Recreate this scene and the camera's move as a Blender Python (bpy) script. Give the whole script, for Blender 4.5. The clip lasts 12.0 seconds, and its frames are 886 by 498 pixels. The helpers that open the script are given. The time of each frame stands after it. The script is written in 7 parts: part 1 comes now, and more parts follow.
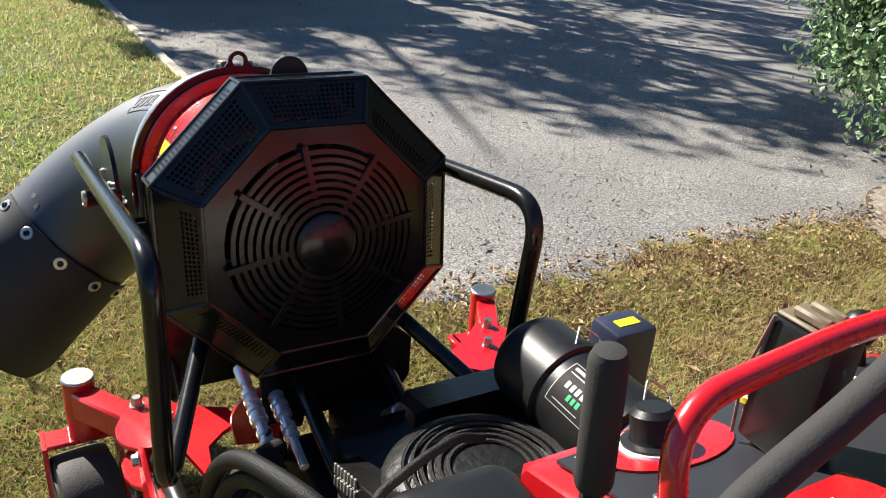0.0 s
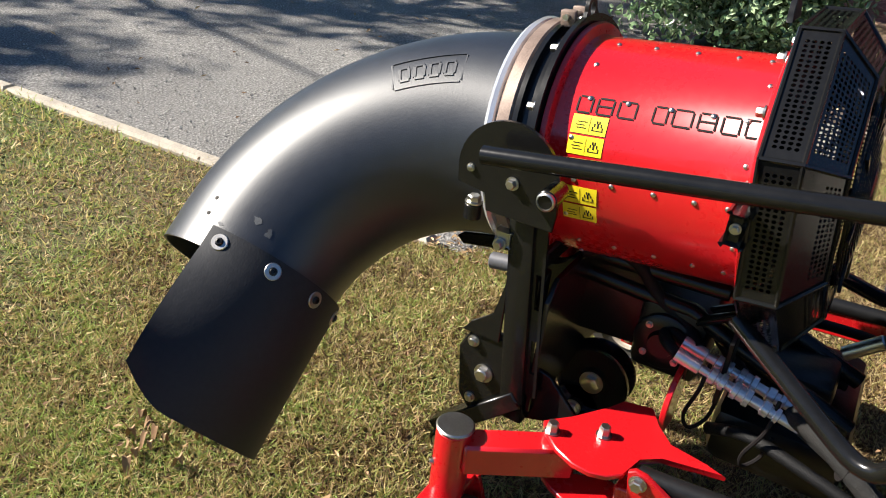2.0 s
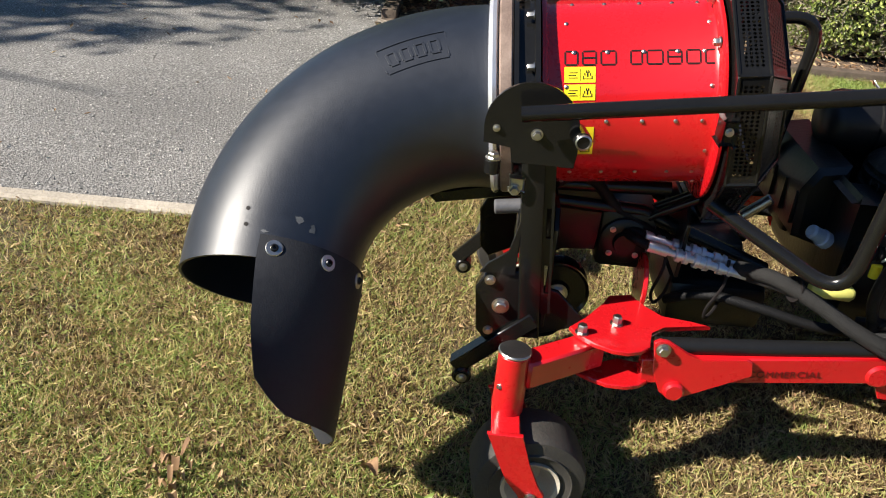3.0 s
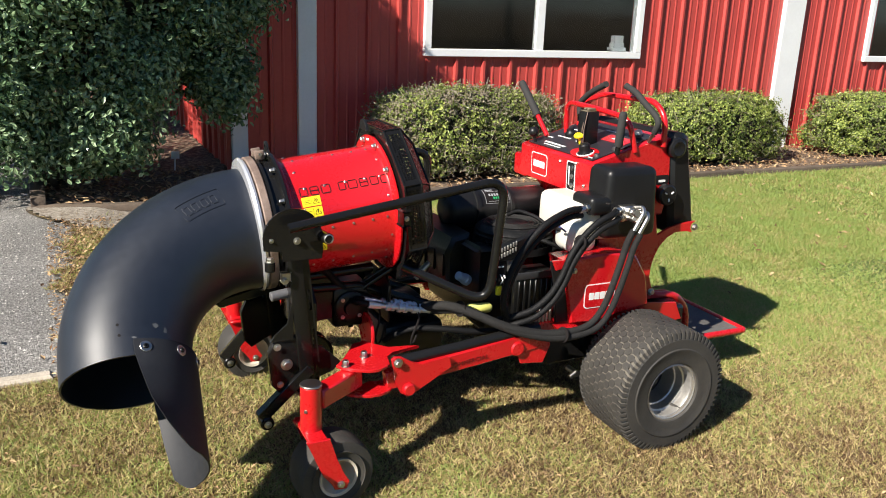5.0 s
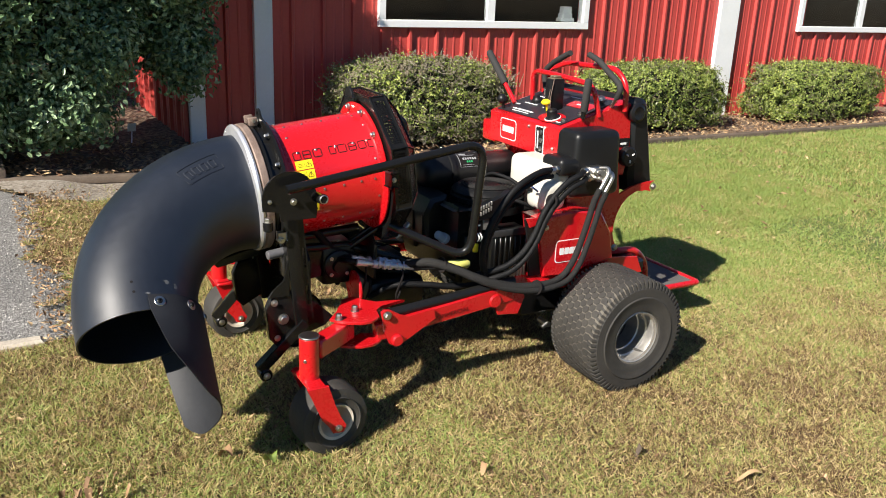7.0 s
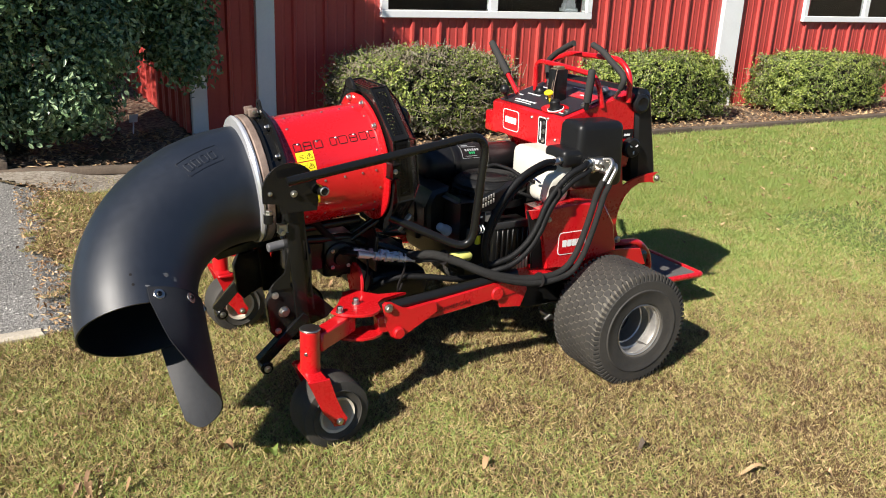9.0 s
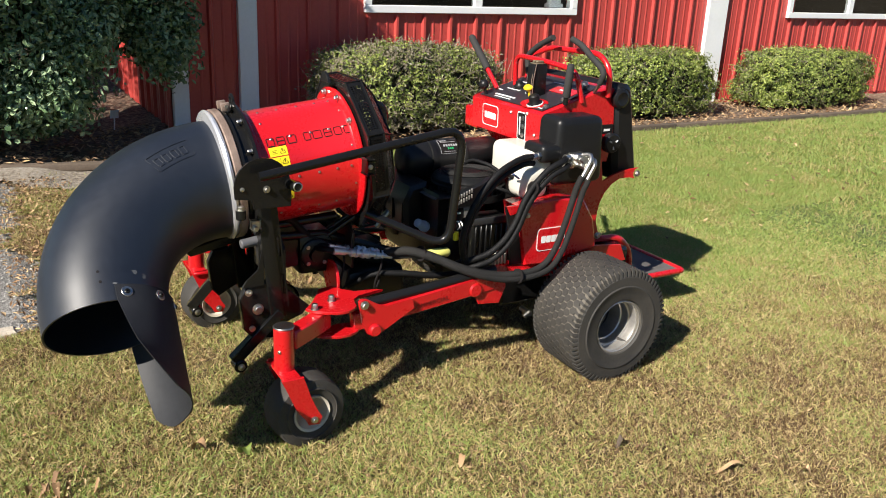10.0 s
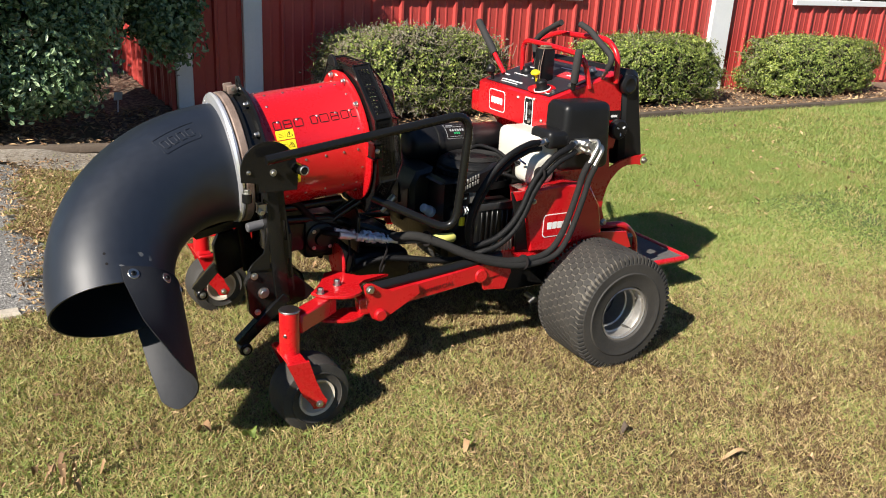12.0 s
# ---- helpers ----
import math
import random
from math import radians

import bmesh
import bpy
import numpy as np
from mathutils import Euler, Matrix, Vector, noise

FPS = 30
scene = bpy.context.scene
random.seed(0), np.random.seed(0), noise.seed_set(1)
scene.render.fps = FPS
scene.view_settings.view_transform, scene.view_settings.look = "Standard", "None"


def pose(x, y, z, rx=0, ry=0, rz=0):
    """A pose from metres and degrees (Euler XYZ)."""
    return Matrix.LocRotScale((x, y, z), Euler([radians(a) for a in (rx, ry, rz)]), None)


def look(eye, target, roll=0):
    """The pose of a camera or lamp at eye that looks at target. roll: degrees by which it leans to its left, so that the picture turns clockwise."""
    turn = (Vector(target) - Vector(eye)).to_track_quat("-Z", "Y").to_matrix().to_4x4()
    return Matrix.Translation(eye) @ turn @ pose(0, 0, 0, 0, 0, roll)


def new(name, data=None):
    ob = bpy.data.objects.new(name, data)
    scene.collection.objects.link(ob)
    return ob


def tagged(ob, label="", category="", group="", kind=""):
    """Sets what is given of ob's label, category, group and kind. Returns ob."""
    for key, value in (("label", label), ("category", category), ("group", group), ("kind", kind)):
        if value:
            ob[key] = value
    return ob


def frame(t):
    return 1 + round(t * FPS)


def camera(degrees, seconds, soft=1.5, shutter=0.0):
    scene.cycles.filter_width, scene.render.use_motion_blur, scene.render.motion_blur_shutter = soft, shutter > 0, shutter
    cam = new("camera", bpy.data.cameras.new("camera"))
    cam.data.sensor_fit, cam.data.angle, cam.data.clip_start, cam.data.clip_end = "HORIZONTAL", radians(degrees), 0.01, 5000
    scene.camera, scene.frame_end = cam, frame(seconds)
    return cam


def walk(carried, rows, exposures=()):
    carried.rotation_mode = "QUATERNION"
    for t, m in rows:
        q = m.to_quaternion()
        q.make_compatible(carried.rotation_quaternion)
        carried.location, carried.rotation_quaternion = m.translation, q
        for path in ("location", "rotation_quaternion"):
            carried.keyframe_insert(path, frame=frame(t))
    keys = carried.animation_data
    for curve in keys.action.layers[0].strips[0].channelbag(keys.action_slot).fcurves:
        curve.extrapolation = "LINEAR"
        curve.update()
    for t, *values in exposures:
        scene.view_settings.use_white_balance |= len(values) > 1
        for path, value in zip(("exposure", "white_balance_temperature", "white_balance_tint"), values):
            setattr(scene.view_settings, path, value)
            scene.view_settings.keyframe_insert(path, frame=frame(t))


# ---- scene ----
cam = camera(56.2, 12.0, 1.0)
PATH = [
    (0, (-0.68, -0.791, 1.578), (0.249, 0.757, 0.717), 4.8),
    (0.5, (-0.945, -0.462, 1.521), (0.101, 1.019, 0.677), 3.9),
    (1, (-1.16, -0.155, 1.522), (0.069, 1.167, 0.662), 3.6),
    (1.5, (-1.471, 0.111, 1.509), (-0.018, 1.149, 0.609), 5.2),
    (2, (-1.686, 0.492, 1.44), (-0.123, 1.303, 0.492), 6.8),
    (2.5, (-1.917, 0.838, 1.403), (-0.189, 1.195, 0.461), 9.2),
    (3, (-2.073, 1.145, 1.462), (-0.318, 1.184, 0.505), 5.2),
    (3.5, (-2.215, 1.337, 1.512), (-0.475, 1.04, 0.57), 3.1),
    (3.7, (-2.326, 1.424, 1.512), (-0.617, 0.91, 0.609), 3.2),
    (5.3, (-3.063, 1.786, 1.635), (-1.342, 0.916, 1.104), 1.9),
    (5.5, (-3.09, 1.847, 1.639), (-1.39, 0.935, 1.114), 1.5),
    (6, (-3.122, 1.914, 1.644), (-1.447, 0.957, 1.116), 1.7),
    (6.5, (-3.111, 1.943, 1.626), (-1.454, 0.978, 1.055), 2.2),
    (7, (-3.113, 1.942, 1.621), (-1.466, 0.99, 1.002), 2.5),
    (7.5, (-3.125, 1.94, 1.621), (-1.481, 0.985, 1.0), 2.4),
    (9.5, (-3.09, 1.908, 1.615), (-1.449, 0.965, 0.969), 2.5),
    (10, (-3.09, 1.868, 1.607), (-1.461, 0.904, 0.961), 2.6),
    (10.5, (-3.084, 1.868, 1.602), (-1.462, 0.903, 0.943), 2.8),
    (11, (-3.083, 1.874, 1.599), (-1.465, 0.905, 0.931), 3.0),
    (11.5, (-3.077, 1.875, 1.594), (-1.461, 0.909, 0.918), 3.2),
    (12, (-3.077, 1.879, 1.603), (-1.457, 0.923, 0.924), 3.1),
]
walk(cam, [(t, look(eye, target, roll)) for t, eye, target, roll in PATH], [(0.0, 1.44), (1.0, 1.44), (2.0, 1.22), (3.0, 1.06), (5.5, 1.00), (7.0, 0.97), (12.0, 0.90)])

# ---- light ----
SUN = Vector((-0.50, 1.22, 1.0)).normalized()
world = bpy.data.worlds.new("sky")
scene.world = world
world.use_nodes = True
_w = world.node_tree
_sky = _w.nodes.new("ShaderNodeTexSky")
_sky.sky_type = "NISHITA"
_sky.sun_disc = False
_sky.ozone_density = 8.0
_sky.dust_density = 0.1
_sky.sun_elevation = math.asin(SUN.z)
_sky.sun_rotation = math.atan2(SUN.x, SUN.y)
_w.nodes["Background"].inputs["Strength"].default_value = 0.052
_w.links.new(_sky.outputs["Color"], _w.nodes["Background"].inputs["Color"])
_sun = bpy.data.lights.new("sun", "SUN")
_sun.energy, _sun.angle, _sun.color = 5.0, radians(0.55), (1.0, 0.93, 0.83)
new("sun", _sun).matrix_world = look(tuple(SUN * 30), (0, 0, 0))


# ---- materials ----
def mat(name, color, rough=0.5, metal=0.0, var=0.15, scale=6.0, bump=0.0, bump_scale=80.0, coat=0.0, color2=None, spec=0.5, trans=0.0, coat_rough=0.08):
    """A surface with two scales of variation in colour and gloss and a fine relief."""
    m = bpy.data.materials.new(name)
    m.use_nodes = True
    nt = m.node_tree
    b = nt.nodes["Principled BSDF"]
    b.inputs["Metallic"].default_value = metal
    b.inputs["Coat Weight"].default_value = coat
    b.inputs["Coat Roughness"].default_value = coat_rough
    b.inputs["Specular IOR Level"].default_value = spec
    b.inputs["Transmission Weight"].default_value = trans
    tc = nt.nodes.new("ShaderNodeTexCoord")
    n1 = nt.nodes.new("ShaderNodeTexNoise")
    n1.inputs["Scale"].default_value = scale
    n1.inputs["Detail"].default_value = 6
    n2 = nt.nodes.new("ShaderNodeTexNoise")
    n2.inputs["Scale"].default_value = scale * 14
    n2.inputs["Detail"].default_value = 3
    nt.links.new(tc.outputs["Object"], n1.inputs["Vector"])
    nt.links.new(tc.outputs["Object"], n2.inputs["Vector"])
    mx = nt.nodes.new("ShaderNodeMath")
    mx.operation = "MULTIPLY_ADD"
    mx.inputs[1].default_value = 0.4
    nt.links.new(n2.outputs["Fac"], mx.inputs[0])
    sc = nt.nodes.new("ShaderNodeMath")
    sc.operation = "MULTIPLY"
    sc.inputs[1].default_value = 0.6
    nt.links.new(n1.outputs["Fac"], sc.inputs[0])
    nt.links.new(sc.outputs[0], mx.inputs[2])
    ramp = nt.nodes.new("ShaderNodeValToRGB")
    c = Vector(color)
    c2 = Vector(color2) if color2 else c * (1 + var)
    c1 = c * (1 - var) if not color2 else c
    ramp.color_ramp.elements[0].position, ramp.color_ramp.elements[1].position = 0.3, 0.7
    ramp.color_ramp.elements[0].color = (*c1, 1)
    ramp.color_ramp.elements[1].color = (*[min(1, v) for v in c2], 1)
    nt.links.new(mx.outputs[0], ramp.inputs["Fac"])
    nt.links.new(ramp.outputs["Color"], b.inputs["Base Color"])
    rr = nt.nodes.new("ShaderNodeMapRange")
    rr.inputs["To Min"].default_value = max(0.02, rough - 0.08)
    rr.inputs["To Max"].default_value = min(1, rough + 0.08)
    nt.links.new(mx.outputs[0], rr.inputs["Value"])
    nt.links.new(rr.outputs["Result"], b.inputs["Roughness"])
    if bump:
        n3 = nt.nodes.new("ShaderNodeTexNoise")
        n3.inputs["Scale"].default_value = bump_scale
        n3.inputs["Detail"].default_value = 4
        nt.links.new(tc.outputs["Object"], n3.inputs["Vector"])
        bp = nt.nodes.new("ShaderNodeBump")
        bp.inputs["Strength"].default_value = bump
        bp.inputs["Distance"].default_value = 0.01
        nt.links.new(n3.outputs["Fac"], bp.inputs["Height"])
        nt.links.new(bp.outputs["Normal"], b.inputs["Normal"])
    return m


RED = mat("red_paint", (0.52, 0.008, 0.012), 0.28, coat=0.6, var=0.06)
BLACK = mat("black_paint", (0.008, 0.0078, 0.0075), 0.24, coat=0.1, var=0.25, spec=0.32, bump=0.02, bump_scale=25)
POLY = mat("black_polyethylene", (0.005, 0.0072, 0.0125), 0.43, color2=(0.010, 0.014, 0.023), scale=3.0, bump=0.06, bump_scale=300, spec=0.75, coat=0.25, coat_rough=0.42)
SHEET = mat("dull_black_sheet", (0.011, 0.012, 0.015), 0.58, color2=(0.022, 0.023, 0.027), scale=5.0, bump=0.08, bump_scale=260, spec=0.35)
PLASTIC = mat("black_plastic", (0.009, 0.009, 0.0095), 0.38, var=0.2, bump=0.05, bump_scale=400, spec=0.33)
CARCASS = mat("dusty_tyre", (0.085, 0.076, 0.062), 0.9, color2=(0.165, 0.148, 0.122), scale=12.0, bump=0.15, bump_scale=150)
RUBBER = mat("tyre_rubber", (0.022, 0.021, 0.020), 0.70, color2=(0.052, 0.047, 0.040), scale=9.0, bump=0.15, bump_scale=200)
HOSE = mat("hose_sleeve", (0.0065, 0.0065, 0.007), 0.55, var=0.35, bump=0.3, bump_scale=420, spec=0.22)
SLEEVE = mat("grey_woven_sleeve", (0.017, 0.0165, 0.016), 0.7, var=0.35, bump=0.5, bump_scale=380, spec=0.25)
STEEL = mat("zinc_steel", (0.52, 0.50, 0.46), 0.34, metal=1.0, var=0.15, scale=20)
RIM = mat("rim_paint", (0.50, 0.48, 0.45), 0.42, metal=0.75, var=0.2)
TANK = mat("white_tank_plastic", (0.60, 0.58, 0.51), 0.35, var=0.06)
YELLOW = mat("yellow_decal", (0.85, 0.68, 0.02), 0.4, var=0.05)
WHITE = mat("white_print", (0.8, 0.8, 0.78), 0.4, var=0.04)
INK = mat("black_print", (0.013, 0.011, 0.011), 0.6, var=0.1, spec=0.15)
GREEN = mat("green_print", (0.02, 0.35, 0.12), 0.4, var=0.05)
ENGINE = mat("engine_black", (0.0065, 0.0065, 0.0065), 0.32, var=0.4, bump=0.08, spec=0.4)
DUSTY = mat("clamp_rust", (0.13, 0.085, 0.065), 0.5, metal=0.3, color2=(0.36, 0.27, 0.22), scale=22)
WALLRED = mat("barn_red_metal", (0.42, 0.050, 0.044), 0.42, var=0.12, scale=2.0, color2=(0.50, 0.070, 0.058))
TRIM = mat("white_trim", (0.78, 0.79, 0.8), 0.45, var=0.05, scale=3)
CONCRETE = mat("kerb_concrete", (0.42, 0.37, 0.30), 0.85, var=0.3, scale=8, bump=0.4, bump_scale=60)
# weathered brown, darkened further to stand in for the holly's shade
TIMBER = mat("weathered_shaded_timber", (0.10, 0.075, 0.055), 0.85, var=0.35, scale=9, bump=0.5, bump_scale=40)
BARK = mat("bark", (0.10, 0.075, 0.055), 0.9, var=0.3, scale=12, bump=0.6, bump_scale=30)
MULCH = mat("mulch_soil", (0.075, 0.045, 0.03), 0.95, var=0.4, scale=10, bump=0.8, bump_scale=70, color2=(0.17, 0.11, 0.07))
ASPHALT = mat("old_asphalt", (0.16, 0.15, 0.14), 0.85, scale=5.0, bump=0.7, bump_scale=110, color2=(0.30, 0.28, 0.26))
SOIL = mat("lawn_soil", (0.16, 0.13, 0.055), 0.95, scale=1.6, bump=0.6, bump_scale=60, color2=(0.11, 0.15, 0.03))
LEAF = mat("holly_leaf", (0.036, 0.074, 0.024), 0.30, scale=14, color2=(0.080, 0.140, 0.045))
HEDGE = mat("hedge_leaf", (0.055, 0.085, 0.018), 0.4, scale=12, color2=(0.15, 0.19, 0.05))
GLASS = mat("window_glass", (0.9, 0.95, 0.95), 0.0, var=0.02, trans=1.0)
# room surfaces nearly black: the unlit room's gloom is put into the colour
ROOM = mat("room_gloom_paint", (0.035, 0.033, 0.033), 0.9, var=0.2)



def tone(m, stops, scale, detail=8, rough=0.9, island=0.0, bump=0.0, bump_scale=100, patch=None, through_light=0.0):
    """Rewires a material: a ramp of several colours over noise, with a random part per piece and wide patches."""
    nt = m.node_tree
    nt.nodes.clear()
    out = nt.nodes.new("ShaderNodeOutputMaterial")
    b = nt.nodes.new("ShaderNodeBsdfPrincipled")
    b.inputs["Roughness"].default_value = rough
    if through_light:
        # thin leaves let some light through
        tl = nt.nodes.new("ShaderNodeBsdfTranslucent")
        ms = nt.nodes.new("ShaderNodeMixShader")
        ms.inputs[0].default_value = through_light
        nt.links.new(b.outputs["BSDF"], ms.inputs[1])
        nt.links.new(tl.outputs["BSDF"], ms.inputs[2])
        nt.links.new(ms.outputs[0], out.inputs["Surface"])
    else:
        nt.links.new(b.outputs["BSDF"], out.inputs["Surface"])
    geo = nt.nodes.new("ShaderNodeNewGeometry")
    n1 = nt.nodes.new("ShaderNodeTexNoise")
    n1.inputs["Scale"].default_value = scale
    n1.inputs["Detail"].default_value = detail
    nt.links.new(geo.outputs["Position"], n1.inputs["Vector"])
    val = n1.outputs["Fac"]

    def math_node(op, a, bb, c=None):
        k = nt.nodes.new("ShaderNodeMath")
        k.operation = op
        for i_, v_ in enumerate((a, bb, c)):
            if v_ is None:
                continue
            if isinstance(v_, (int, float)):
                k.inputs[i_].default_value = v_
            else:
                nt.links.new(v_, k.inputs[i_])
        return k.outputs[0]

    if patch:
        n2 = nt.nodes.new("ShaderNodeTexNoise")
        n2.inputs["Scale"].default_value = patch[0]
        n2.inputs["Detail"].default_value = 4
        nt.links.new(geo.outputs["Position"], n2.inputs["Vector"])
        val = math_node("ADD", val, math_node("MULTIPLY", math_node("SUBTRACT", n2.outputs["Fac"], 0.5), patch[1]))
        if len(patch) > 2:
            # worn and dry in the middle of the lawn and by the drive, greener away from it
            sep = nt.nodes.new("ShaderNodeSeparateXYZ")
            nt.links.new(geo.outputs["Position"], sep.inputs[0])
            ramp01 = lambda v_, o_, s_: math_node("MINIMUM", math_node("MAXIMUM", math_node("MULTIPLY", math_node("ADD", v_, o_), s_), 0.0), 1.0)
            gy = math_node("MULTIPLY", ramp01(sep.outputs["Y"], 0.1, 1.0), patch[2])
            gf = math_node("MULTIPLY", ramp01(sep.outputs["Y"], -2.0, 0.5), 0.24)
            kx = ramp01(sep.outputs["X"], 1.05, 0.85)
            ky = ramp01(sep.outputs["Y"], 1.25, 1.6)
            gx = math_node("MULTIPLY", kx, math_node("MULTIPLY_ADD", ky, -0.60, 0.45))
            val = math_node("ADD", math_node("ADD", val, patch[3]), math_node("ADD", gx, math_node("ADD", gy, gf)))
    if island:
        val = math_node("ADD", val, math_node("MULTIPLY", math_node("SUBTRACT", geo.outputs["Random Per Island"], 0.5), island))
    ramp = nt.nodes.new("ShaderNodeValToRGB")
    while len(ramp.color_ramp.elements) < len(stops):
        ramp.color_ramp.elements.new(0.5)
    for e_, (pos_, col_) in zip(ramp.color_ramp.elements, stops):
        e_.position, e_.color = pos_, (*col_, 1)
    nt.links.new(val, ramp.inputs["Fac"])
    nt.links.new(ramp.outputs["Color"], b.inputs["Base Color"])
    if through_light:
        nt.links.new(ramp.outputs["Color"], tl.inputs["Color"])
    if bump:
        n3 = nt.nodes.new("ShaderNodeTexNoise")
        n3.inputs["Scale"].default_value = bump_scale
        n3.inputs["Detail"].default_value = 5
        nt.links.new(geo.outputs["Position"], n3.inputs["Vector"])
        bp = nt.nodes.new("ShaderNodeBump")
        bp.inputs["Strength"].default_value = bump
        bp.inputs["Distance"].default_value = 0.012
        nt.links.new(n3.outputs["Fac"], bp.inputs["Height"])
        nt.links.new(bp.outputs["Normal"], b.inputs["Normal"])
    return m


_LAWN = [(0.10, (0.13, 0.076, 0.037)), (0.26, (0.31, 0.205, 0.098)), (0.42, (0.66, 0.51, 0.265)), (0.57, (0.54, 0.46, 0.182)), (0.72, (0.29, 0.33, 0.088)), (0.93, (0.33, 0.43, 0.115))]
GRASS = tone(mat("grass_blades", (0.1, 0.1, 0.1)), _LAWN, 3.5, 5, 0.55, 0.85, patch=(0.7, 0.24, 0.25, -0.12), through_light=0.33)
GRASSFAR = tone(mat("grass_blades_far", (0.1, 0.1, 0.1)), _LAWN, 3.5, 5, 0.55, 0.70, patch=(0.7, 0.32, 0.20, -0.08), through_light=0.46)
tone(SOIL, [(0.28, (0.060, 0.040, 0.022)), (0.42, (0.14, 0.10, 0.05)), (0.52, (0.12, 0.105, 0.042)), (0.64, (0.085, 0.10, 0.03)), (0.9, (0.11, 0.16, 0.04))], 45, 6, 0.95, 0, 1.0, 140, patch=(0.7, 0.45, 0.17, -0.14))
tone(ASPHALT, [(0.30, (0.09, 0.087, 0.083)), (0.46, (0.175, 0.168, 0.157)), (0.58, (0.26, 0.25, 0.235)), (0.72, (0.42, 0.405, 0.38))], 85, 3, 0.85, 0, 1.0, 120, patch=(1.3, 0.22))
tone(MULCH, [(0.3, (0.045, 0.030, 0.020)), (0.5, (0.15, 0.10, 0.065)), (0.62, (0.29, 0.21, 0.14)), (0.8, (0.42, 0.33, 0.24))], 26, 8, 0.95, 0, 1.0, 60, patch=(1.5, 0.3))
tone(LEAF, [(0.2, (0.050, 0.098, 0.046)), (0.5, (0.165, 0.265, 0.125)), (0.85, (0.40, 0.52, 0.31))], 3, 4, 0.20, 0.6, through_light=0.22)
tone(HEDGE, [(0.15, (0.17, 0.14, 0.085)), (0.30, (0.085, 0.12, 0.028)), (0.55, (0.20, 0.265, 0.056)), (0.85, (0.47, 0.53, 0.14))], 4, 4, 0.36, 0.6, patch=(1.1, 0.35), through_light=0.25)
TWIGGY = tone(mat("twiggy_hedge_leaf", (0.1, 0.1, 0.1)), [(0.16, (0.30, 0.26, 0.19)), (0.32, (0.20, 0.17, 0.10)), (0.43, (0.085, 0.11, 0.028)), (0.64, (0.23, 0.30, 0.06)), (0.88, (0.50, 0.55, 0.16))], 3, 4, 0.4, 0.6, patch=(1.3, 0.6), through_light=0.2)
GRIP = mat("foam_grip", (0.030, 0.029, 0.028), 0.8, var=0.2, bump=0.12, bump_scale=420, spec=0.3)
CHROME = mat("plated_coupler", (0.72, 0.72, 0.75), 0.22, metal=0.6, var=0.1, scale=25)
# near-black filler; the shade between leaves is put into its colour
CORE = mat("inner_shade_core", (0.030, 0.027, 0.016), 0.95, var=0.5, scale=9, bump=0.9, bump_scale=30)
DRY = tone(mat("dry_leaf", (0.2, 0.1, 0.05)), [(0.2, (0.13, 0.07, 0.035)), (0.5, (0.30, 0.18, 0.09)), (0.8, (0.52, 0.37, 0.20))], 8, 4, 0.8, 0.7)
DIRT = tone(mat("bare_dirt", (0.3, 0.25, 0.2)), [(0.28, (0.12, 0.095, 0.07)), (0.45, (0.25, 0.21, 0.165)), (0.6, (0.34, 0.30, 0.25)), (0.8, (0.46, 0.42, 0.36))], 40, 6, 0.95, 0, 1.0, 110, patch=(1.7, 0.35))
STONE = tone(mat("loose_gravel", (0.3, 0.3, 0.3)), [(0.3, (0.24, 0.23, 0.215)), (0.7, (0.48, 0.46, 0.43))], 8, 3, 0.85, 0.7)


# ---- building blocks ----
def part(name, bm, material, parent=None, label="", smooth=0.7):
    """One mesh object out of a bmesh, smooth up to that angle."""
    me = bpy.data.meshes.new(name)
    bmesh.ops.recalc_face_normals(bm, faces=bm.faces)
    for e in bm.edges:
        e.smooth = len(e.link_faces) == 2 and e.calc_face_angle(9) < smooth
    for f in bm.faces:
        f.smooth = True
    bm.to_mesh(me)
    bm.free()
    me.materials.append(material)
    ob = new(name, me)
    if parent:
        ob.parent = parent
    if label:
        ob["label"] = label
    return ob


def thing(name, label, category, group="", kind="", at=(0, 0, 0)):
    ob = new(name)
    ob.location = at
    ob.empty_display_size = 0.05
    return tagged(ob, label, category, group, kind)


def box(bm, a, b, bevel=0.0, m=None, seg=1):
    """A box between two corners, with bevelled edges."""
    r = bmesh.ops.create_cube(bm, size=1)["verts"]
    a, b = Vector(a), Vector(b)
    for v in r:
        v.co = Vector([(a[i] + b[i]) / 2 + v.co[i] * (b[i] - a[i]) for i in range(3)])
    if bevel:
        es = list({e for v in r for e in v.link_edges})
        r = bmesh.ops.bevel(bm, geom=es, offset=bevel, segments=seg, profile=0.5, affect="EDGES", clamp_overlap=True)["verts"]
        r = list({v for f in {f for v in r for f in v.link_faces} for v in f.verts})
    if m is not None:
        bmesh.ops.transform(bm, matrix=m, verts=r)
    return r


def basis(d, up=(0, 0, 1)):
    d = Vector(d).normalized()
    u = Vector(up)
    if abs(d.dot(u)) > 0.98:
        u = Vector((0, 1, 0))
    x = d.cross(u).normalized()
    return x, x.cross(d).normalized(), d


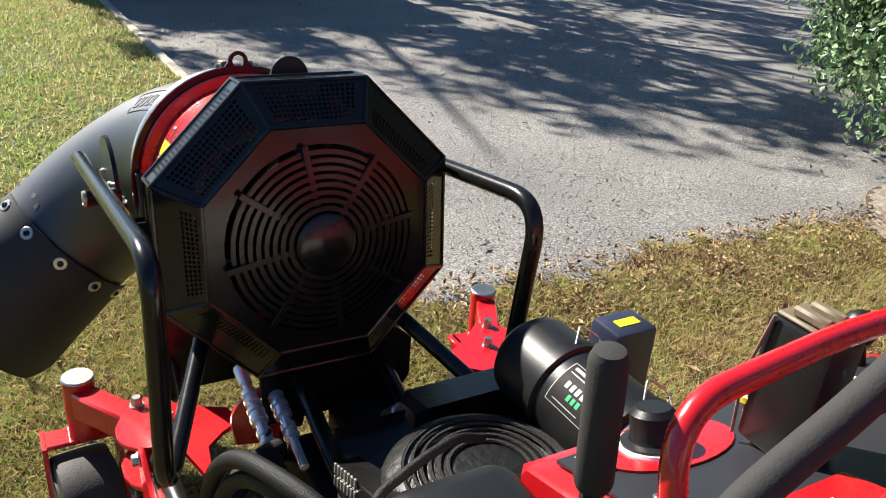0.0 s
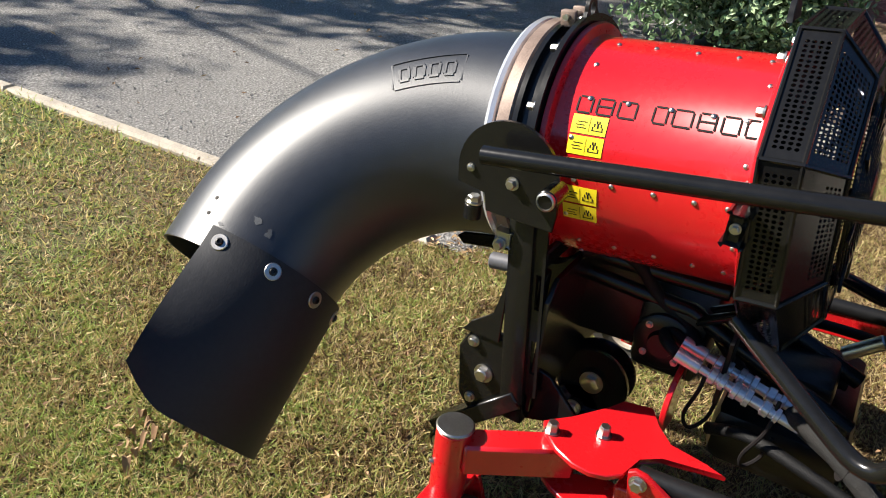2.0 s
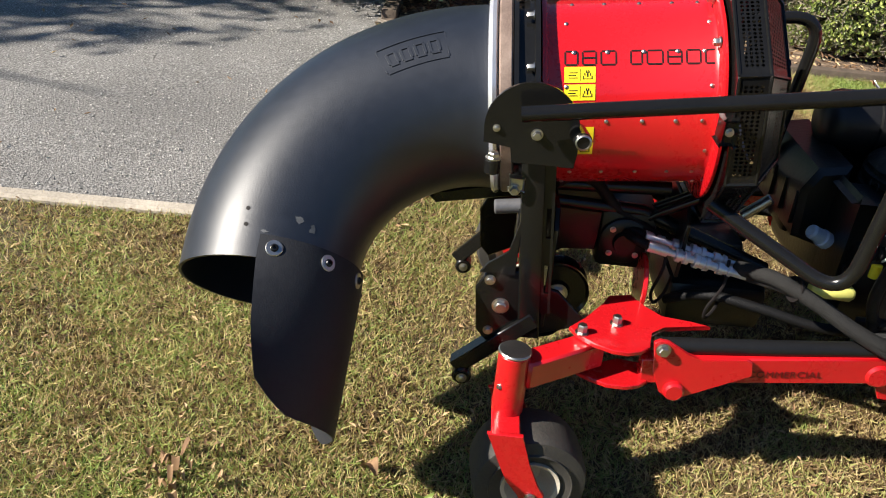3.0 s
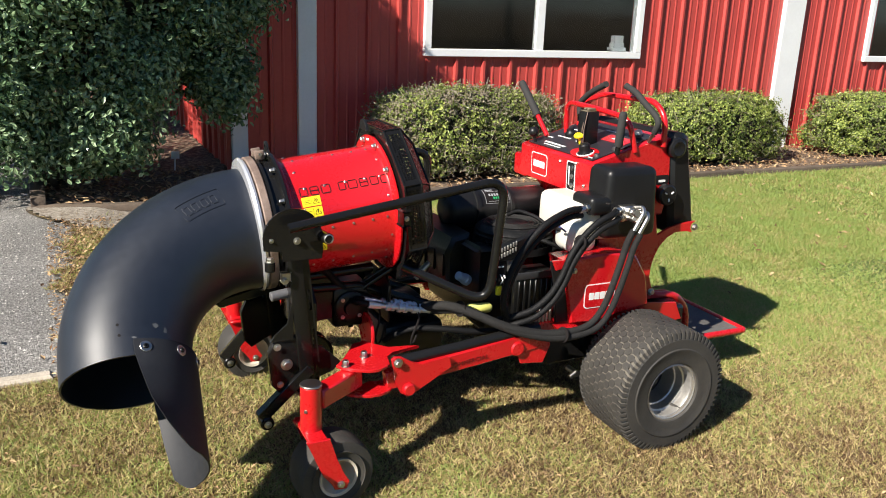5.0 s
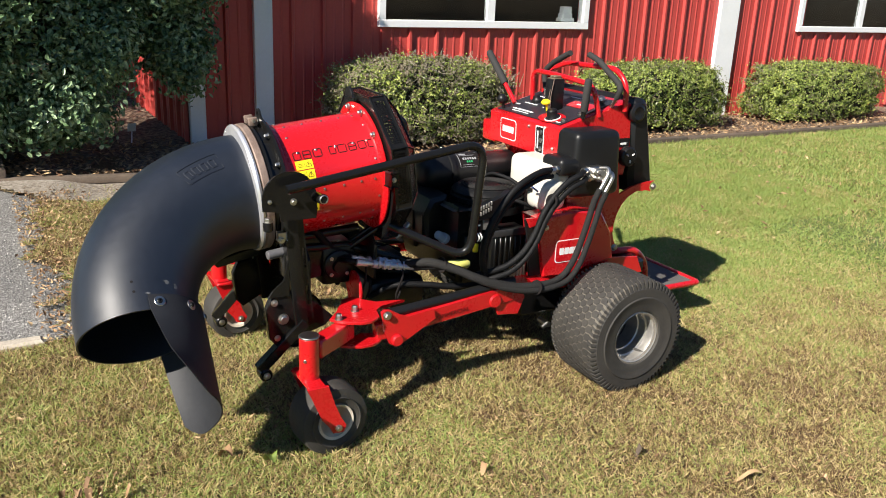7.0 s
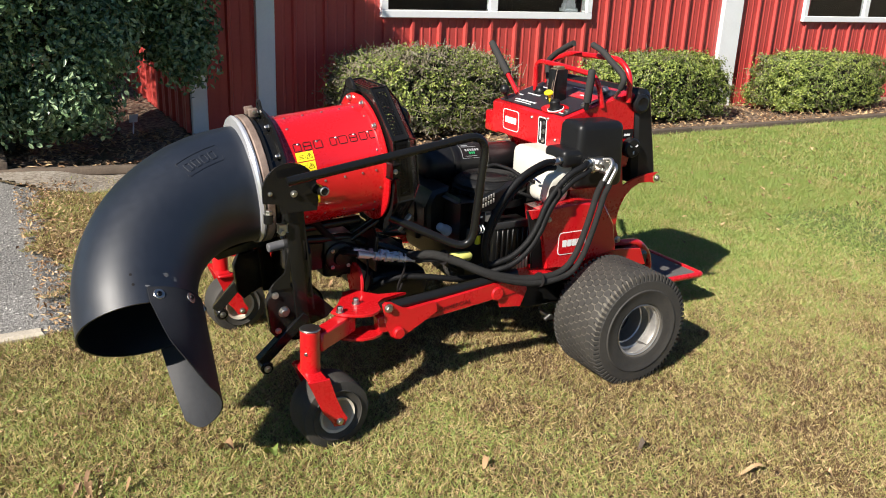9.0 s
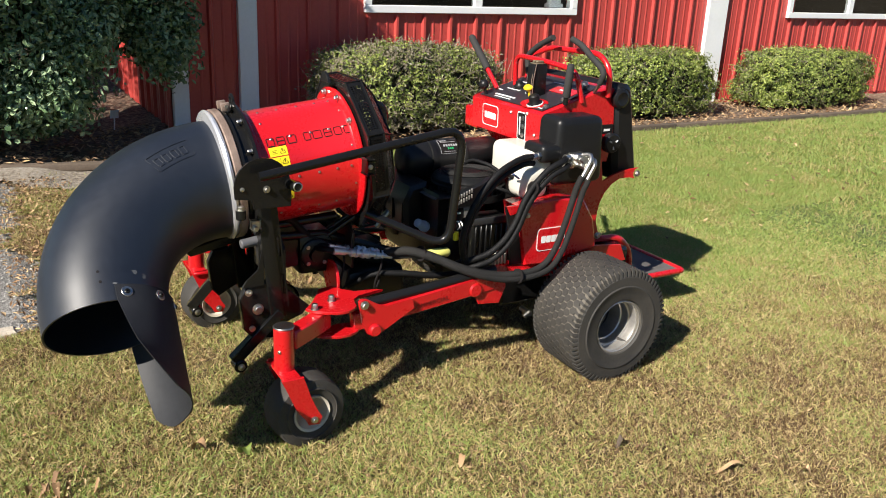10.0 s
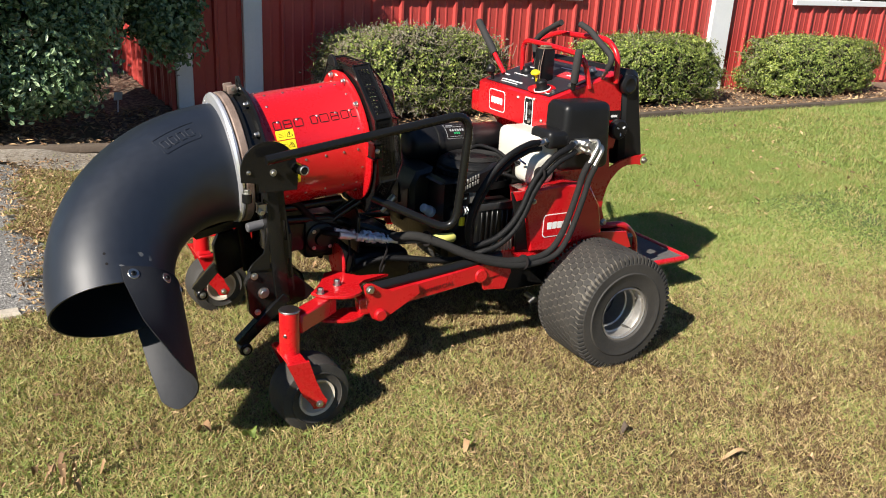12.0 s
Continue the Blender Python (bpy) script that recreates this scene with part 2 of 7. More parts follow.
def lathe(bm, o, d, prof, seg=32, up=(0, 0, 1), a0=0.0, a1=2 * math.pi):
    """A body of revolution about the axis o + t d. prof: (t, radius) rows."""
    x, y, d = basis(d, up)
    o = Vector(o)
    full = abs(a1 - a0 - 2 * math.pi) < 1e-6
    n = seg if full else seg + 1
    rows = []
    for t, r in prof:
        if r < 1e-5:
            rows.append([bm.verts.new(o + d * t)])
        else:
            rows.append([bm.verts.new(o + d * t + (x * math.cos(a0 + (a1 - a0) * k / seg) + y * math.sin(a0 + (a1 - a0) * k / seg)) * r) for k in range(n)])
    for p, q in zip(rows, rows[1:]):
        for k in range(seg):
            k2 = (k + 1) % n
            if len(p) == 1 and len(q) > 1:
                bm.faces.new((p[0], q[k], q[k2]))
            elif len(q) == 1 and len(p) > 1:
                bm.faces.new((p[k], q[0], p[k2]))
            elif len(p) > 1:
                bm.faces.new((p[k], q[k], q[k2], p[k2]))
    return rows


def cyl(bm, p, q, r, r2=None, seg=16, bevel=0.0):
    p, q = Vector(p), Vector(q)
    h = (q - p).length
    r2 = r if r2 is None else r2
    if bevel:
        prof = [(0, 0), (0, r - bevel), (bevel, r), (h - bevel, r2), (h, r2 - bevel), (h, 0)]
    else:
        prof = [(0, 0), (0, r), (h, r2), (h, 0)]
    return lathe(bm, p, q - p, prof, seg)


def fillet(pts, rad, n=6):
    """A polyline with its corners rounded."""
    pts = [Vector(p) for p in pts]
    out = [pts[0]]
    for a, b, c in zip(pts, pts[1:], pts[2:]):
        u, v = (a - b), (c - b)
        k = min(rad, u.length * 0.48, v.length * 0.48)
        p, q = b + u.normalized() * k, b + v.normalized() * k
        for i in range(n + 1):
            t = i / n
            out.append(p * (1 - t) ** 2 + b * 2 * t * (1 - t) + q * t * t)
    out.append(pts[-1])
    return out


def pipe(bm, pts, r, seg=12, caps=True, squash=1.0):
    """A round bar along a polyline."""
    pts = [Vector(p) for p in pts]
    rows = []
    x = None
    for i, p in enumerate(pts):
        d = (pts[min(i + 1, len(pts) - 1)] - pts[max(i - 1, 0)]).normalized()
        if x is None:
            x, y, _ = basis(d)
        else:
            x = (x - d * x.dot(d)).normalized()
            y = d.cross(x) * -1
        rr = r[i] if isinstance(r, (list, tuple)) else r
        rows.append([bm.verts.new(p + (x * math.cos(2 * math.pi * k / seg) + y * math.sin(2 * math.pi * k / seg) * squash) * rr) for k in range(seg)])
    for p, q in zip(rows, rows[1:]):
        for k in range(seg):
            bm.faces.new((p[k], q[k], q[(k + 1) % seg], p[(k + 1) % seg]))
    if caps:
        bm.faces.new(rows[0])
        bm.faces.new(rows[-1])
    return rows


def curve3(pts, n=10):
    """A smooth line through points (Catmull-Rom)."""
    p = [Vector(v) for v in pts]
    p = [p[0] * 2 - p[1]] + p + [p[-1] * 2 - p[-2]]
    out = []
    for a, b, c, d in zip(p, p[1:], p[2:], p[3:]):
        for i in range(n):
            t = i / n
            out.append(0.5 * (2 * b + (c - a) * t + (2 * a - 5 * b + 4 * c - d) * t * t + (3 * b - a - 3 * c + d) * t ** 3))
    out.append(p[-2])
    return out


def plate(bm, poly, o, u, v, thick, bevel=0.0):
    """A flat plate: a polygon in the plane o + a u + b v, thick along its normal, centred."""
    o, u, v = Vector(o), Vector(u), Vector(v)
    n = u.cross(v).normalized()
    fr = [bm.verts.new(o + u * a + v * b + n * thick / 2) for a, b in poly]
    bk = [bm.verts.new(o + u * a + v * b - n * thick / 2) for a, b in poly]
    top = bm.faces.new(fr)
    bot = bm.faces.new(bk[::-1])
    k = len(poly)
    for i in range(k):
        bm.faces.new((fr[i], bk[i], bk[(i + 1) % k], fr[(i + 1) % k]))
    if bevel:
        bmesh.ops.bevel(bm, geom=list(top.edges) + list(bot.edges), offset=bevel, segments=1, affect="EDGES", clamp_overlap=True)
    return fr


def bolt(bm, p, d, r=0.011, h=0.008):
    """A hexagon head on a washer."""
    p, d = Vector(p), Vector(d).normalized()
    cyl(bm, p, p + d * 0.003, r * 1.32, seg=16)
    lathe(bm, p + d * 0.003, d, [(0, r), (h * 0.8, r), (h, r * 0.8), (h, 0)], 6)


def arc(r, a0, a1, n, c=(0, 0)):
    return [(c[0] + r * math.cos(radians(a0 + (a1 - a0) * i / n)), c[1] + r * math.sin(radians(a0 + (a1 - a0) * i / n))) for i in range(n + 1)]


X, Y, Z = Vector((1, 0, 0)), Vector((0, 1, 0)), Vector((0, 0, 1))


def strip(name, verts, faces, material, label="", category="", kind="", parent=None):
    me = bpy.data.meshes.new(name)
    me.from_pydata(verts, [], faces)
    me.materials.append(material)
    ob = new(name, me)
    if parent:
        ob.parent = parent
    return tagged(ob, label, category, "", kind)


# ---- ground ----
def smooth_step(v):
    v = np.clip(v, 0.0, 1.0)
    return v * v * (3 - 2 * v)


def dip(x, y):
    """The lawn sinks a little under the wheels."""
    front = -(0.034 + 0.016 * smooth_step((x + 0.2) / 0.6)) * smooth_step(y / 0.75) * smooth_step((1.5 - y) / 0.4) * smooth_step((x + 1.7) / 0.6)
    rear = -0.030 * np.exp(-(np.maximum(0, np.abs(x) - 0.75) ** 2 + (y + 0.39) ** 2) / 0.09)
    return front + rear


def grid(x0, x1, y0, y1, step, z, rough, cut=None, snap=None):
    nx, ny = int((x1 - x0) / step) + 1, int((y1 - y0) / step) + 1
    vs = [(x0 + (x1 - x0) * i / (nx - 1), y0 + (y1 - y0) * j / (ny - 1)) for j in range(ny) for i in range(nx)]
    vs = [(a, b, z + float(dip(a, b)) * (z > -0.02) + rough * noise.noise(Vector((a * 1.3, b * 1.3, 0))) + rough * 0.5 * noise.noise(Vector((a * 6, b * 6, 3)))) for a, b in vs]
    fs = [(j * nx + i, j * nx + i + 1, (j + 1) * nx + i + 1, (j + 1) * nx + i) for j in range(ny - 1) for i in range(nx - 1)]
    if snap:
        vs = [snap(*v_) for v_ in vs]
    if cut:
        fs = [f for f in fs if cut(sum(vs[k][0] for k in f) / 4, sum(vs[k][1] for k in f) / 4)]
    return vs, fs


def drive_edge(x):
    """Where the lawn beside the building ends and the drive begins."""
    return 1.64 + 0.05 * math.sin(x * 3.1 + 1.2) + 0.05 * math.sin(x * 7.1) + 0.25 * min(0.9, max(0, x - 3.05))


def kerb_x(y):
    return 0.70 - 0.022 * (y - 1.8)


def on_drive(x, y):
    return x > kerb_x(y) and y > drive_edge(x)


def in_bed(x, y):
    """The mulched planting bed along the building."""
    return x > 3.58 + 0.35 * max(0, y + 0.4) / 2 and y < 1.85


def lawn_snap(x, y, z):
    """Pulls the sheet's points onto the edges of drive and bed."""
    if x > kerb_x(y) - 0.06 and abs(y - drive_edge(x)) < 0.075:
        y = drive_edge(x)
    elif y > drive_edge(x) and abs(x - kerb_x(y)) < 0.075:
        x = kerb_x(y)
    else:
        e = 3.58 + 0.35 * max(0, y + 0.4) / 2
        if y < 1.85 and abs(x - e) < 0.075:
            x = e
    return x, y, z


strip("ground", [(-1500, -1500, -0.05), (1500, -1500, -0.05), (1500, 1500, -0.05), (-1500, 1500, -0.05)], [(0, 1, 2, 3)], SOIL, "wide grassy ground reaching far around the lawn", "ground", "structure")
_v, _f = grid(-9, 14, -16, 14, 0.12, -0.003, 0.008, lambda x, y: not on_drive(x, y) and not in_bed(x, y), lawn_snap)
strip("lawn", _v, _f, SOIL, "patchy autumn lawn, green and straw brown", "lawn", "structure")
_v, _f = grid(0.4, 30, 1.0, 40, 0.25, -0.022, 0.012, lambda x, y: y > drive_edge(x) - 0.3)
_v = [(a, b, c - 0.3 * max(0, 1.62 - b)) for a, b, c in _v]
strip("driveway", _v, _f, ASPHALT, "worn grey gravelly asphalt driveway with leaf shade", "driveway", "structure")
bm = bmesh.new()
_y = 1.78
while _y < 11:
    _l = 2.35
    x0, x1 = kerb_x(_y), kerb_x(_y + _l)
    plate(bm, [(x0 - 0.036, _y), (x0 + 0.036, _y), (x1 + 0.036, _y + _l - 0.012), (x1 - 0.036, _y + _l - 0.012)], (0, 0, -0.035), X, Y, 0.12, 0.012)
    _y += _l
tagged(part("kerb", bm, CONCRETE), "low pale timber-like kerb between lawn and driveway", "kerb", "", "structure")

_v, _f = grid(3.3, 13, -15, 1.84, 0.10, 0.004, 0.03, lambda x, y: x > 3.52 + 0.35 * max(0, y + 0.4) / 2 and x < 4.96 + 9 * (y > 0.1))
_v = [(a, b, c - 0.3 * max(0, min(0.3, 3.82 + 0.35 * max(0, b + 0.4) / 2 - a)) * (b > 1.2)) for a, b, c in _v]
strip("planting_bed", _v, _f, MULCH, "dark mulch and leaf litter under the shrubs", "planting bed", "structure")
_edge = [(3.56, -14.6), (3.56, -12.2), (3.57, -9.8), (3.55, -7.4), (3.58, -5.0), (3.56, -2.6), (3.60, -0.3), (3.98, 1.85)]
for (ax, ay), (bx, by) in zip(_edge, _edge[1:]):
    bm = bmesh.new()
    d = Vector((bx - ax, by - ay, 0)).normalized()
    L_ = math.hypot(bx - ax, by - ay) - 0.012
    n_ = Vector((-d.y, d.x, 0))
    box(bm, (-0.045, 0, -0.04), (0.045, L_, (0.055 if by < 1 else 0.012) + random.uniform(-0.006, 0.012)), 0.01, Matrix(((-n_.x, d.x, 0, ax), (-n_.y, d.y, 0, ay), (0, 0, 1, 0), (0, 0, 0, 1))), 2)
    tagged(part("edging_timber", bm, TIMBER), "weathered landscape timber edging the planting bed", "edging", "edging timbers", "structure")



def bare(x, y):
    """The trodden dirt strip between lawn tongue and bed."""
    wob = 0.10 * math.sin(x * 9 + y * 4) + 0.08 * math.sin(y * 11 - x * 5)
    return x > 3.22 + wob and 0.5 + wob * 1.5 < y < drive_edge(x) - 0.03 and x < 3.62 + 0.35 * max(0, y + 0.4) / 2


_v, _f = grid(2.8, 4.1, 0.2, 1.9, 0.04, 0.007, 0.008, bare)
strip("dirt_strip", _v, _f, DIRT, "pale trodden dirt with gravel beside the planting bed", "dirt", "structure")
bm = bmesh.new()
box(bm, (0, -0.055, -0.04), (2.4, 0.055, 0.085), 0.012, pose(3.95, 1.82, 0, 0, 0, 1), 2)
tagged(part("edging_timber", bm, TIMBER), "old brown landscape timber at the bed's corner by the drive", "edging", "edging timbers", "structure")

# ---- building ----
WX = 4.95
wall = thing("wall_west", "barn-red ribbed metal wall with white trim", "wall", "", "structure", (WX, 0, 0))
WIN = [(-4.56, -1.83, 1.12, 2.35), (-11.03, -8.30, 1.12, 2.35)]


def wall_piece(name, y0, y1, z0, z1):
    bm = bmesh.new()
    box(bm, (0.03, y0, z0), (0.2, y1, z1))
    return part(name, bm, WALLRED, wall)


_e = [0.12, -1.83, -4.56, -8.30, -11.03, -16.0]
for i, (a, b) in enumerate(zip(_e, _e[1:])):
    if i in (1, 3):
        wall_piece("backing", b, a, -0.05, 1.12)
        wall_piece("backing", b, a, 2.35, 3.6)
    else:
        wall_piece("backing", b, a, -0.05, 3.6)


def rib_sheet(name, n, z0, z1, parent, m):
    """One bay of ribbed sheet: a flat pan with a standing rib."""
    prof = [(0, 0.0), (0.080, 0.0), (0.088, -0.005), (0.102, -0.005), (0.110, 0.0), (0.178, 0.0), (0.186, -0.005), (0.200, -0.005), (0.208, 0.0), (0.272, 0.0), (0.286, -0.032), (0.312, -0.032), (0.326, 0.0)]
    bm = bmesh.new()
    lo = [bm.verts.new((p[1], -p[0], z0)) for p in prof]
    hi = [bm.verts.new((p[1], -p[0], z1)) for p in prof]
    for i in range(len(prof) - 1):
        bm.faces.new((lo[i], lo[i + 1], hi[i + 1], hi[i]))
    ob = part(name, bm, WALLRED, parent, smooth=0.2)
    ob.matrix_basis = m
    return ob


_made = {}
y = 0.045
while y > -15.7:
    mid = y - 0.163
    spans = [(0.02, 3.6)]
    for a, b, lo_, hi_ in WIN:
        if a < mid < b:
            spans = [(0.02, lo_ - 0.02), (hi_ + 0.02, 3.6)]
    for sp in spans:
        if sp in _made:
            ob = new("panel", _made[sp])
            ob.parent = wall
            ob.matrix_basis = pose(0.026, y, 0)
        else:
            _made[sp] = rib_sheet("panel", 1, sp[0], sp[1], wall, pose(0.026, y, 0)).data
    y -= 0.326
for yc, w in ((0.06, 0.15), (-0.60, 0.185), (-6.90, 0.34)):
    bm = bmesh.new()
    box(bm, (-0.035, yc - w / 2, 0.0), (0.03, yc + w / 2, 3.6), 0.006)
    part("trim_board", bm, TRIM, wall, "white painted downspout-wide trim board")
side = thing("wall_north", "barn-red ribbed metal end wall in tree shade", "wall", "", "structure", (WX, 0.14, 0))
bm = bmesh.new()
box(bm, (0.0, -0.2, -0.05), (9, -0.03, 3.6))
part("backing", bm, WALLRED, side)
for i in range(26):
    ob = new("panel", _made[(0.02, 3.6)])
    ob.parent = side
    ob.matrix_basis = pose(0.05 + 0.326 * (i + 1), 0, 0, 0, 0, -90)


def window(name, y0, y1, z0, z1):
    w = thing(name, "white-framed sliding window with dark reflecting panes", "window", "windows of the building", "structure", (WX, 0, 0))
    f = 0.075
    for nm, a, b in (("window_sill", (-0.030, y0, z0), (0.1, y1, z0 + f)), ("window_head", (-0.028, y0, z1 - f), (0.1, y1, z1)),
                     ("window_jamb", (-0.026, y0, z0 + f), (0.1, y0 + f, z1 - f)), ("window_jamb", (-0.026, y1 - f, z0 + f), (0.1, y1, z1 - f)),
                     ("mullion", (-0.018, (y0 + y1) / 2 - 0.05, z0 + f), (0.06, (y0 + y1) / 2 + 0.05, z1 - f))):
        bm = bmesh.new()
        box(bm, a, b, 0.005)
        part(nm, bm, TRIM, w)
    m = (y0 + y1) / 2
    for a, b in ((y0 + f, m - 0.05), (m + 0.05, y1 - f)):
        bm = bmesh.new()
        box(bm, (0.02, a, z0 + f), (0.03, b, z1 - f))
        part("pane", bm, GLASS, w)
    return w


for i, q in enumerate(WIN):
    window("window_%d" % (i + 1), *q)
bm = bmesh.new()
box(bm, (3.6, -16, -0.05), (3.7, -0.06, 3.6), 0, pose(WX, 0, 0))
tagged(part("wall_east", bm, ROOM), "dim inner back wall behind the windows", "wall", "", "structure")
bm = bmesh.new()
box(bm, (0.2, -16.1, -0.05), (3.7, -16.0, 3.6), 0, pose(WX, 0, 0))
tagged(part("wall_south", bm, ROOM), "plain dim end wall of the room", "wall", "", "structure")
bm = bmesh.new()
box(bm, (0.2, -16, -0.06), (3.6, -0.06, 0.02), 0, pose(WX, 0, 0))
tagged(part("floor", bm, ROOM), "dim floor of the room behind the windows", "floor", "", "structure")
bm = bmesh.new()
box(bm, (-0.5, -16, 3.6), (9.5, 0.6, 3.75), 0.01, pose(WX, 0, 0))
tagged(part("roof", bm, TRIM), "flat white eave and roof over the red wall", "roof", "", "structure")

# white blocks shaped to stand in for a white vehicle's reflection in the pane
bm = bmesh.new()
box(bm, (WX + 0.05, -4.40, 1.20), (WX + 0.16, -4.21, 1.24), 0.003)
box(bm, (WX + 0.055, -4.37, 1.24), (WX + 0.15, -4.23, 1.29), 0.003)
box(bm, (WX + 0.06, -4.36, 1.29), (WX + 0.14, -4.24, 1.37), 0.003)
tagged(part("reflected_vehicle", bm, TRIM), "white blocks behind the pane in place of a reflected white vehicle", "papers")

# ---- plants ----
TWIG = mat("grey_twig", (0.26, 0.22, 0.17), 0.8, var=0.3)


def leaf_cloud(name, pts, size, material, parent, label="", rise=0.2):
    """Many small folded leaves, one mesh. pts: rows of place and outward direction."""
    vs, fs = [], []
    for p, n in pts:
        n = (n + Vector((random.gauss(0, 0.5), random.gauss(0, 0.5), random.gauss(rise, 0.5)))).normalized()
        x, y, _ = basis(n, (random.random(), random.random(), random.random()))
        a = random.random() * 6.28
        u = x * math.cos(a) + y * math.sin(a)
        v = n.cross(u)
        L, w = size * random.uniform(0.7, 1.3), size * random.uniform(0.42, 0.66)
        k = len(vs)
        up = n * w * 0.16
        vs += [p - u * L * 0.5, p - u * L * 0.15 - v * w * 0.5 + up, p + u * L * 0.22 - v * w * 0.42 + up, p + u * L * 0.5 - n * L * 0.12, p + u * L * 0.22 + v * w * 0.42 + up, p - u * L * 0.15 + v * w * 0.5 + up]
        fs += [(k, k + 1, k + 2, k + 3), (k, k + 3, k + 4, k + 5)]
    ob = strip(name, vs, fs, material, "", "", "", parent)
    if label:
        ob["label"] = label
    return ob


def hedge(y0, y1, x0, x1, h, n, label, leaves, twigs):
    t = thing("hedge", label, "hedge", "clipped hedges by the wall", "", ((x0 + x1) / 2, (y0 + y1) / 2, 0))
    c = Vector(((x0 + x1) / 2, (y0 + y1) / 2, h / 2))
    half = Vector(((x1 - x0) / 2, (y1 - y0) / 2, h / 2))
    pts = []
    while len(pts) < n:
        q = Vector([random.uniform(-1, 1) for _ in range(3)])
        m = max(abs(q.x), abs(q.y), abs(q.z))
        q = q / m
        e = (abs(q.x) ** 3.6 + abs(q.y) ** 3.6 + abs(q.z) ** 3.6) ** (1 / 3.6)
        q = q / e
        p = Vector([q[i] * half[i] for i in range(3)])
        lump = 1 + 0.10 * noise.noise(p * 2.6 + c) + 0.13 * noise.noise(p * 9 + c) - 0.20 * random.random() ** 2 + 0.17 * random.random() ** 14
        p = p * lump
        if q.z < -0.8 or noise.noise(p * 13 + c) < -0.22:
            continue
        pts.append((p + Vector((0, 0, h / 2)), q.normalized()))
    # solid dark core whose colour stands in for shade inside the hedge
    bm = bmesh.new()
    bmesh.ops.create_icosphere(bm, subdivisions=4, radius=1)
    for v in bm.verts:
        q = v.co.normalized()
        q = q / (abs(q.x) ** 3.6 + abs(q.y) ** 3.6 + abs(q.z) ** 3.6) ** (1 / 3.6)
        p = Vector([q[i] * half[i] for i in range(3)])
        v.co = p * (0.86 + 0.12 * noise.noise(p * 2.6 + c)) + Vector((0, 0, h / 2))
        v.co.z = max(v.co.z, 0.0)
    part("shrub_shade_core", bm, CORE, t)
    leaf_cloud("foliage", pts, 0.029, leaves, t, "small glossy clipped leaves")
    for k in range(8):
        bm = bmesh.new()
        b = Vector((random.uniform(-0.6, 0.6) * half.x, random.uniform(-0.8, 0.8) * half.y, 0))
        pipe(bm, [b, b + Vector((random.gauss(0, 0.05), random.gauss(0, 0.05), h * 0.35)), b + Vector((random.gauss(0, 0.12), random.gauss(0, 0.12), h * 0.72))], [0.012, 0.008, 0.003], 6)
        part("stem", bm, BARK, t)
    # bare twigs that stand out of the leaves
    vs, fs = [], []
    for p, q in random.sample(pts, twigs):
        d = (q + Vector((random.gauss(0, 0.6), random.gauss(0, 0.6), random.gauss(0.4, 0.5)))).normalized()
        a = p - d * random.uniform(0.05, 0.12)
        b = p + d * random.uniform(0.02, 0.07)
        x_, y_, _ = basis(d)
        k = len(vs)
        for o_, r_ in ((a, 0.0035), (b, 0.0016)):
            vs += [o_ + x_ * r_, o_ - x_ * r_ * 0.5 + y_ * r_ * 0.87, o_ - x_ * r_ * 0.5 - y_ * r_ * 0.87]
        fs += [(k, k + 1, k + 4, k + 3), (k + 1, k + 2, k + 5, k + 4), (k + 2, k, k + 3, k + 5)]
    strip("twig_mass", vs, fs, TWIG, "", "", "stuff", t)
    return t


hedge(-2.98, -1.12, 3.95, 4.8, 0.85, 46000, "clipped rounded hedge with bare grey twigs showing", TWIGGY, 5200)
hedge(-6.1, -4.16, 3.95, 4.8, 0.77, 42000, "clipped box-shaped green hedge", HEDGE, 1500)
hedge(-9.2, -7.05, 3.95, 4.8, 0.745, 38000, "low clipped green hedge by the wall", HEDGE, 1000)


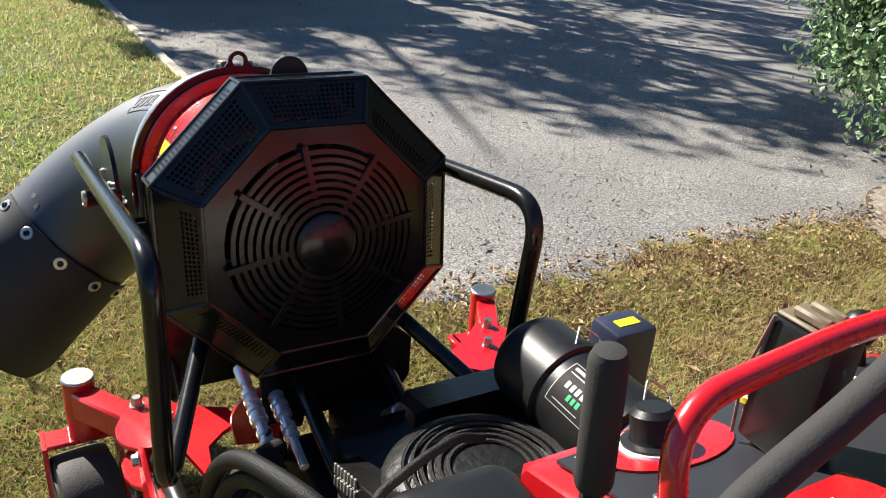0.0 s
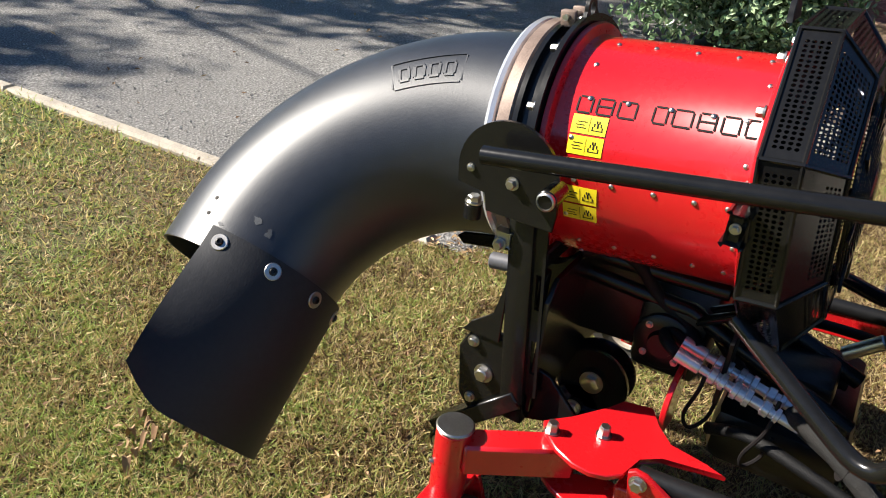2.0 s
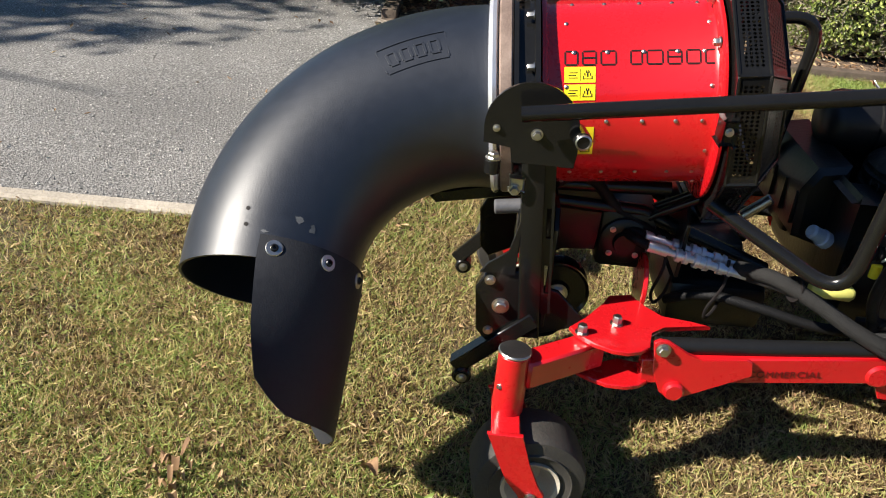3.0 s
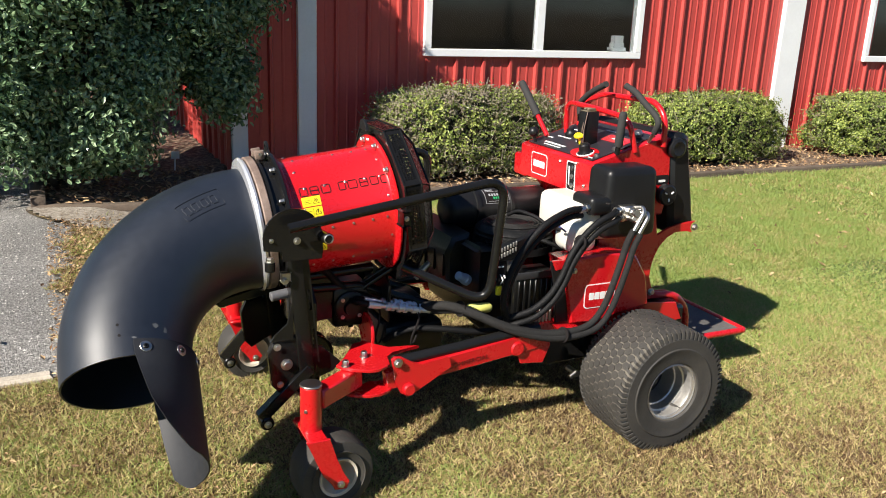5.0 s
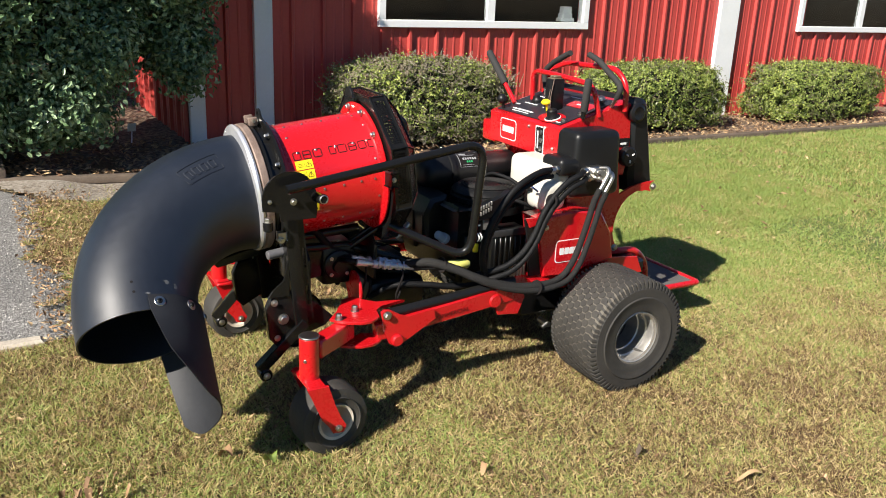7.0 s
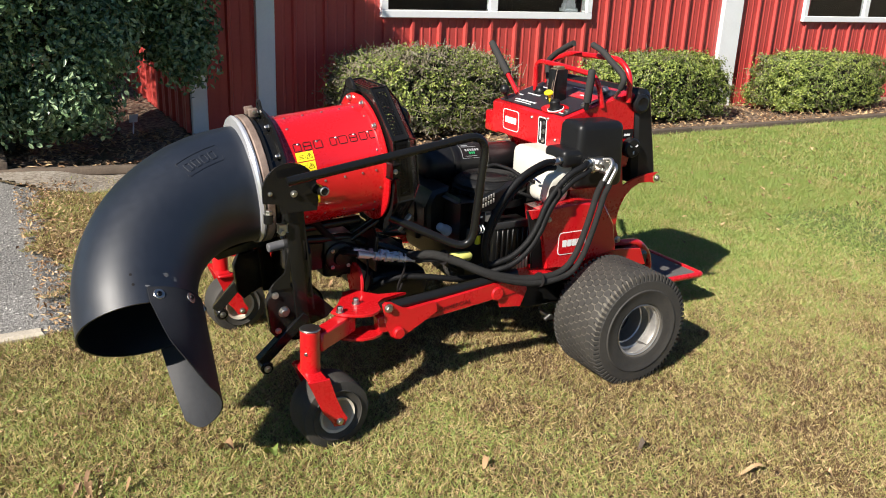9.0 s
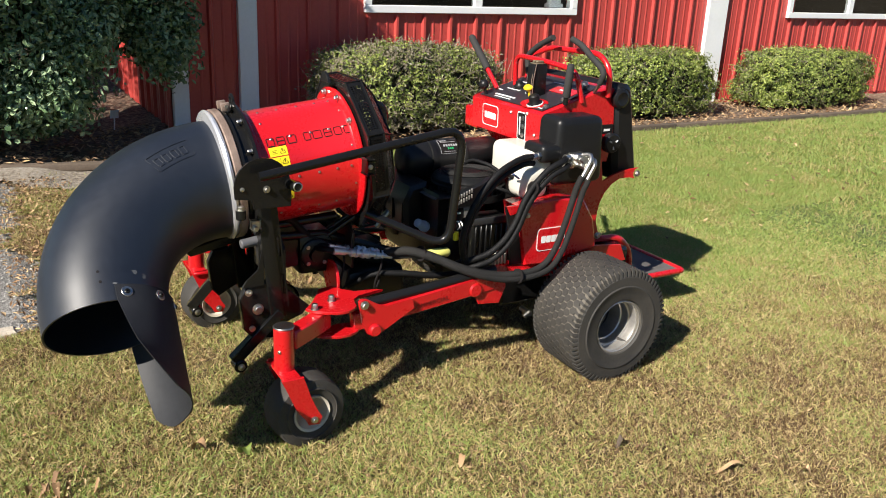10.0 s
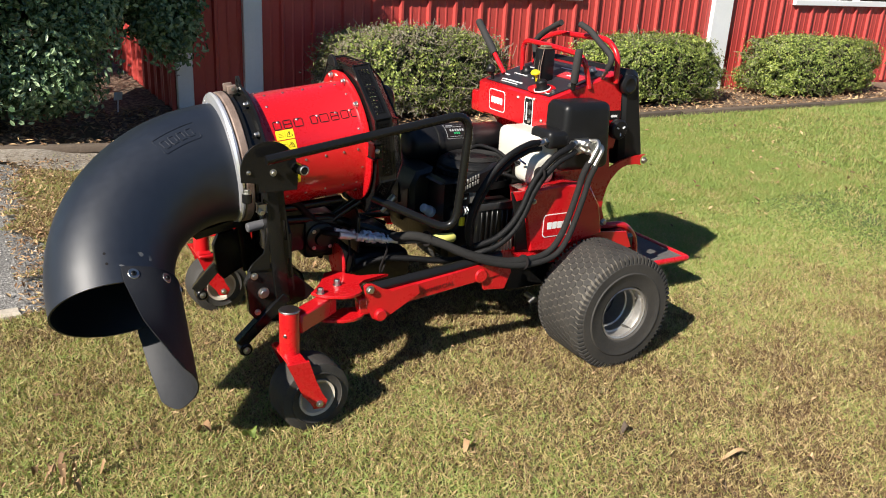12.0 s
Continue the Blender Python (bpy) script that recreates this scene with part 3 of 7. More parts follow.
def big_bush(label, c, rad, n, lobes=(), keep=lambda p, r: True):
    t = thing("holly_tree", label, "tree", "", "", (c[0], c[1], 0))
    bm = bmesh.new()
    for k in range(5):
        a = 2 * math.pi * k / 5 + 0.4
        pipe(bm, [(0.1 * math.cos(a), 0.1 * math.sin(a), -0.03), (0.14 * math.cos(a), 0.14 * math.sin(a), 0.5), (0.35 * math.cos(a), 0.35 * math.sin(a), 1.2), (0.6 * math.cos(a), 0.6 * math.sin(a), 2.0)], [0.06, 0.05, 0.035, 0.015], 8)
    part("trunk", bm, BARK, t)
    pts = []
    cl = []
    for k in range(760):
        q = Vector([random.gauss(0, 1) for _ in range(3)]).normalized()
        if k % 4:
            q.x = -abs(q.x)
        up_crown = k % 3 == 0
        f = random.uniform(0.84, 1.06)
        p = Vector([q[i] * (rad[i] if not up_crown else 1.30) * f for i in range(3)]) + (Vector((0, 0, c[2])) if not up_crown else Vector((-0.28, 0.85, 3.9)))
        if p.z > 0.3 and not (p.y < -0.70 and p.z < 1.05 and p.x < 0.4) and keep(p, 0.30):
            cl.append((p, random.uniform(0.20, 0.38), q))
    for mid, spread, count in lobes:
        for k in range(count):
            q = Vector([random.gauss(0, 1) for _ in range(3)]).normalized()
            cl.append((Vector(mid) + Vector([q[i] * spread[i] * random.uniform(0.3, 1.0) for i in range(3)]), random.uniform(0.14, 0.26), q))
    while len(pts) < n:
        o, r, q0 = random.choice(cl)
        q = Vector([random.gauss(0, 1) for _ in range(3)]).normalized()
        p = o + q * r * random.random() ** 0.4 * (1 + 0.25 * noise.noise(o * 9 + q * 3))
        if p.z < 0.16:
            continue
        pts.append((p, (q + q0 * 0.3).normalized()))
    # two dark filler bodies, so gaps in the foliage look shaded
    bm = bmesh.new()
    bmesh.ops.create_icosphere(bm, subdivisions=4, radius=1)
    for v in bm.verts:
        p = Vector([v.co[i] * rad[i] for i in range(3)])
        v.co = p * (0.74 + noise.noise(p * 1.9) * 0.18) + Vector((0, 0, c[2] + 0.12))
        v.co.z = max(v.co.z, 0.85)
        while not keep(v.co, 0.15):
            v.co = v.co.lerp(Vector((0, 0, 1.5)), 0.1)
    part("shrub_shade_core", bm, CORE, t)
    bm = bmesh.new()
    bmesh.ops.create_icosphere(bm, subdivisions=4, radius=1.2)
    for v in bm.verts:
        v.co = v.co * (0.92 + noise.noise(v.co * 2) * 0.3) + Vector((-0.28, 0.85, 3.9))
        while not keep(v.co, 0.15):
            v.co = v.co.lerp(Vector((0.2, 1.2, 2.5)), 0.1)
    part("crown_shade_core", bm, CORE, t)
    leaf_cloud("crown", pts, 0.053, LEAF, t, "glossy dark evergreen leaves", 0.5)
    return t


def holly_outline(p, r):
    """The holly's crown slopes off towards the wall, so that it shades only the wall's first stretch."""
    s_ = (4.95 - (p.x + 4.86)) / 0.5
    y_, z_ = p.y + 1.70 - 1.22 * s_, p.z - s_
    return y_ - r > -1.11 - (1.815 - z_) * 0.92 - 0.15


big_bush("large dark evergreen holly shrub at the building corner", (4.86, 1.70, 2.45), (1.26, 1.78, 2.5), 150000, (((-0.50, -1.30, 1.75), (0.30, 0.50, 0.62), 50), ((-0.46, -1.36, 1.02), (0.22, 0.30, 0.34), 30), ((-0.66, -0.42, 0.52), (0.25, 0.36, 0.26), 26), ((-0.80, 0.25, 0.80), (0.2, 0.5, 0.3), 20), ((-0.80, -0.72, 1.12), (0.2, 0.22, 0.38), 34)), holly_outline)
# this second evergreen is an added sun blocker for the end wall
big_bush("dark evergreen added beyond the building corner to shade the end wall", (8.0, 2.6, 2.7), (1.9, 1.1, 2.4), 14000)


# shade trees beyond the drive and woods behind the camera
def shade_tree(x, y, h, rad, n, clumps, leaf=0.16):
    t = thing("shade_tree", "tall broadleaf tree shading the driveway", "tree", "trees round the drive", "", (x, y, 0))
    bm = bmesh.new()
    pipe(bm, [(0, 0, -0.05), (0.05, 0, h * 0.3), (0, 0.08, h * 0.6), (0.1, 0.1, h * 0.95)], [0.2, 0.16, 0.11, 0.04], 10)
    for k in range(9):
        a, z0 = k * 2.4, h * (0.4 + 0.05 * k)
        pipe(bm, [(0.03, 0.03, z0), (rad * 0.4 * math.cos(a), rad * 0.4 * math.sin(a), z0 + 0.5), (rad * 0.85 * math.cos(a), rad * 0.85 * math.sin(a), z0 + 0.9)], [0.06, 0.04, 0.012], 6)
    part("trunk", bm, BARK, t)
    pts = []
    cl = []
    for k in range(clumps):
        q = Vector([random.gauss(0, 1) for _ in range(3)]).normalized() * random.uniform(0.35, 1.0)
        cl.append((Vector((q.x * rad, q.y * rad, h * 0.75 + q.z * h * 0.28)), random.uniform(0.25, 0.55)))
    while len(pts) < n:
        c_, r_ = random.choice(cl)
        q = Vector([random.gauss(0, 0.5) for _ in range(3)])
        pts.append((c_ + q * r_, q.normalized() + Vector((0, 0, 0.6))))
    leaf_cloud("crown", pts, leaf, LEAF, t)


for x_, y_, h_, r_, n_, c_ in ((2.8, 11.6, 7.0, 2.9, 5200, 50), (6.4, 10.4, 7.0, 2.9, 5200, 50), (-0.4, 13.6, 8.0, 2.9, 4600, 46), (9.8, 11.6, 8.0, 3.2, 4600, 44), (5.2, 15.0, 9.0, 3.2, 4600, 44)):
    shade_tree(x_, y_, h_, r_, n_, c_)
for k in range(9):
    shade_tree(-27 + random.uniform(-3, 3), -34 + 6.5 * k, random.uniform(7.0, 9.5), 4.2, 3000, 70, 0.42)


def parked_van():
    """Only its shade and the foot of its tyres come into view."""
    t = thing("parked_van", "dark parked van across the drive", "van", "", "", (1.5, 10.0, 0))
    bm = bmesh.new()
    plate(bm, [(-1.65, 0.32), (1.65, 0.32), (1.78, 0.9), (1.62, 1.15), (1.42, 1.98), (-1.5, 2.02), (-1.7, 1.2)], (0, 0, 0), X, Z, 1.6, 0.05)
    body = part("body", bm, BLACK, t)
    for dx in (-1.05, 1.1):
        for dy in (-0.72, 0.72):
            bm = bmesh.new()
            tyre_w = [(-0.1, 0.0), (-0.1, 0.26), (-0.08, 0.32), (0.08, 0.32), (0.1, 0.26), (0.1, 0)]
            lathe(bm, (dx, dy, 0.30), Y, tyre_w, 28)
            part("wheel", bm, RUBBER, t)


parked_van()
bm = bmesh.new()
box(bm, (-0.003, -0.04, 0.10), (0.003, 0.04, 0.18), 0.001, pose(5.3, 0.62, 0, 0, -12, 10))
box(bm, (-0.004, -0.006, -0.02), (0.004, 0.006, 0.13), 0.001, pose(5.3, 0.62, 0, 0, -12, 10))
tagged(part("plant_marker", bm, TRIM), "small pale plant marker stuck in the mulch", "marker")

# ---- debris blower on the front of the mower ----
blower = thing("debris_blower", "red and black wheeled-mower debris blower with a curved black nozzle", "blower")
AX0 = Vector((-0.165, 0.60, 0.912))
AXD = Vector((0.008, 0.49, -0.058)).normalized()


def ring_at(s):
    return AX0 + AXD * s


def oct_pt(s, inr, k):
    """Corner k of an octagon about the blower's axis, flat side up."""
    x, y, d = basis(AXD)
    a = radians(22.5 + 45 * k)
    r = inr / math.cos(radians(22.5))
    return ring_at(s) + (x * math.cos(a) + y * math.sin(a)) * r


def between(a, b, t):
    return a + (b - a) * t


# fan drum
bm = bmesh.new()
lathe(bm, ring_at(0.02), AXD, [(0.0, 0.20), (0.0, 0.246), (0.002, 0.250), (0.008, 0.250), (0.011, 0.246), (0.013, 0.216), (0.022, 0.211), (0.352, 0.211), (0.364, 0.214), (0.366, 0.234), (0.370, 0.237), (0.376, 0.237), (0.378, 0.2), (0, 0.2)], 72)
drum = part("fan_drum", bm, RED, blower, "glossy red fan drum with rivets and warning decals")
_bx, _by, _bd = basis(AXD)


def on_drum(ang, s, r=0.211):
    """A place on the drum: ang in degrees from the left side upwards."""
    a = radians(ang)
    n = -_bx * math.cos(a) + _by * math.sin(a)
    return ring_at(s) + n * r, n


for ang in range(-60, 181, 20):
    for s in (0.06, 0.115, 0.185, 0.26, 0.33) if ang % 40 == 0 else (0.045, 0.345):
        p, n = on_drum(ang, s)
        bm = bmesh.new()
        lathe(bm, p, n, [(-0.002, 0.0052), (0.0015, 0.0048), (0.0032, 0.0025), (0.0035, 0)], 8)
        part("rivet", bm, STEEL, blower)
for ang in range(0, 181, 30):
    p, n = on_drum(ang + 12, 0.033, 0.235)
    bm = bmesh.new()
    bolt(bm, p, _bd, 0.009, 0.012)
    part("bolt", bm, STEEL, blower)
# collar, clamp, bead
bm = bmesh.new()
lathe(bm, ring_at(0.40), AXD, [(0, 0.19), (0, 0.252), (0.010, 0.252), (0.012, 0.222), (0.045, 0.222), (0.045, 0.235), (0.055, 0.235), (0.055, 0.19)], 64)
part("collar", bm, BLACK, blower, "black bolted collar between drum and nozzle")
for k in range(12):
    a = 2 * math.pi * k / 12
    p = ring_at(0.412) + (_bx * math.cos(a) + _by * math.sin(a)) * 0.238
    bm = bmesh.new()
    bolt(bm, p, AXD, 0.008, 0.014)
    part("bolt", bm, STEEL, blower)
bm = bmesh.new()
lathe(bm, ring_at(0.457), AXD, [(0, 0.2), (0, 0.232), (0.004, 0.236), (0.026, 0.236), (0.03, 0.232), (0.03, 0.2)], 64)
clamp = part("clamp_band", bm, DUSTY, blower, "rusty brown steel clamp band")
for a_ in (84, 97):
    p_, n_ = on_drum(a_, 0.437, 0.236)
    t_ = n_.cross(AXD)
    bm = bmesh.new()
    box(bm, (-0.008, -0.016, -0.006), (0.008, 0.016, 0.026), 0.004, Matrix(((t_.x, AXD.x, n_.x, p_.x), (t_.y, AXD.y, n_.y, p_.y), (t_.z, AXD.z, n_.z, p_.z), (0, 0, 0, 1))), 2)
    part("clamp_ear", bm, DUSTY, clamp)
p_, n_ = on_drum(80, 0.437, 0.252)
q_, _ = on_drum(102, 0.437, 0.252)
bm = bmesh.new()
cyl(bm, p_, q_, 0.006, seg=10)
part("clamp_screw", bm, STEEL, clamp)
bm = bmesh.new()
lathe(bm, ring_at(0.488), AXD, [(0, 0.2), (0, 0.226), (0.005, 0.235), (0.013, 0.238), (0.021, 0.233), (0.024, 0.2)], 64)
part("bead_ring", bm, CHROME, blower, "bright steel bead ring")
# lifting lugs
for s in (0.405, 0.045):
    bm = bmesh.new()
    o = ring_at(s) + _by * (0.228 if s > 0.2 else 0.274)
    if s > 0.2:
        rr = 0.022
        lathe(bm, o + _by * 0.034 - _bd * 0.004, _bd, [(0, 0.013), (0, rr), (0.008, rr), (0.008, 0.013), (0, 0.013)], 24)
        for s2 in (-1, 1):
            plate(bm, [(s2 * 0.058, -0.012), (s2 * 0.014, -0.012), (s2 * 0.012, 0.018), (s2 * 0.024, 0.031)], o, _bx, _by, 0.0078)
        plate(bm, [(-0.02, -0.012), (0.02, -0.012), (0.02, 0.015), (-0.02, 0.015)], o, _bx, _by, 0.0074)
    else:
        plate(bm, [(0.04, 0.0)] + arc(0.036, 0, 180, 12, (0, 0.003)) + [(-0.04, 0.0)], o, _bx, _by, 0.01, 0.001)
    part("lug", bm, PLASTIC, blower)

# inlet guard: octagonal cage
guard = thing("guard", "", "")
for key in ("label", "category"):
    if key in guard:
        del guard[key]
guard.parent = blower
guard["label"] = "black perforated octagonal inlet guard"


def perforated(bm, c, r0, c0, r1, c1, nu, nv, t=0.002, inset=0.08):
    """A quad panel with a block of square-set holes: strips round real openings."""
    a, b, cc, d = c
    at = lambda u, v: between(between(a, b, u), between(d, cc, u), v)
    def quad(u0, u1, v0, v1):
        bm.faces.new([bm.verts.new(at(u, v)) for u, v in ((u0, v0), (u1, v0), (u1, v1), (u0, v1))])
    quad(0, 1, 0, c0)
    quad(0, 1, c1, 1)
    quad(0, r0, c0, c1)
    quad(r1, 1, c0, c1)
    du, dv = (r1 - r0) / nu, (c1 - c0) / nv
    for i in range(nu):
        for j in range(nv):
            u0, v0 = r0 + du * i, c0 + dv * j
            o = [(u0, v0), (u0 + du, v0), (u0 + du, v0 + dv), (u0, v0 + dv)]
            q = []
            for k in range(8):
                an = radians(22.5 + 45 * k)
                q.append((u0 + du * (0.5 + 0.36 * math.cos(an)), v0 + dv * (0.5 + 0.36 * math.sin(an))))
            O = [bm.verts.new(at(*p)) for p in o]
            Q = [bm.verts.new(at(*p)) for p in q]
            for k, (x0, x1, x2) in enumerate(((5, 4, 0), (7, 6, 1), (1, 0, 2), (3, 2, 3))):
                bm.faces.new((O[k], O[(k + 1) % 4], Q[(6, 0, 2, 4)[k]], Q[(5, 7, 1, 3)[k]]))
                bm.faces.new((O[k], Q[(5, 7, 1, 3)[k]], Q[(4, 6, 0, 2)[k]]))


for k in range(8):
    a, b = oct_pt(-0.048, 0.281, k), oct_pt(-0.048, 0.281, k + 1)
    c, d = oct_pt(0.014, 0.281, k + 1), oct_pt(0.014, 0.281, k)
    bm = bmesh.new()
    perforated(bm, (a, b, c, d), 0.08, 0.16, 0.92, 0.84, 22, 4)
    part("side_panel", bm, BLACK, guard)
    e, f = oct_pt(-0.105, 0.211, k), oct_pt(-0.105, 0.211, k + 1)
    bm = bmesh.new()
    perforated(bm, (e, f, b, a), 0.10, 0.10, 0.90, 0.46 if k % 8 not in (1, 2) else 0.9, 18, 4 if k % 8 not in (1, 2) else 8)
    part("slope_panel", bm, BLACK, guard)
    for s, r in ((-0.048, 0.281), (0.014, 0.281), (-0.105, 0.211)):
        bm = bmesh.new()
        pipe(bm, [oct_pt(s, r, k), oct_pt(s, r, k + 1)], 0.004, 6)
        part("edge", bm, BLACK, guard)
    bm = bmesh.new()
    pipe(bm, [oct_pt(-0.105, 0.211, k), oct_pt(-0.048, 0.281, k), oct_pt(0.014, 0.281, k)], 0.0045, 6)
    part("edge", bm, BLACK, guard)
# back plate round the drum
bm = bmesh.new()
O = [bm.verts.new(oct_pt(0.014, 0.279, k)) for k in range(8)]
N = 64
I = [bm.verts.new(ring_at(0.014) + (_bx * math.cos(2 * math.pi * (k + 4) / N) + _by * math.sin(2 * math.pi * (k + 4) / N)) * 0.205) for k in range(N)]
for k in range(8):
    for j in range(8):
        bm.faces.new((O[k], I[(k * 8 + j) % N], I[(k * 8 + j + 1) % N]))
    bm.faces.new((O[k], I[(k * 8 + 8) % N], O[(k + 1) % 8]))
part("back_plate", bm, BLACK, guard)
# face with the ring slots
bm = bmesh.new()
F0 = ring_at(-0.106)
O = [bm.verts.new(oct_pt(-0.106, 0.211, k)) for k in range(8)]
I = [bm.verts.new(F0 + (_bx * math.cos(2 * math.pi * (k + 4) / N) + _by * math.sin(2 * math.pi * (k + 4) / N)) * 0.178) for k in range(N)]
for k in range(8):
    for j in range(8):
        bm.faces.new((O[k], I[(k * 8 + j) % N], I[(k * 8 + j + 1) % N]))
    bm.faces.new((O[k], I[(k * 8 + 8) % N], O[(k + 1) % 8]))
part("face_plate", bm, BLACK, guard)
for i in range(8):
    r = 0.066 + 0.0142 * i
    bm = bmesh.new()
    lathe(bm, ring_at(-0.112 - 0.02 * (1 - (r / 0.178) ** 2)), AXD, [(0, r - 0.0042), (0, r + 0.0042), (0.006, r + 0.0042), (0.006, r - 0.0042), (0, r - 0.0042)], 56)
    part("grille_ring", bm, BLACK, guard)
bm = bmesh.new()
lathe(bm, ring_at(-0.135), AXD, [(0, 0), (0, 0.05), (0.004, 0.056), (0.012, 0.058), (0.012, 0)], 40)
part("grille_hub", bm, BLACK, guard)
for k in range(8):
    a = radians(45 * k + 10)
    e = _bx * math.cos(a) + _by * math.sin(a)
    t = e.cross(AXD)
    bm = bmesh.new()
    box(bm, (0.05, -0.006, -0.003), (0.182, 0.006, 0.003), 0.001, Matrix((( *[e.x, t.x, AXD.x], ring_at(-0.120).x), (*[e.y, t.y, AXD.y], ring_at(-0.120).y), (*[e.z, t.z, AXD.z], ring_at(-0.120).z), (0, 0, 0, 1))))
    part("grille_spoke", bm, BLACK, guard)
# fan inside the drum
bm = bmesh.new()
lathe(bm, ring_at(-0.02), AXD, [(0, 0), (0, 0.05), (0.12, 0.06), (0.12, 0)], 24)
fan = part("fan_hub", bm, PLASTIC, blower)
for k in range(9):
    a = 2 * math.pi * k / 9
    e = _bx * math.cos(a) + _by * math.sin(a)
    t = e.cross(AXD)
    q = [ring_at(-0.02) + e * 0.05 - t * 0.01, ring_at(0.06) + e * 0.05 + t * 0.03, ring_at(0.05) + e * 0.195 + t * 0.06, ring_at(0.0) + e * 0.195]
    n_ = (q[1] - q[0]).cross(q[3] - q[0]).normalized() * 0.003
    bm = bmesh.new()
    f0 = [bm.verts.new(v + n_) for v in q]
    f1 = [bm.verts.new(v - n_) for v in q]
    bm.faces.new(f0)
    bm.faces.new(f1[::-1])
    for m_ in range(4):
        bm.faces.new((f0[m_], f1[m_], f1[(m_ + 1) % 4], f0[(m_ + 1) % 4]))
    part("fan_blade", bm, PLASTIC, fan)

# nozzle: an elbow that bends forward, down and to the left
E0 = Vector((-0.1565, 1.0903, 0.8401))
ED = Vector((0, math.cos(0.0289), -math.sin(0.0289)))
EB = Vector((-math.sin(0.845), 0, -math.cos(0.845)))
EB = (EB - ED * EB.dot(ED)).normalized()
ES = ED.cross(EB)


def elbow(t):
    """Centre, direction and inward normal of the nozzle; t runs 0 to 1 through the bend."""
    a = 1.54 * min(t, 1.0)
    c = E0 + ED * 0.4727 * math.sin(a) + EB * 0.4727 * (1 - math.cos(a))
    d = ED * math.cos(a) + EB * math.sin(a)
    if t > 1:
        c = c + d * 0.0494 * (t - 1) / 0.1
    return c, d, ES.cross(d)


def nozzle_r(t):
    return 0.2135 + (0.1926 - 0.2135) * min(t, 1)


bm = bmesh.new()
rows = []
NS = 64
ts = [i / 40 for i in range(41)] + [1.05, 1.1]
for inner in (0, 1):
    for t in ts if not inner else ts[::-1]:
        c, d, n = elbow(t)
        r = nozzle_r(t) - 0.006 * inner
        rows.append([bm.verts.new(c + (n * math.cos(2 * math.pi * k / NS) + ES * math.sin(2 * math.pi * k / NS)) * r) for k in range(NS)])
for p, q in zip(rows, rows[1:]):
    for k in range(NS):
        bm.faces.new((p[k], q[k], q[(k + 1) % NS], p[(k + 1) % NS]))
nozzle = part("nozzle", bm, POLY, blower, "black moulded plastic nozzle elbow")
# deflector flap, a bent sheet bolted round the inside of the mouth
bm = bmesh.new()
c, d, n = elbow(1.1)


def flap_pt(ang, along, r):
    a = radians(ang)
    return c + (n * math.cos(a) + ES * math.sin(a)) * r + d * along


rows = []
for j in range(15):
    al = -0.046 + 0.351 * j / 14
    row = []
    al0 = al
    for i in range(25):
        al = al0
        near, far = 85 - 36 * max(0, al0), -68 + 22 * max(0, al0)
        ang = near + (far - near) * i / 24
        r = 0.2 + max(0, al) * (0.28 * (1 - i / 24) ** 5 - 0.05 * math.sin(math.pi * i / 24) + 0.06 * (i / 24) ** 3)
        # the lower corners are rounded off
        e = al
        u = i / 24
        lim = 0.302 + 0.012 * u - 0.05 * max(0, (0.16 - u) / 0.16) ** 2 - 0.055 * max(0, (u - 0.84) / 0.16) ** 2
        al = al if al < 0.15 else 0.15 + (al - 0.15) * (lim - 0.15) / 0.155
        e = min(al, lim)
        row.append((ang, e, r))
    rows.append(row)
V = [[bm.verts.new(flap_pt(*q)) for q in row] for row in rows]
W = [[bm.verts.new(flap_pt(a, e, r + 0.004)) for a, e, r in row] for row in rows]
for A_, s in ((V, 1), (W, -1)):
    for p, q in zip(A_, A_[1:]):
        for k in range(24):
            bm.faces.new((p[k], q[k], q[k + 1], p[k + 1])[::s])
for j in range(14):
    for k in (0, 24):
        bm.faces.new((V[j][k], V[j + 1][k], W[j + 1][k], W[j][k]))
for j in (0, 14):
    for k in range(24):
        bm.faces.new((V[j][k], V[j][k + 1], W[j][k + 1], W[j][k]))
bmesh.ops.remove_doubles(bm, verts=bm.verts, dist=0.0004)
part("deflector_flap", bm, SHEET, blower, "black bent deflector flap with bolts")
for ang in (76, 43, 11, -22, -52):
    p = flap_pt(ang, -0.02, 0.203)
    nn = (p - (c + d * -0.02)).normalized()
    bm = bmesh.new()
    lathe(bm, p, nn, [(-0.004, 0.008), (-0.004, 0.0175), (0.002, 0.0175), (0.0035, 0.016), (0.0035, 0.008), (-0.004, 0.008)], 24)
    washer = part("flap_washer", bm, STEEL, blower, "bright ring washer")
    bm = bmesh.new()
    lathe(bm, p, nn, [(-0.004, 0.0085), (0.005, 0.0085), (0.008, 0.0065), (0.0085, 0.004), (0.004, 0.0035), (0.004, 0)], 16)
    part("screw_head", bm, ENGINE, washer)

# side hoops of round tube
for side_x in (-0.505, 0.147):
    bm = bmesh.new()
    pipe(bm, fillet([(side_x, 1.05, 0.925), (side_x, 0.27, 1.045), (side_x, 0.315, 0.585), (side_x + (0.14 if side_x < 0 else -0.14), 0.60, 0.715)], 0.09, 8), 0.0165, 16)
    part("hoop_tube", bm, BLACK, blower, "bent black guard tube")
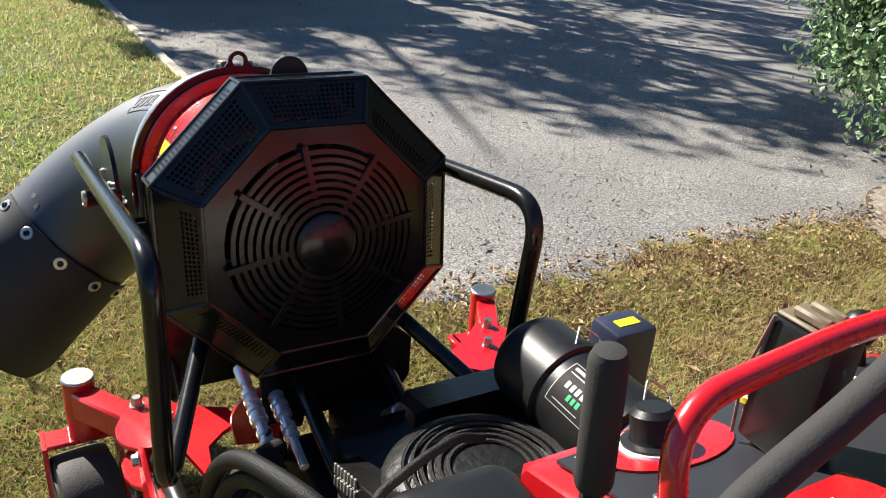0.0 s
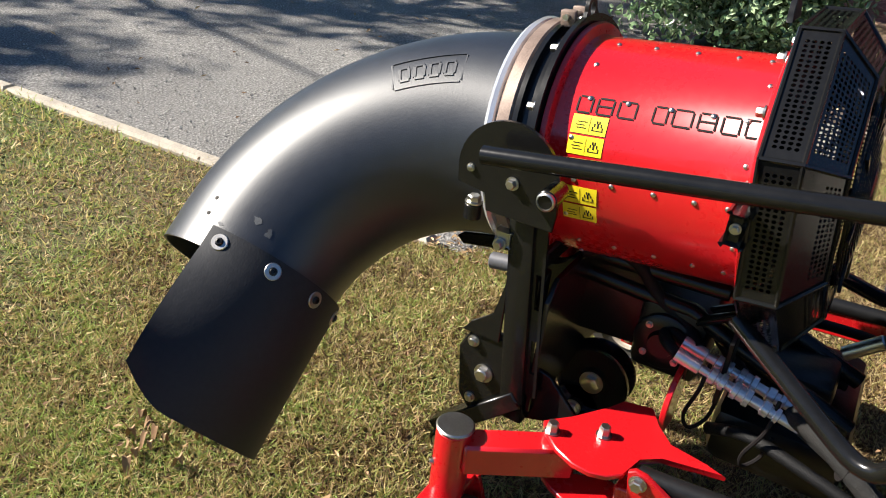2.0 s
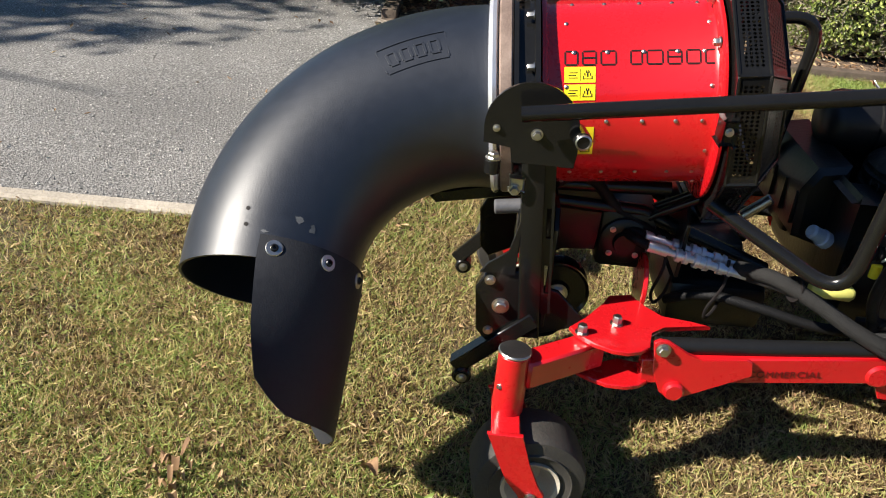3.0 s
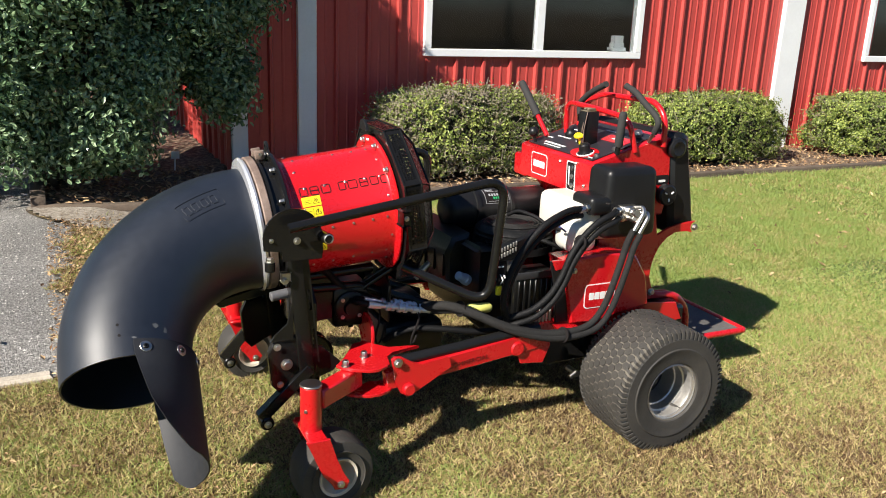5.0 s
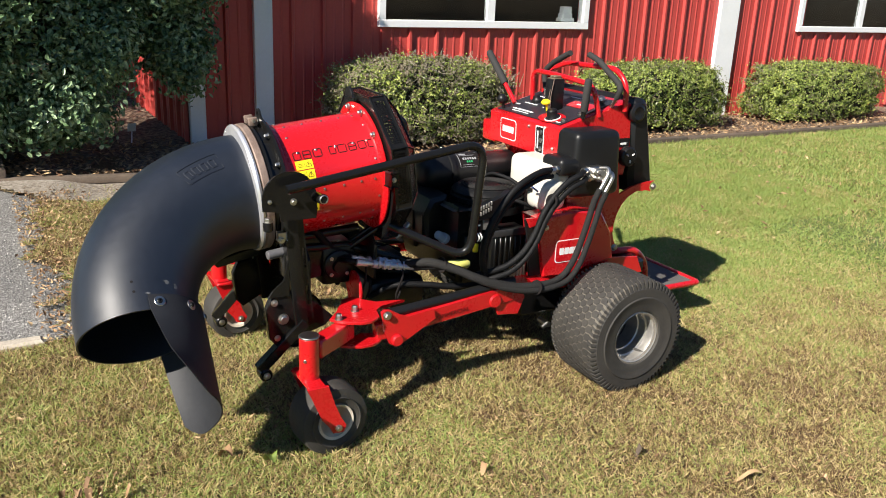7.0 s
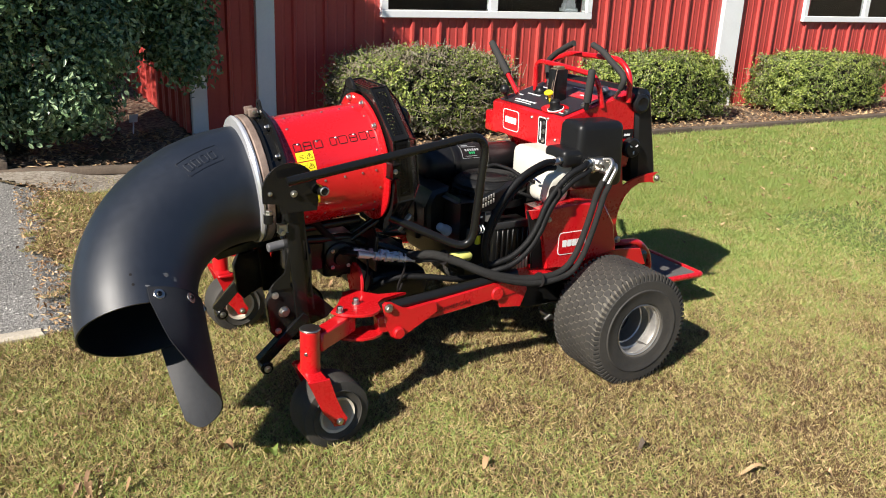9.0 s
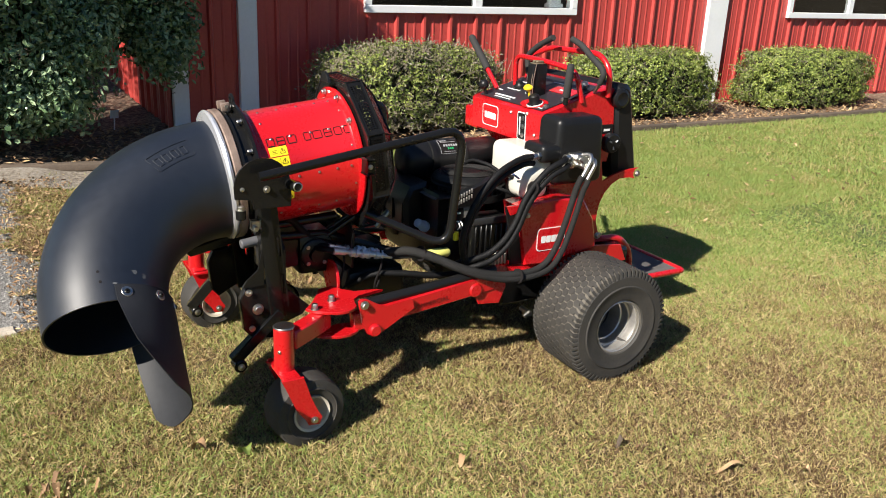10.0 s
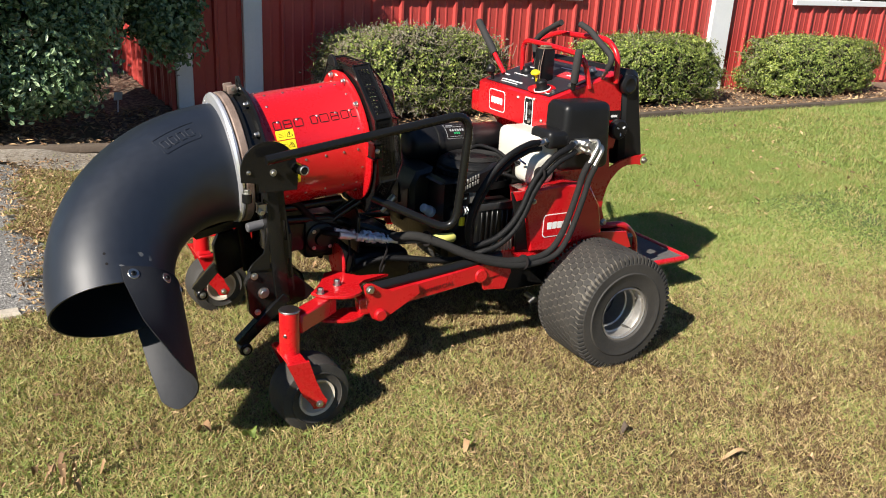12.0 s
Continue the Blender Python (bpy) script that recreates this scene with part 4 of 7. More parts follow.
# posts that lean forward, pivot plates and the frame that carries the drum
LEAN = 0.10
for sg in (-1, 1):
    cx = -0.165
    px = cx + sg * 0.212
    bm = bmesh.new()
    plate(bm, arc(0.098, -8, 178, 20, (1.022, 0.878)) + [(1.118 - 0.196, 0.83)][::-1] + [(0.925, 0.80), (1.055, 0.80), (1.06, 0.835), (1.118, 0.84)], (cx + sg * 0.285, 0, 0), Y, Z, 0.009, 0.0015)
    part("pivot_plate", bm, BLACK, blower, "black round-topped pivot plate")
    bm = bmesh.new()
    box(bm, (px - 0.026, 0.962, 0.33), (px + 0.026, 1.014, 0.90), 0.005, None, 2)
    for v in bm.verts:
        v.co.y += (v.co.z - 0.63) * LEAN
    post = part("post", bm, BLACK, blower)
    # slotted flange behind the post
    bm = bmesh.new()
    fx = px + sg * 0.012
    for y0_, y1_, z0_, z1_ in ((0.938, 0.944, 0.40, 0.80), (0.955, 0.964, 0.40, 0.80), (0.944, 0.955, 0.40, 0.455), (0.944, 0.955, 0.53, 0.60), (0.944, 0.955, 0.675, 0.80)):
        box(bm, (fx - 0.004, y0_, z0_), (fx + 0.004, y1_, z1_))
    for v in bm.verts:
        v.co.y += (v.co.z - 0.63) * LEAN
    part("slotted_flange", bm, BLACK, post)
    bm = bmesh.new()
    plate(bm, [(1.010, 0.66), (1.010, 0.50), (1.092, 0.50), (1.075, 0.525), (1.030, 0.56)], (px + sg * 0.020, 0, 0), Y, Z, 0.008, 0.001)
    part("flare_plate", bm, BLACK, post)
    bm = bmesh.new()
    bolt(bm, (px + sg * 0.027, 1.038, 0.718), (sg, 0, 0), 0.010, 0.012)
    box(bm, (px + sg * 0.010, 1.018, 0.715), (px + sg * 0.026, 1.05, 0.745), 0.003)
    part("latch_bolt", bm, STEEL, post)
    bm = bmesh.new()
    bolt(bm, (cx + sg * 0.2895, 1.094, 0.874), (sg, 0, 0), 0.006, 0.004)
    part("bolt", bm, STEEL, blower)
    bm = bmesh.new()
    plate(bm, [(0.985, 0.34), (0.985, 0.47), (0.90, 0.45), (0.83, 0.38), (0.86, 0.35), (0.94, 0.325)], (px - sg * 0.01, 0, 0), Y, Z, 0.012, 0.002)
    part("gusset", bm, BLACK, post)
    bm = bmesh.new()
    plate(bm, [(1.098, 0.453), (1.076, 0.497), (0.998, 0.507), (0.975, 0.472), (0.962, 0.382), (0.985, 0.345), (1.06, 0.305), (1.086, 0.336)], (px + sg * 0.002, 0, 0), Y, Z, 0.03, 0.003)
    foot = part("foot_plate", bm, BLACK, blower)
    for yy, zz, rr in ((1.034, 0.41, 0.016), (1.066, 0.478, 0.010), (1.057, 0.338, 0.009)):
        bm = bmesh.new()
        bolt(bm, (px + sg * 0.017, yy, zz), (sg, 0, 0), rr, rr * 0.8)
        part("bolt", bm, STEEL, foot)
    bm = bmesh.new()
    a, b = Vector((px + sg * 0.01, 0.95, 0.385)), Vector((px + sg * 0.012, 1.128, 0.222))
    if sg > 0:
        a, b = Vector((0.10, 1.0, 0.42)), Vector((0.15, 1.148, 0.228))
    x_, y_, d = basis(b - a)
    box(bm, (-0.02, -0.02, 0), (0.02, 0.02, (b - a).length), 0.003, Matrix(((x_.x, y_.x, d.x, a.x), (x_.y, y_.y, d.y, a.y), (x_.z, y_.z, d.z, a.z), (0, 0, 0, 1))))
    link = part("link_bar", bm, BLACK, blower)
    bm = bmesh.new()
    cyl(bm, b + Vector((-0.028 * sg, -0.02, -0.018)), b + Vector((0.026 * sg, -0.02, -0.018)), 0.024, bevel=0.004)
    part("link_boss", bm, BLACK, link)
    bm = bmesh.new()
    bolt(bm, b + Vector((-0.026 if sg > 0 else -0.028, -0.02, -0.018)), (-1, 0, 0), 0.010, 0.006)
    part("bolt", bm, STEEL, link)
    bm = bmesh.new()
    bolt(bm, (cx + sg * 0.29, 1.01, 0.868), (sg, 0, 0), 0.0095, 0.010)
    part("bolt", bm, STEEL, blower)
    bm = bmesh.new()
    cyl(bm, (cx + sg * 0.28, 0.928, 0.879), (cx + sg * 0.352, 0.922, 0.883), 0.0185, bevel=0.004, seg=20)
    pin = part("pin", bm, BLACK, blower)
    bm = bmesh.new()
    lathe(bm, Vector((cx + sg * 0.352, 0.922, 0.883)), (sg, 0, 0), [(-0.004, 0.0165), (0.002, 0.0165), (0.004, 0.0135), (-0.006, 0.011), (-0.006, 0)], 18)
    part("pin_end", bm, STEEL, pin)
    bm = bmesh.new()
    cyl(bm, (cx + sg * 0.262, 1.093, 0.762), (cx + sg * 0.262, 1.093, 0.795), 0.017, bevel=0.003)
    part("stop_pin", bm, BLACK, blower)
    bm = bmesh.new()
    bolt(bm, (cx + sg * 0.262, 1.093, 0.795), (0, 0, 1), 0.013, 0.012)
    part("bolt", bm, STEEL, blower)
    # rear drum strap with its bolt
    bm = bmesh.new()
    box(bm, (cx + sg * 0.262, 0.618, 0.890), (cx + sg * 0.305, 0.645, 0.942), 0.006)
    part("drum_strap", bm, BLACK, blower)
    bm = bmesh.new()
    bolt(bm, (cx + sg * 0.305, 0.632, 0.918), (sg, 0, 0), 0.007, 0.007)
    part("bolt", bm, STEEL, blower)
bm = bmesh.new()
plate(bm, [(-0.39, 0.36), (0.06, 0.36), (0.06, 0.62), (0.02, 0.66), (-0.35, 0.66), (-0.39, 0.62)], (0, 0.93, 0), X, Z, 0.012, 0.002)
part("front_plate", bm, BLACK, blower)
GREYBAR = mat("bare_grey_steel", (0.13, 0.13, 0.14), 0.5, metal=0.3, var=0.2, scale=12)
for sg in (-1, 1):
    bx_ = -0.165 + sg * 0.180
    bm = bmesh.new()
    cyl(bm, (bx_, 1.0, 0.655), (bx_ + sg * 0.006, 1.075, 0.647), 0.017, bevel=0.003, seg=20)
    part("spring_tube", bm, GREYBAR, blower, "short bare grey steel tube")
    bm = bmesh.new()
    plate(bm, [(0.99, 0.655), (1.215, 0.600), (1.232, 0.585), (1.215, 0.570), (0.99, 0.615)], (-0.165 + sg * 0.02, 0, 0), Y, Z, 0.03, 0.003)
    part("latch_arm", bm, BLACK, blower, "black flat latch arm under the nozzle")
    bm = bmesh.new()
    box(bm, (bx_ - 0.03, 0.955, 0.56), (bx_ + 0.03, 1.02, 0.655), 0.006, None, 2)
    part("tube_block", bm, BLACK, blower)
# gear housing, hoses and struts under the drum
bm = bmesh.new()
box(bm, (-0.19, 0.655, 0.43), (0.10, 0.80, 0.60), 0.02, None, 2)
housing = part("gear_housing", bm, ENGINE, blower, "black gear housing under the fan drum")
bm = bmesh.new()
lathe(bm, (-0.19, 0.735, 0.515), (-1, 0, 0), [(0, 0), (0, 0.062), (0.012, 0.062), (0.016, 0.056), (0.016, 0.03), (0.03, 0.026), (0.03, 0)], 28)
part("housing_flange", bm, ENGINE, housing)
for k in range(4):
    a_ = radians(45 + 90 * k)
    bm = bmesh.new()
    bolt(bm, (-0.205, 0.735 + 0.047 * math.cos(a_), 0.515 + 0.047 * math.sin(a_)), (-1, 0, 0), 0.006, 0.005)
    part("bolt", bm, STEEL, housing)
for pts_, r_ in (([(-0.235, 0.93, 0.675), (-0.205, 0.875, 0.685), (-0.180, 0.82, 0.655), (-0.175, 0.77, 0.600), (-0.185, 0.70, 0.560), (-0.222, 0.66, 0.545)], 0.0145),
                 ([(-0.08, 0.94, 0.66), (-0.07, 0.87, 0.675), (-0.06, 0.80, 0.64), (-0.06, 0.74, 0.60)], 0.013),
                 ([(0.0, 0.72, 0.59), (-0.01, 0.72, 0.645), (-0.02, 0.765, 0.665), (-0.03, 0.81, 0.64), (-0.03, 0.815, 0.58), (-0.02, 0.78, 0.54)], 0.011),
                 ([(-0.10, 0.66, 0.53), (-0.14, 0.60, 0.50), (-0.15, 0.52, 0.455), (-0.16, 0.40, 0.43)], 0.012),
                 ([(0.02, 0.66, 0.50), (0.03, 0.58, 0.46), (0.0, 0.48, 0.45), (0.02, 0.38, 0.44)], 0.012)):
    bm = bmesh.new()
    pipe(bm, curve3(pts_, 7), r_, 12)
    part("low_hose", bm, HOSE, blower)
for x_ in (-0.235, -0.195):
    bm = bmesh.new()
    pipe(bm, [(x_, 0.565, 0.675), (x_ + 0.05, 0.66, 0.595), (x_ + 0.06, 0.70, 0.56)], 0.011, 10)
    part("drum_strut", bm, BLACK, blower)
bm = bmesh.new()
plate(bm, [(0.93, 0.46), (0.93, 0.67), (0.84, 0.66), (0.79, 0.60), (0.80, 0.47)], (-0.17, 0, 0), Y, Z, 0.01, 0.002)
part("side_shield", bm, BLACK, blower)
bm = bmesh.new()
plate(bm, [(-0.25, 0.455), (0.06, 0.455), (0.09, 0.50), (0.09, 0.60), (0.05, 0.635), (-0.22, 0.635), (-0.26, 0.60)], (0, 0.60, 0), X, Z, 0.01, 0.002)
part("shield_plate", bm, ENGINE, blower, "black shield plate under the inlet guard")
bm = bmesh.new()
cyl(bm, (-0.062, 0.350, 0.612), (-0.056, 0.412, 0.552), 0.015, bevel=0.003, seg=16)
part("hose_end", bm, STEEL, blower, "bright crimped hose end")
bm = bmesh.new()
box(bm, (-0.36, 0.955, 0.67), (0.03, 0.995, 0.71), 0.004)
part("cross_bar", bm, BLACK, blower)
for xx, y1, z1 in ((-0.17, 0.36, 0.46), (0.02, 0.36, 0.46)):
    bm = bmesh.new()
    pipe(bm, [(xx, 0.95, 0.60), (xx, 0.70, 0.59), (xx, y1, z1)], 0.019, 10)
    part("carrier_tube", bm, BLACK, blower)
bm = bmesh.new()
cyl(bm, (-0.165, 0.64, 0.655), (-0.165, 0.95, 0.64), 0.018, seg=14)
part("drum_saddle", bm, BLACK, blower)
for yy, zz, rr in ((0.871, 0.315, 0.085), (0.90, 0.23, 0.06)):
    bm = bmesh.new()
    lathe(bm, (-0.12, yy, zz), X, [(-0.03, 0), (-0.03, rr * 0.35), (-0.02, rr * 0.4), (-0.02, rr * 0.9), (-0.03, rr), (-0.018, rr), (0.0, rr * 0.86), (0.018, rr), (0.03, rr), (0.02, rr * 0.9), (0.02, 0)], 36)
    pl = part("pulley", bm, BLACK, blower, "black belt pulley")
    bm = bmesh.new()
    bolt(bm, (-0.15, yy, zz), (-1, 0, 0), rr * 0.25, 0.012)
    part("bolt", bm, STEEL, pl)
# markings on the drum
def drum_patch(name, a0, a1, s0, s1, material, lift, parent=drum, n=8):
    bm = bmesh.new()
    rows = [[bm.verts.new(on_drum(a0 + (a1 - a0) * i / n, s, 0.211 + lift)[0]) for s in (s0, s1)] for i in range(n + 1)]
    for p_, q_ in zip(rows, rows[1:]):
        bm.faces.new((p_[0], p_[1], q_[1], q_[0]))
    return part(name, bm, material, parent)


for a0, a1 in ((22.5, 31.5), (12.5, 21.5), (-12, -3), (-22, -13)):
    d_ = drum_patch("warning_decal", a0, a1, 0.285, 0.350, YELLOW, 0.0012)
    d_["label"] = "yellow warning decal with black signs"
    am = (a0 + a1) / 2
    for f0, f1, g0, g1 in ((-2.6, -2.2, 0.291, 0.312), (-2.2, -0.6, 0.2915, 0.2935), (-0.6, 1.0, 0.2945, 0.2965), (1.0, 2.4, 0.298, 0.3005), (-2.2, -0.6, 0.3095, 0.3115), (-0.6, 1.0, 0.3065, 0.3085), (1.0, 2.4, 0.3025, 0.305), (-1.2, 1.2, 0.300, 0.303), (-2.0, -1.6, 0.322, 0.340), (-0.6, -0.2, 0.326, 0.342), (0.9, 1.3, 0.322, 0.340), (-3.6, 3.6, 0.3165, 0.3172)):
        drum_patch("warning_sign", am + f0, am + f1, g0, g1, INK, 0.0018, d_, 3)
# a row of thin outlined shapes where the printed name runs
_s = 0.350
for k, w_ in enumerate((0.029, 0.031, 0.034, 0, 0.026, 0.035, 0.031, 0.031, 0.028)):
    if not w_:
        _s -= 0.020
        continue
    bars = [(40.2, 41.1, 0.003, w_ - 0.003), (32.2, 33.1, 0.003, w_ - 0.003), (33.1, 40.2, 0, 0.003), (33.1, 40.2, w_ - 0.003, w_)]
    if k in (1, 6):
        bars.append((36.3, 37.2, 0.003, w_ - 0.003))
    for a0, a1, s0, s1 in bars:
        drum_patch("lettering_bar", a0, a1, _s - s1, _s - s0, INK, 0.0012, drum, 3)
    _s -= w_ + 0.0075

# raised badge on the nozzle
def noz_pt(t, ang, lift):
    c_, d_, n_ = elbow(t)
    a = radians(ang)
    return c_ + (n_ * math.cos(a) + ES * math.sin(a)) * (nozzle_r(t) + lift)


def noz_bar(t0, t1, a0, a1, lift, name="badge_bar", parent=nozzle):
    bm = bmesh.new()
    n = 8
    for lo, hi in ((-0.002, lift),):
        A_ = [[bm.verts.new(noz_pt(t0 + (t1 - t0) * i / n, a, hi)) for a in (a0, a1)] for i in range(n + 1)]
        B_ = [[bm.verts.new(noz_pt(t0 + (t1 - t0) * i / n, a, lo)) for a in (a0, a1)] for i in range(n + 1)]
    for i in range(n):
        bm.faces.new((A_[i][0], A_[i][1], A_[i + 1][1], A_[i + 1][0]))
        for k in (0, 1):
            bm.faces.new((A_[i][k], A_[i + 1][k], B_[i + 1][k], B_[i][k]))
    for i in (0, n):
        bm.faces.new((A_[i][0], A_[i][1], B_[i][1], B_[i][0]))
    return part(name, bm, POLY, parent)


badge = noz_bar(0.165, 0.355, 104.0, 104.9, 0.002, "badge_frame")
badge["label"] = "raised moulded badge"
noz_bar(0.165, 0.355, 85.2, 86.1, 0.002, "badge_frame")
noz_bar(0.160, 0.1635, 86.5, 103.6, 0.002, "badge_frame")
noz_bar(0.3565, 0.360, 86.5, 103.6, 0.002, "badge_frame")
for k in range(4):
    t0 = 0.182 + 0.042 * k
    noz_bar(t0 + 0.004, t0 + 0.030, 98.2, 99.8, 0.002)
    noz_bar(t0 + 0.004, t0 + 0.030, 89.4, 91.0, 0.002)
    noz_bar(t0, t0 + 0.008, 91.0, 98.2, 0.002)
    noz_bar(t0 + 0.026, t0 + 0.034, 91.0, 98.2, 0.002)

# ---- stand-on mower ----
mower = thing("stand_on_mower", "red and black stand-on power unit with turf tyres on the lawn", "mower")


RT = 0.251


def tyre(bm, c, ax, r, w, rim, seg=64):
    h = w / 2
    prof = [(-h + 0.01, rim), (-h, rim + 0.03), (-h + 0.0, r * 0.70), (-h - 0.003, r * 0.71), (-h - 0.003, r * 0.725), (-h + 0.002, r * 0.735), (-h + 0.004, r * 0.89), (-h + 0.012 * (w / 0.28), r * 0.95), (-h + 0.04 * (w / 0.28), r * 0.99), (-h * 0.3, r), (h * 0.3, r), (h - 0.04 * (w / 0.28), r * 0.99), (h - 0.012 * (w / 0.28), r * 0.95), (h - 0.004, r * 0.89), (h - 0.002, r * 0.735), (h + 0.003, r * 0.725), (h + 0.003, r * 0.71), (h, r * 0.70), (h, rim + 0.03), (h - 0.01, rim), (0, rim - 0.01), (-h + 0.01, rim)]
    lathe(bm, c, ax, prof, seg)


for sg in (-1, 1):
    c = Vector((0.605 * sg, -0.392, 0.216))
    bm = bmesh.new()
    tyre(bm, c, X, RT, 0.28, 0.114)
    wheel = part("drive_tyre", bm, CARCASS, mower, "wide worn turf tyre")
    bm = bmesh.new()
    o = c + X * sg * 0.13
    lathe(bm, o, X * -sg, [(0, 0.108), (-0.003, 0.112), (0.0, 0.117), (0.010, 0.117), (0.014, 0.109), (0.022, 0.106), (0.05, 0.105), (0.054, 0.098), (0.09, 0.095), (0.094, 0.090), (0.19, 0.087), (0.20, 0.05), (0.18, 0.03), (0.18, 0)], 48)
    rim = part("rim", bm, RIM, wheel, "grey steel rim")
    bm = bmesh.new()
    lathe(bm, o + X * sg * -0.165, X * sg, [(0, 0), (0, 0.086), (0.006, 0.086), (0.02, 0.06), (0.02, 0.03), (0.05, 0.028), (0.05, 0)], 32)
    part("hub_disc", bm, ENGINE, rim)
    bm = bmesh.new()
    cyl(bm, o + Vector((-0.06 * sg, -0.05, -0.085)), o + Vector((-0.015 * sg, -0.068, -0.09)), 0.006, 0.005, 8)
    part("valve", bm, RUBBER, rim)
    for k in range(5):
        a = 2 * math.pi * k / 5
        bm = bmesh.new()
        bolt(bm, o + Vector((-0.195 * sg, 0.05 * math.cos(a), 0.05 * math.sin(a))), (sg, 0, 0), 0.009, 0.012)
        part("lug_nut", bm, STEEL, rim)
    for s2 in (-1, 1):
        bm = bmesh.new()
        lathe(bm, c, X * s2, [(0.1365, RT * 0.905), (0.1425, RT * 0.88), (0.1432, RT * 0.74), (0.147, RT * 0.725), (0.147, RT * 0.70), (0.144, RT * 0.68), (0.1440, RT * 0.56), (0.140, RT * 0.49), (0.134, RT * 0.475)], 64)
        part("sidewall", bm, RUBBER, wheel)
    # tread: hexagon blocks on the crown, slanted bars on the shoulders
    vs, fs = [], []
    NB = 46
    HR = 0.0187
    for col in range(8):
        xo = (col - 3.5) * 0.0285
        for k in range(NB):
            a0 = 2 * math.pi * (k + 0.5 * (col % 2)) / NB
            ring = []
            for lift, f_ in ((-0.003, 0.94), (0.0035, 0.89)):
                for h_ in range(6):
                    hx = xo + HR * f_ * math.cos(math.pi * h_ / 3)
                    rr = RT - 0.0040 * (abs(hx) / 0.10) ** 3 + lift
                    aa = a0 + HR * f_ * math.sin(math.pi * h_ / 3) / RT
                    ring.append((c.x + hx, c.y + rr * math.cos(aa), c.z + rr * math.sin(aa)))
            b0 = len(vs)
            vs += ring
            fs.append(tuple(b0 + 6 + h_ for h_ in range(6)))
            fs += [(b0 + h_, b0 + (h_ + 1) % 6, b0 + 6 + (h_ + 1) % 6, b0 + 6 + h_) for h_ in range(6)]
    for s2 in (-1, 1):
        for k in range(70):
            a0 = 2 * math.pi * k / 70
            b0 = len(vs)
            for lift in (-0.003, 0.004):
                for hx, rr, da in ((0.113, RT - 0.001, 0.0), (0.132, RT - 0.007, 0.03), (0.1395, RT - 0.030, 0.035)):
                    for dd in (0.0, 0.045):
                        aa = a0 + (da + dd) * s2
                        vs.append((c.x + s2 * (hx + lift * 0.7), c.y + (rr + lift) * math.cos(aa), c.z + (rr + lift) * math.sin(aa)))
            T_ = b0 + 6
            fs += [(T_, T_ + 1, T_ + 3, T_ + 2), (T_ + 2, T_ + 3, T_ + 5, T_ + 4)]
            for i_, j_ in ((0, 1), (1, 3), (3, 5), (5, 4), (4, 2), (2, 0)):
                fs.append((b0 + i_, b0 + j_, T_ + j_, T_ + i_))
    strip("tread", vs, fs, RUBBER, "", "", "stuff", wheel)

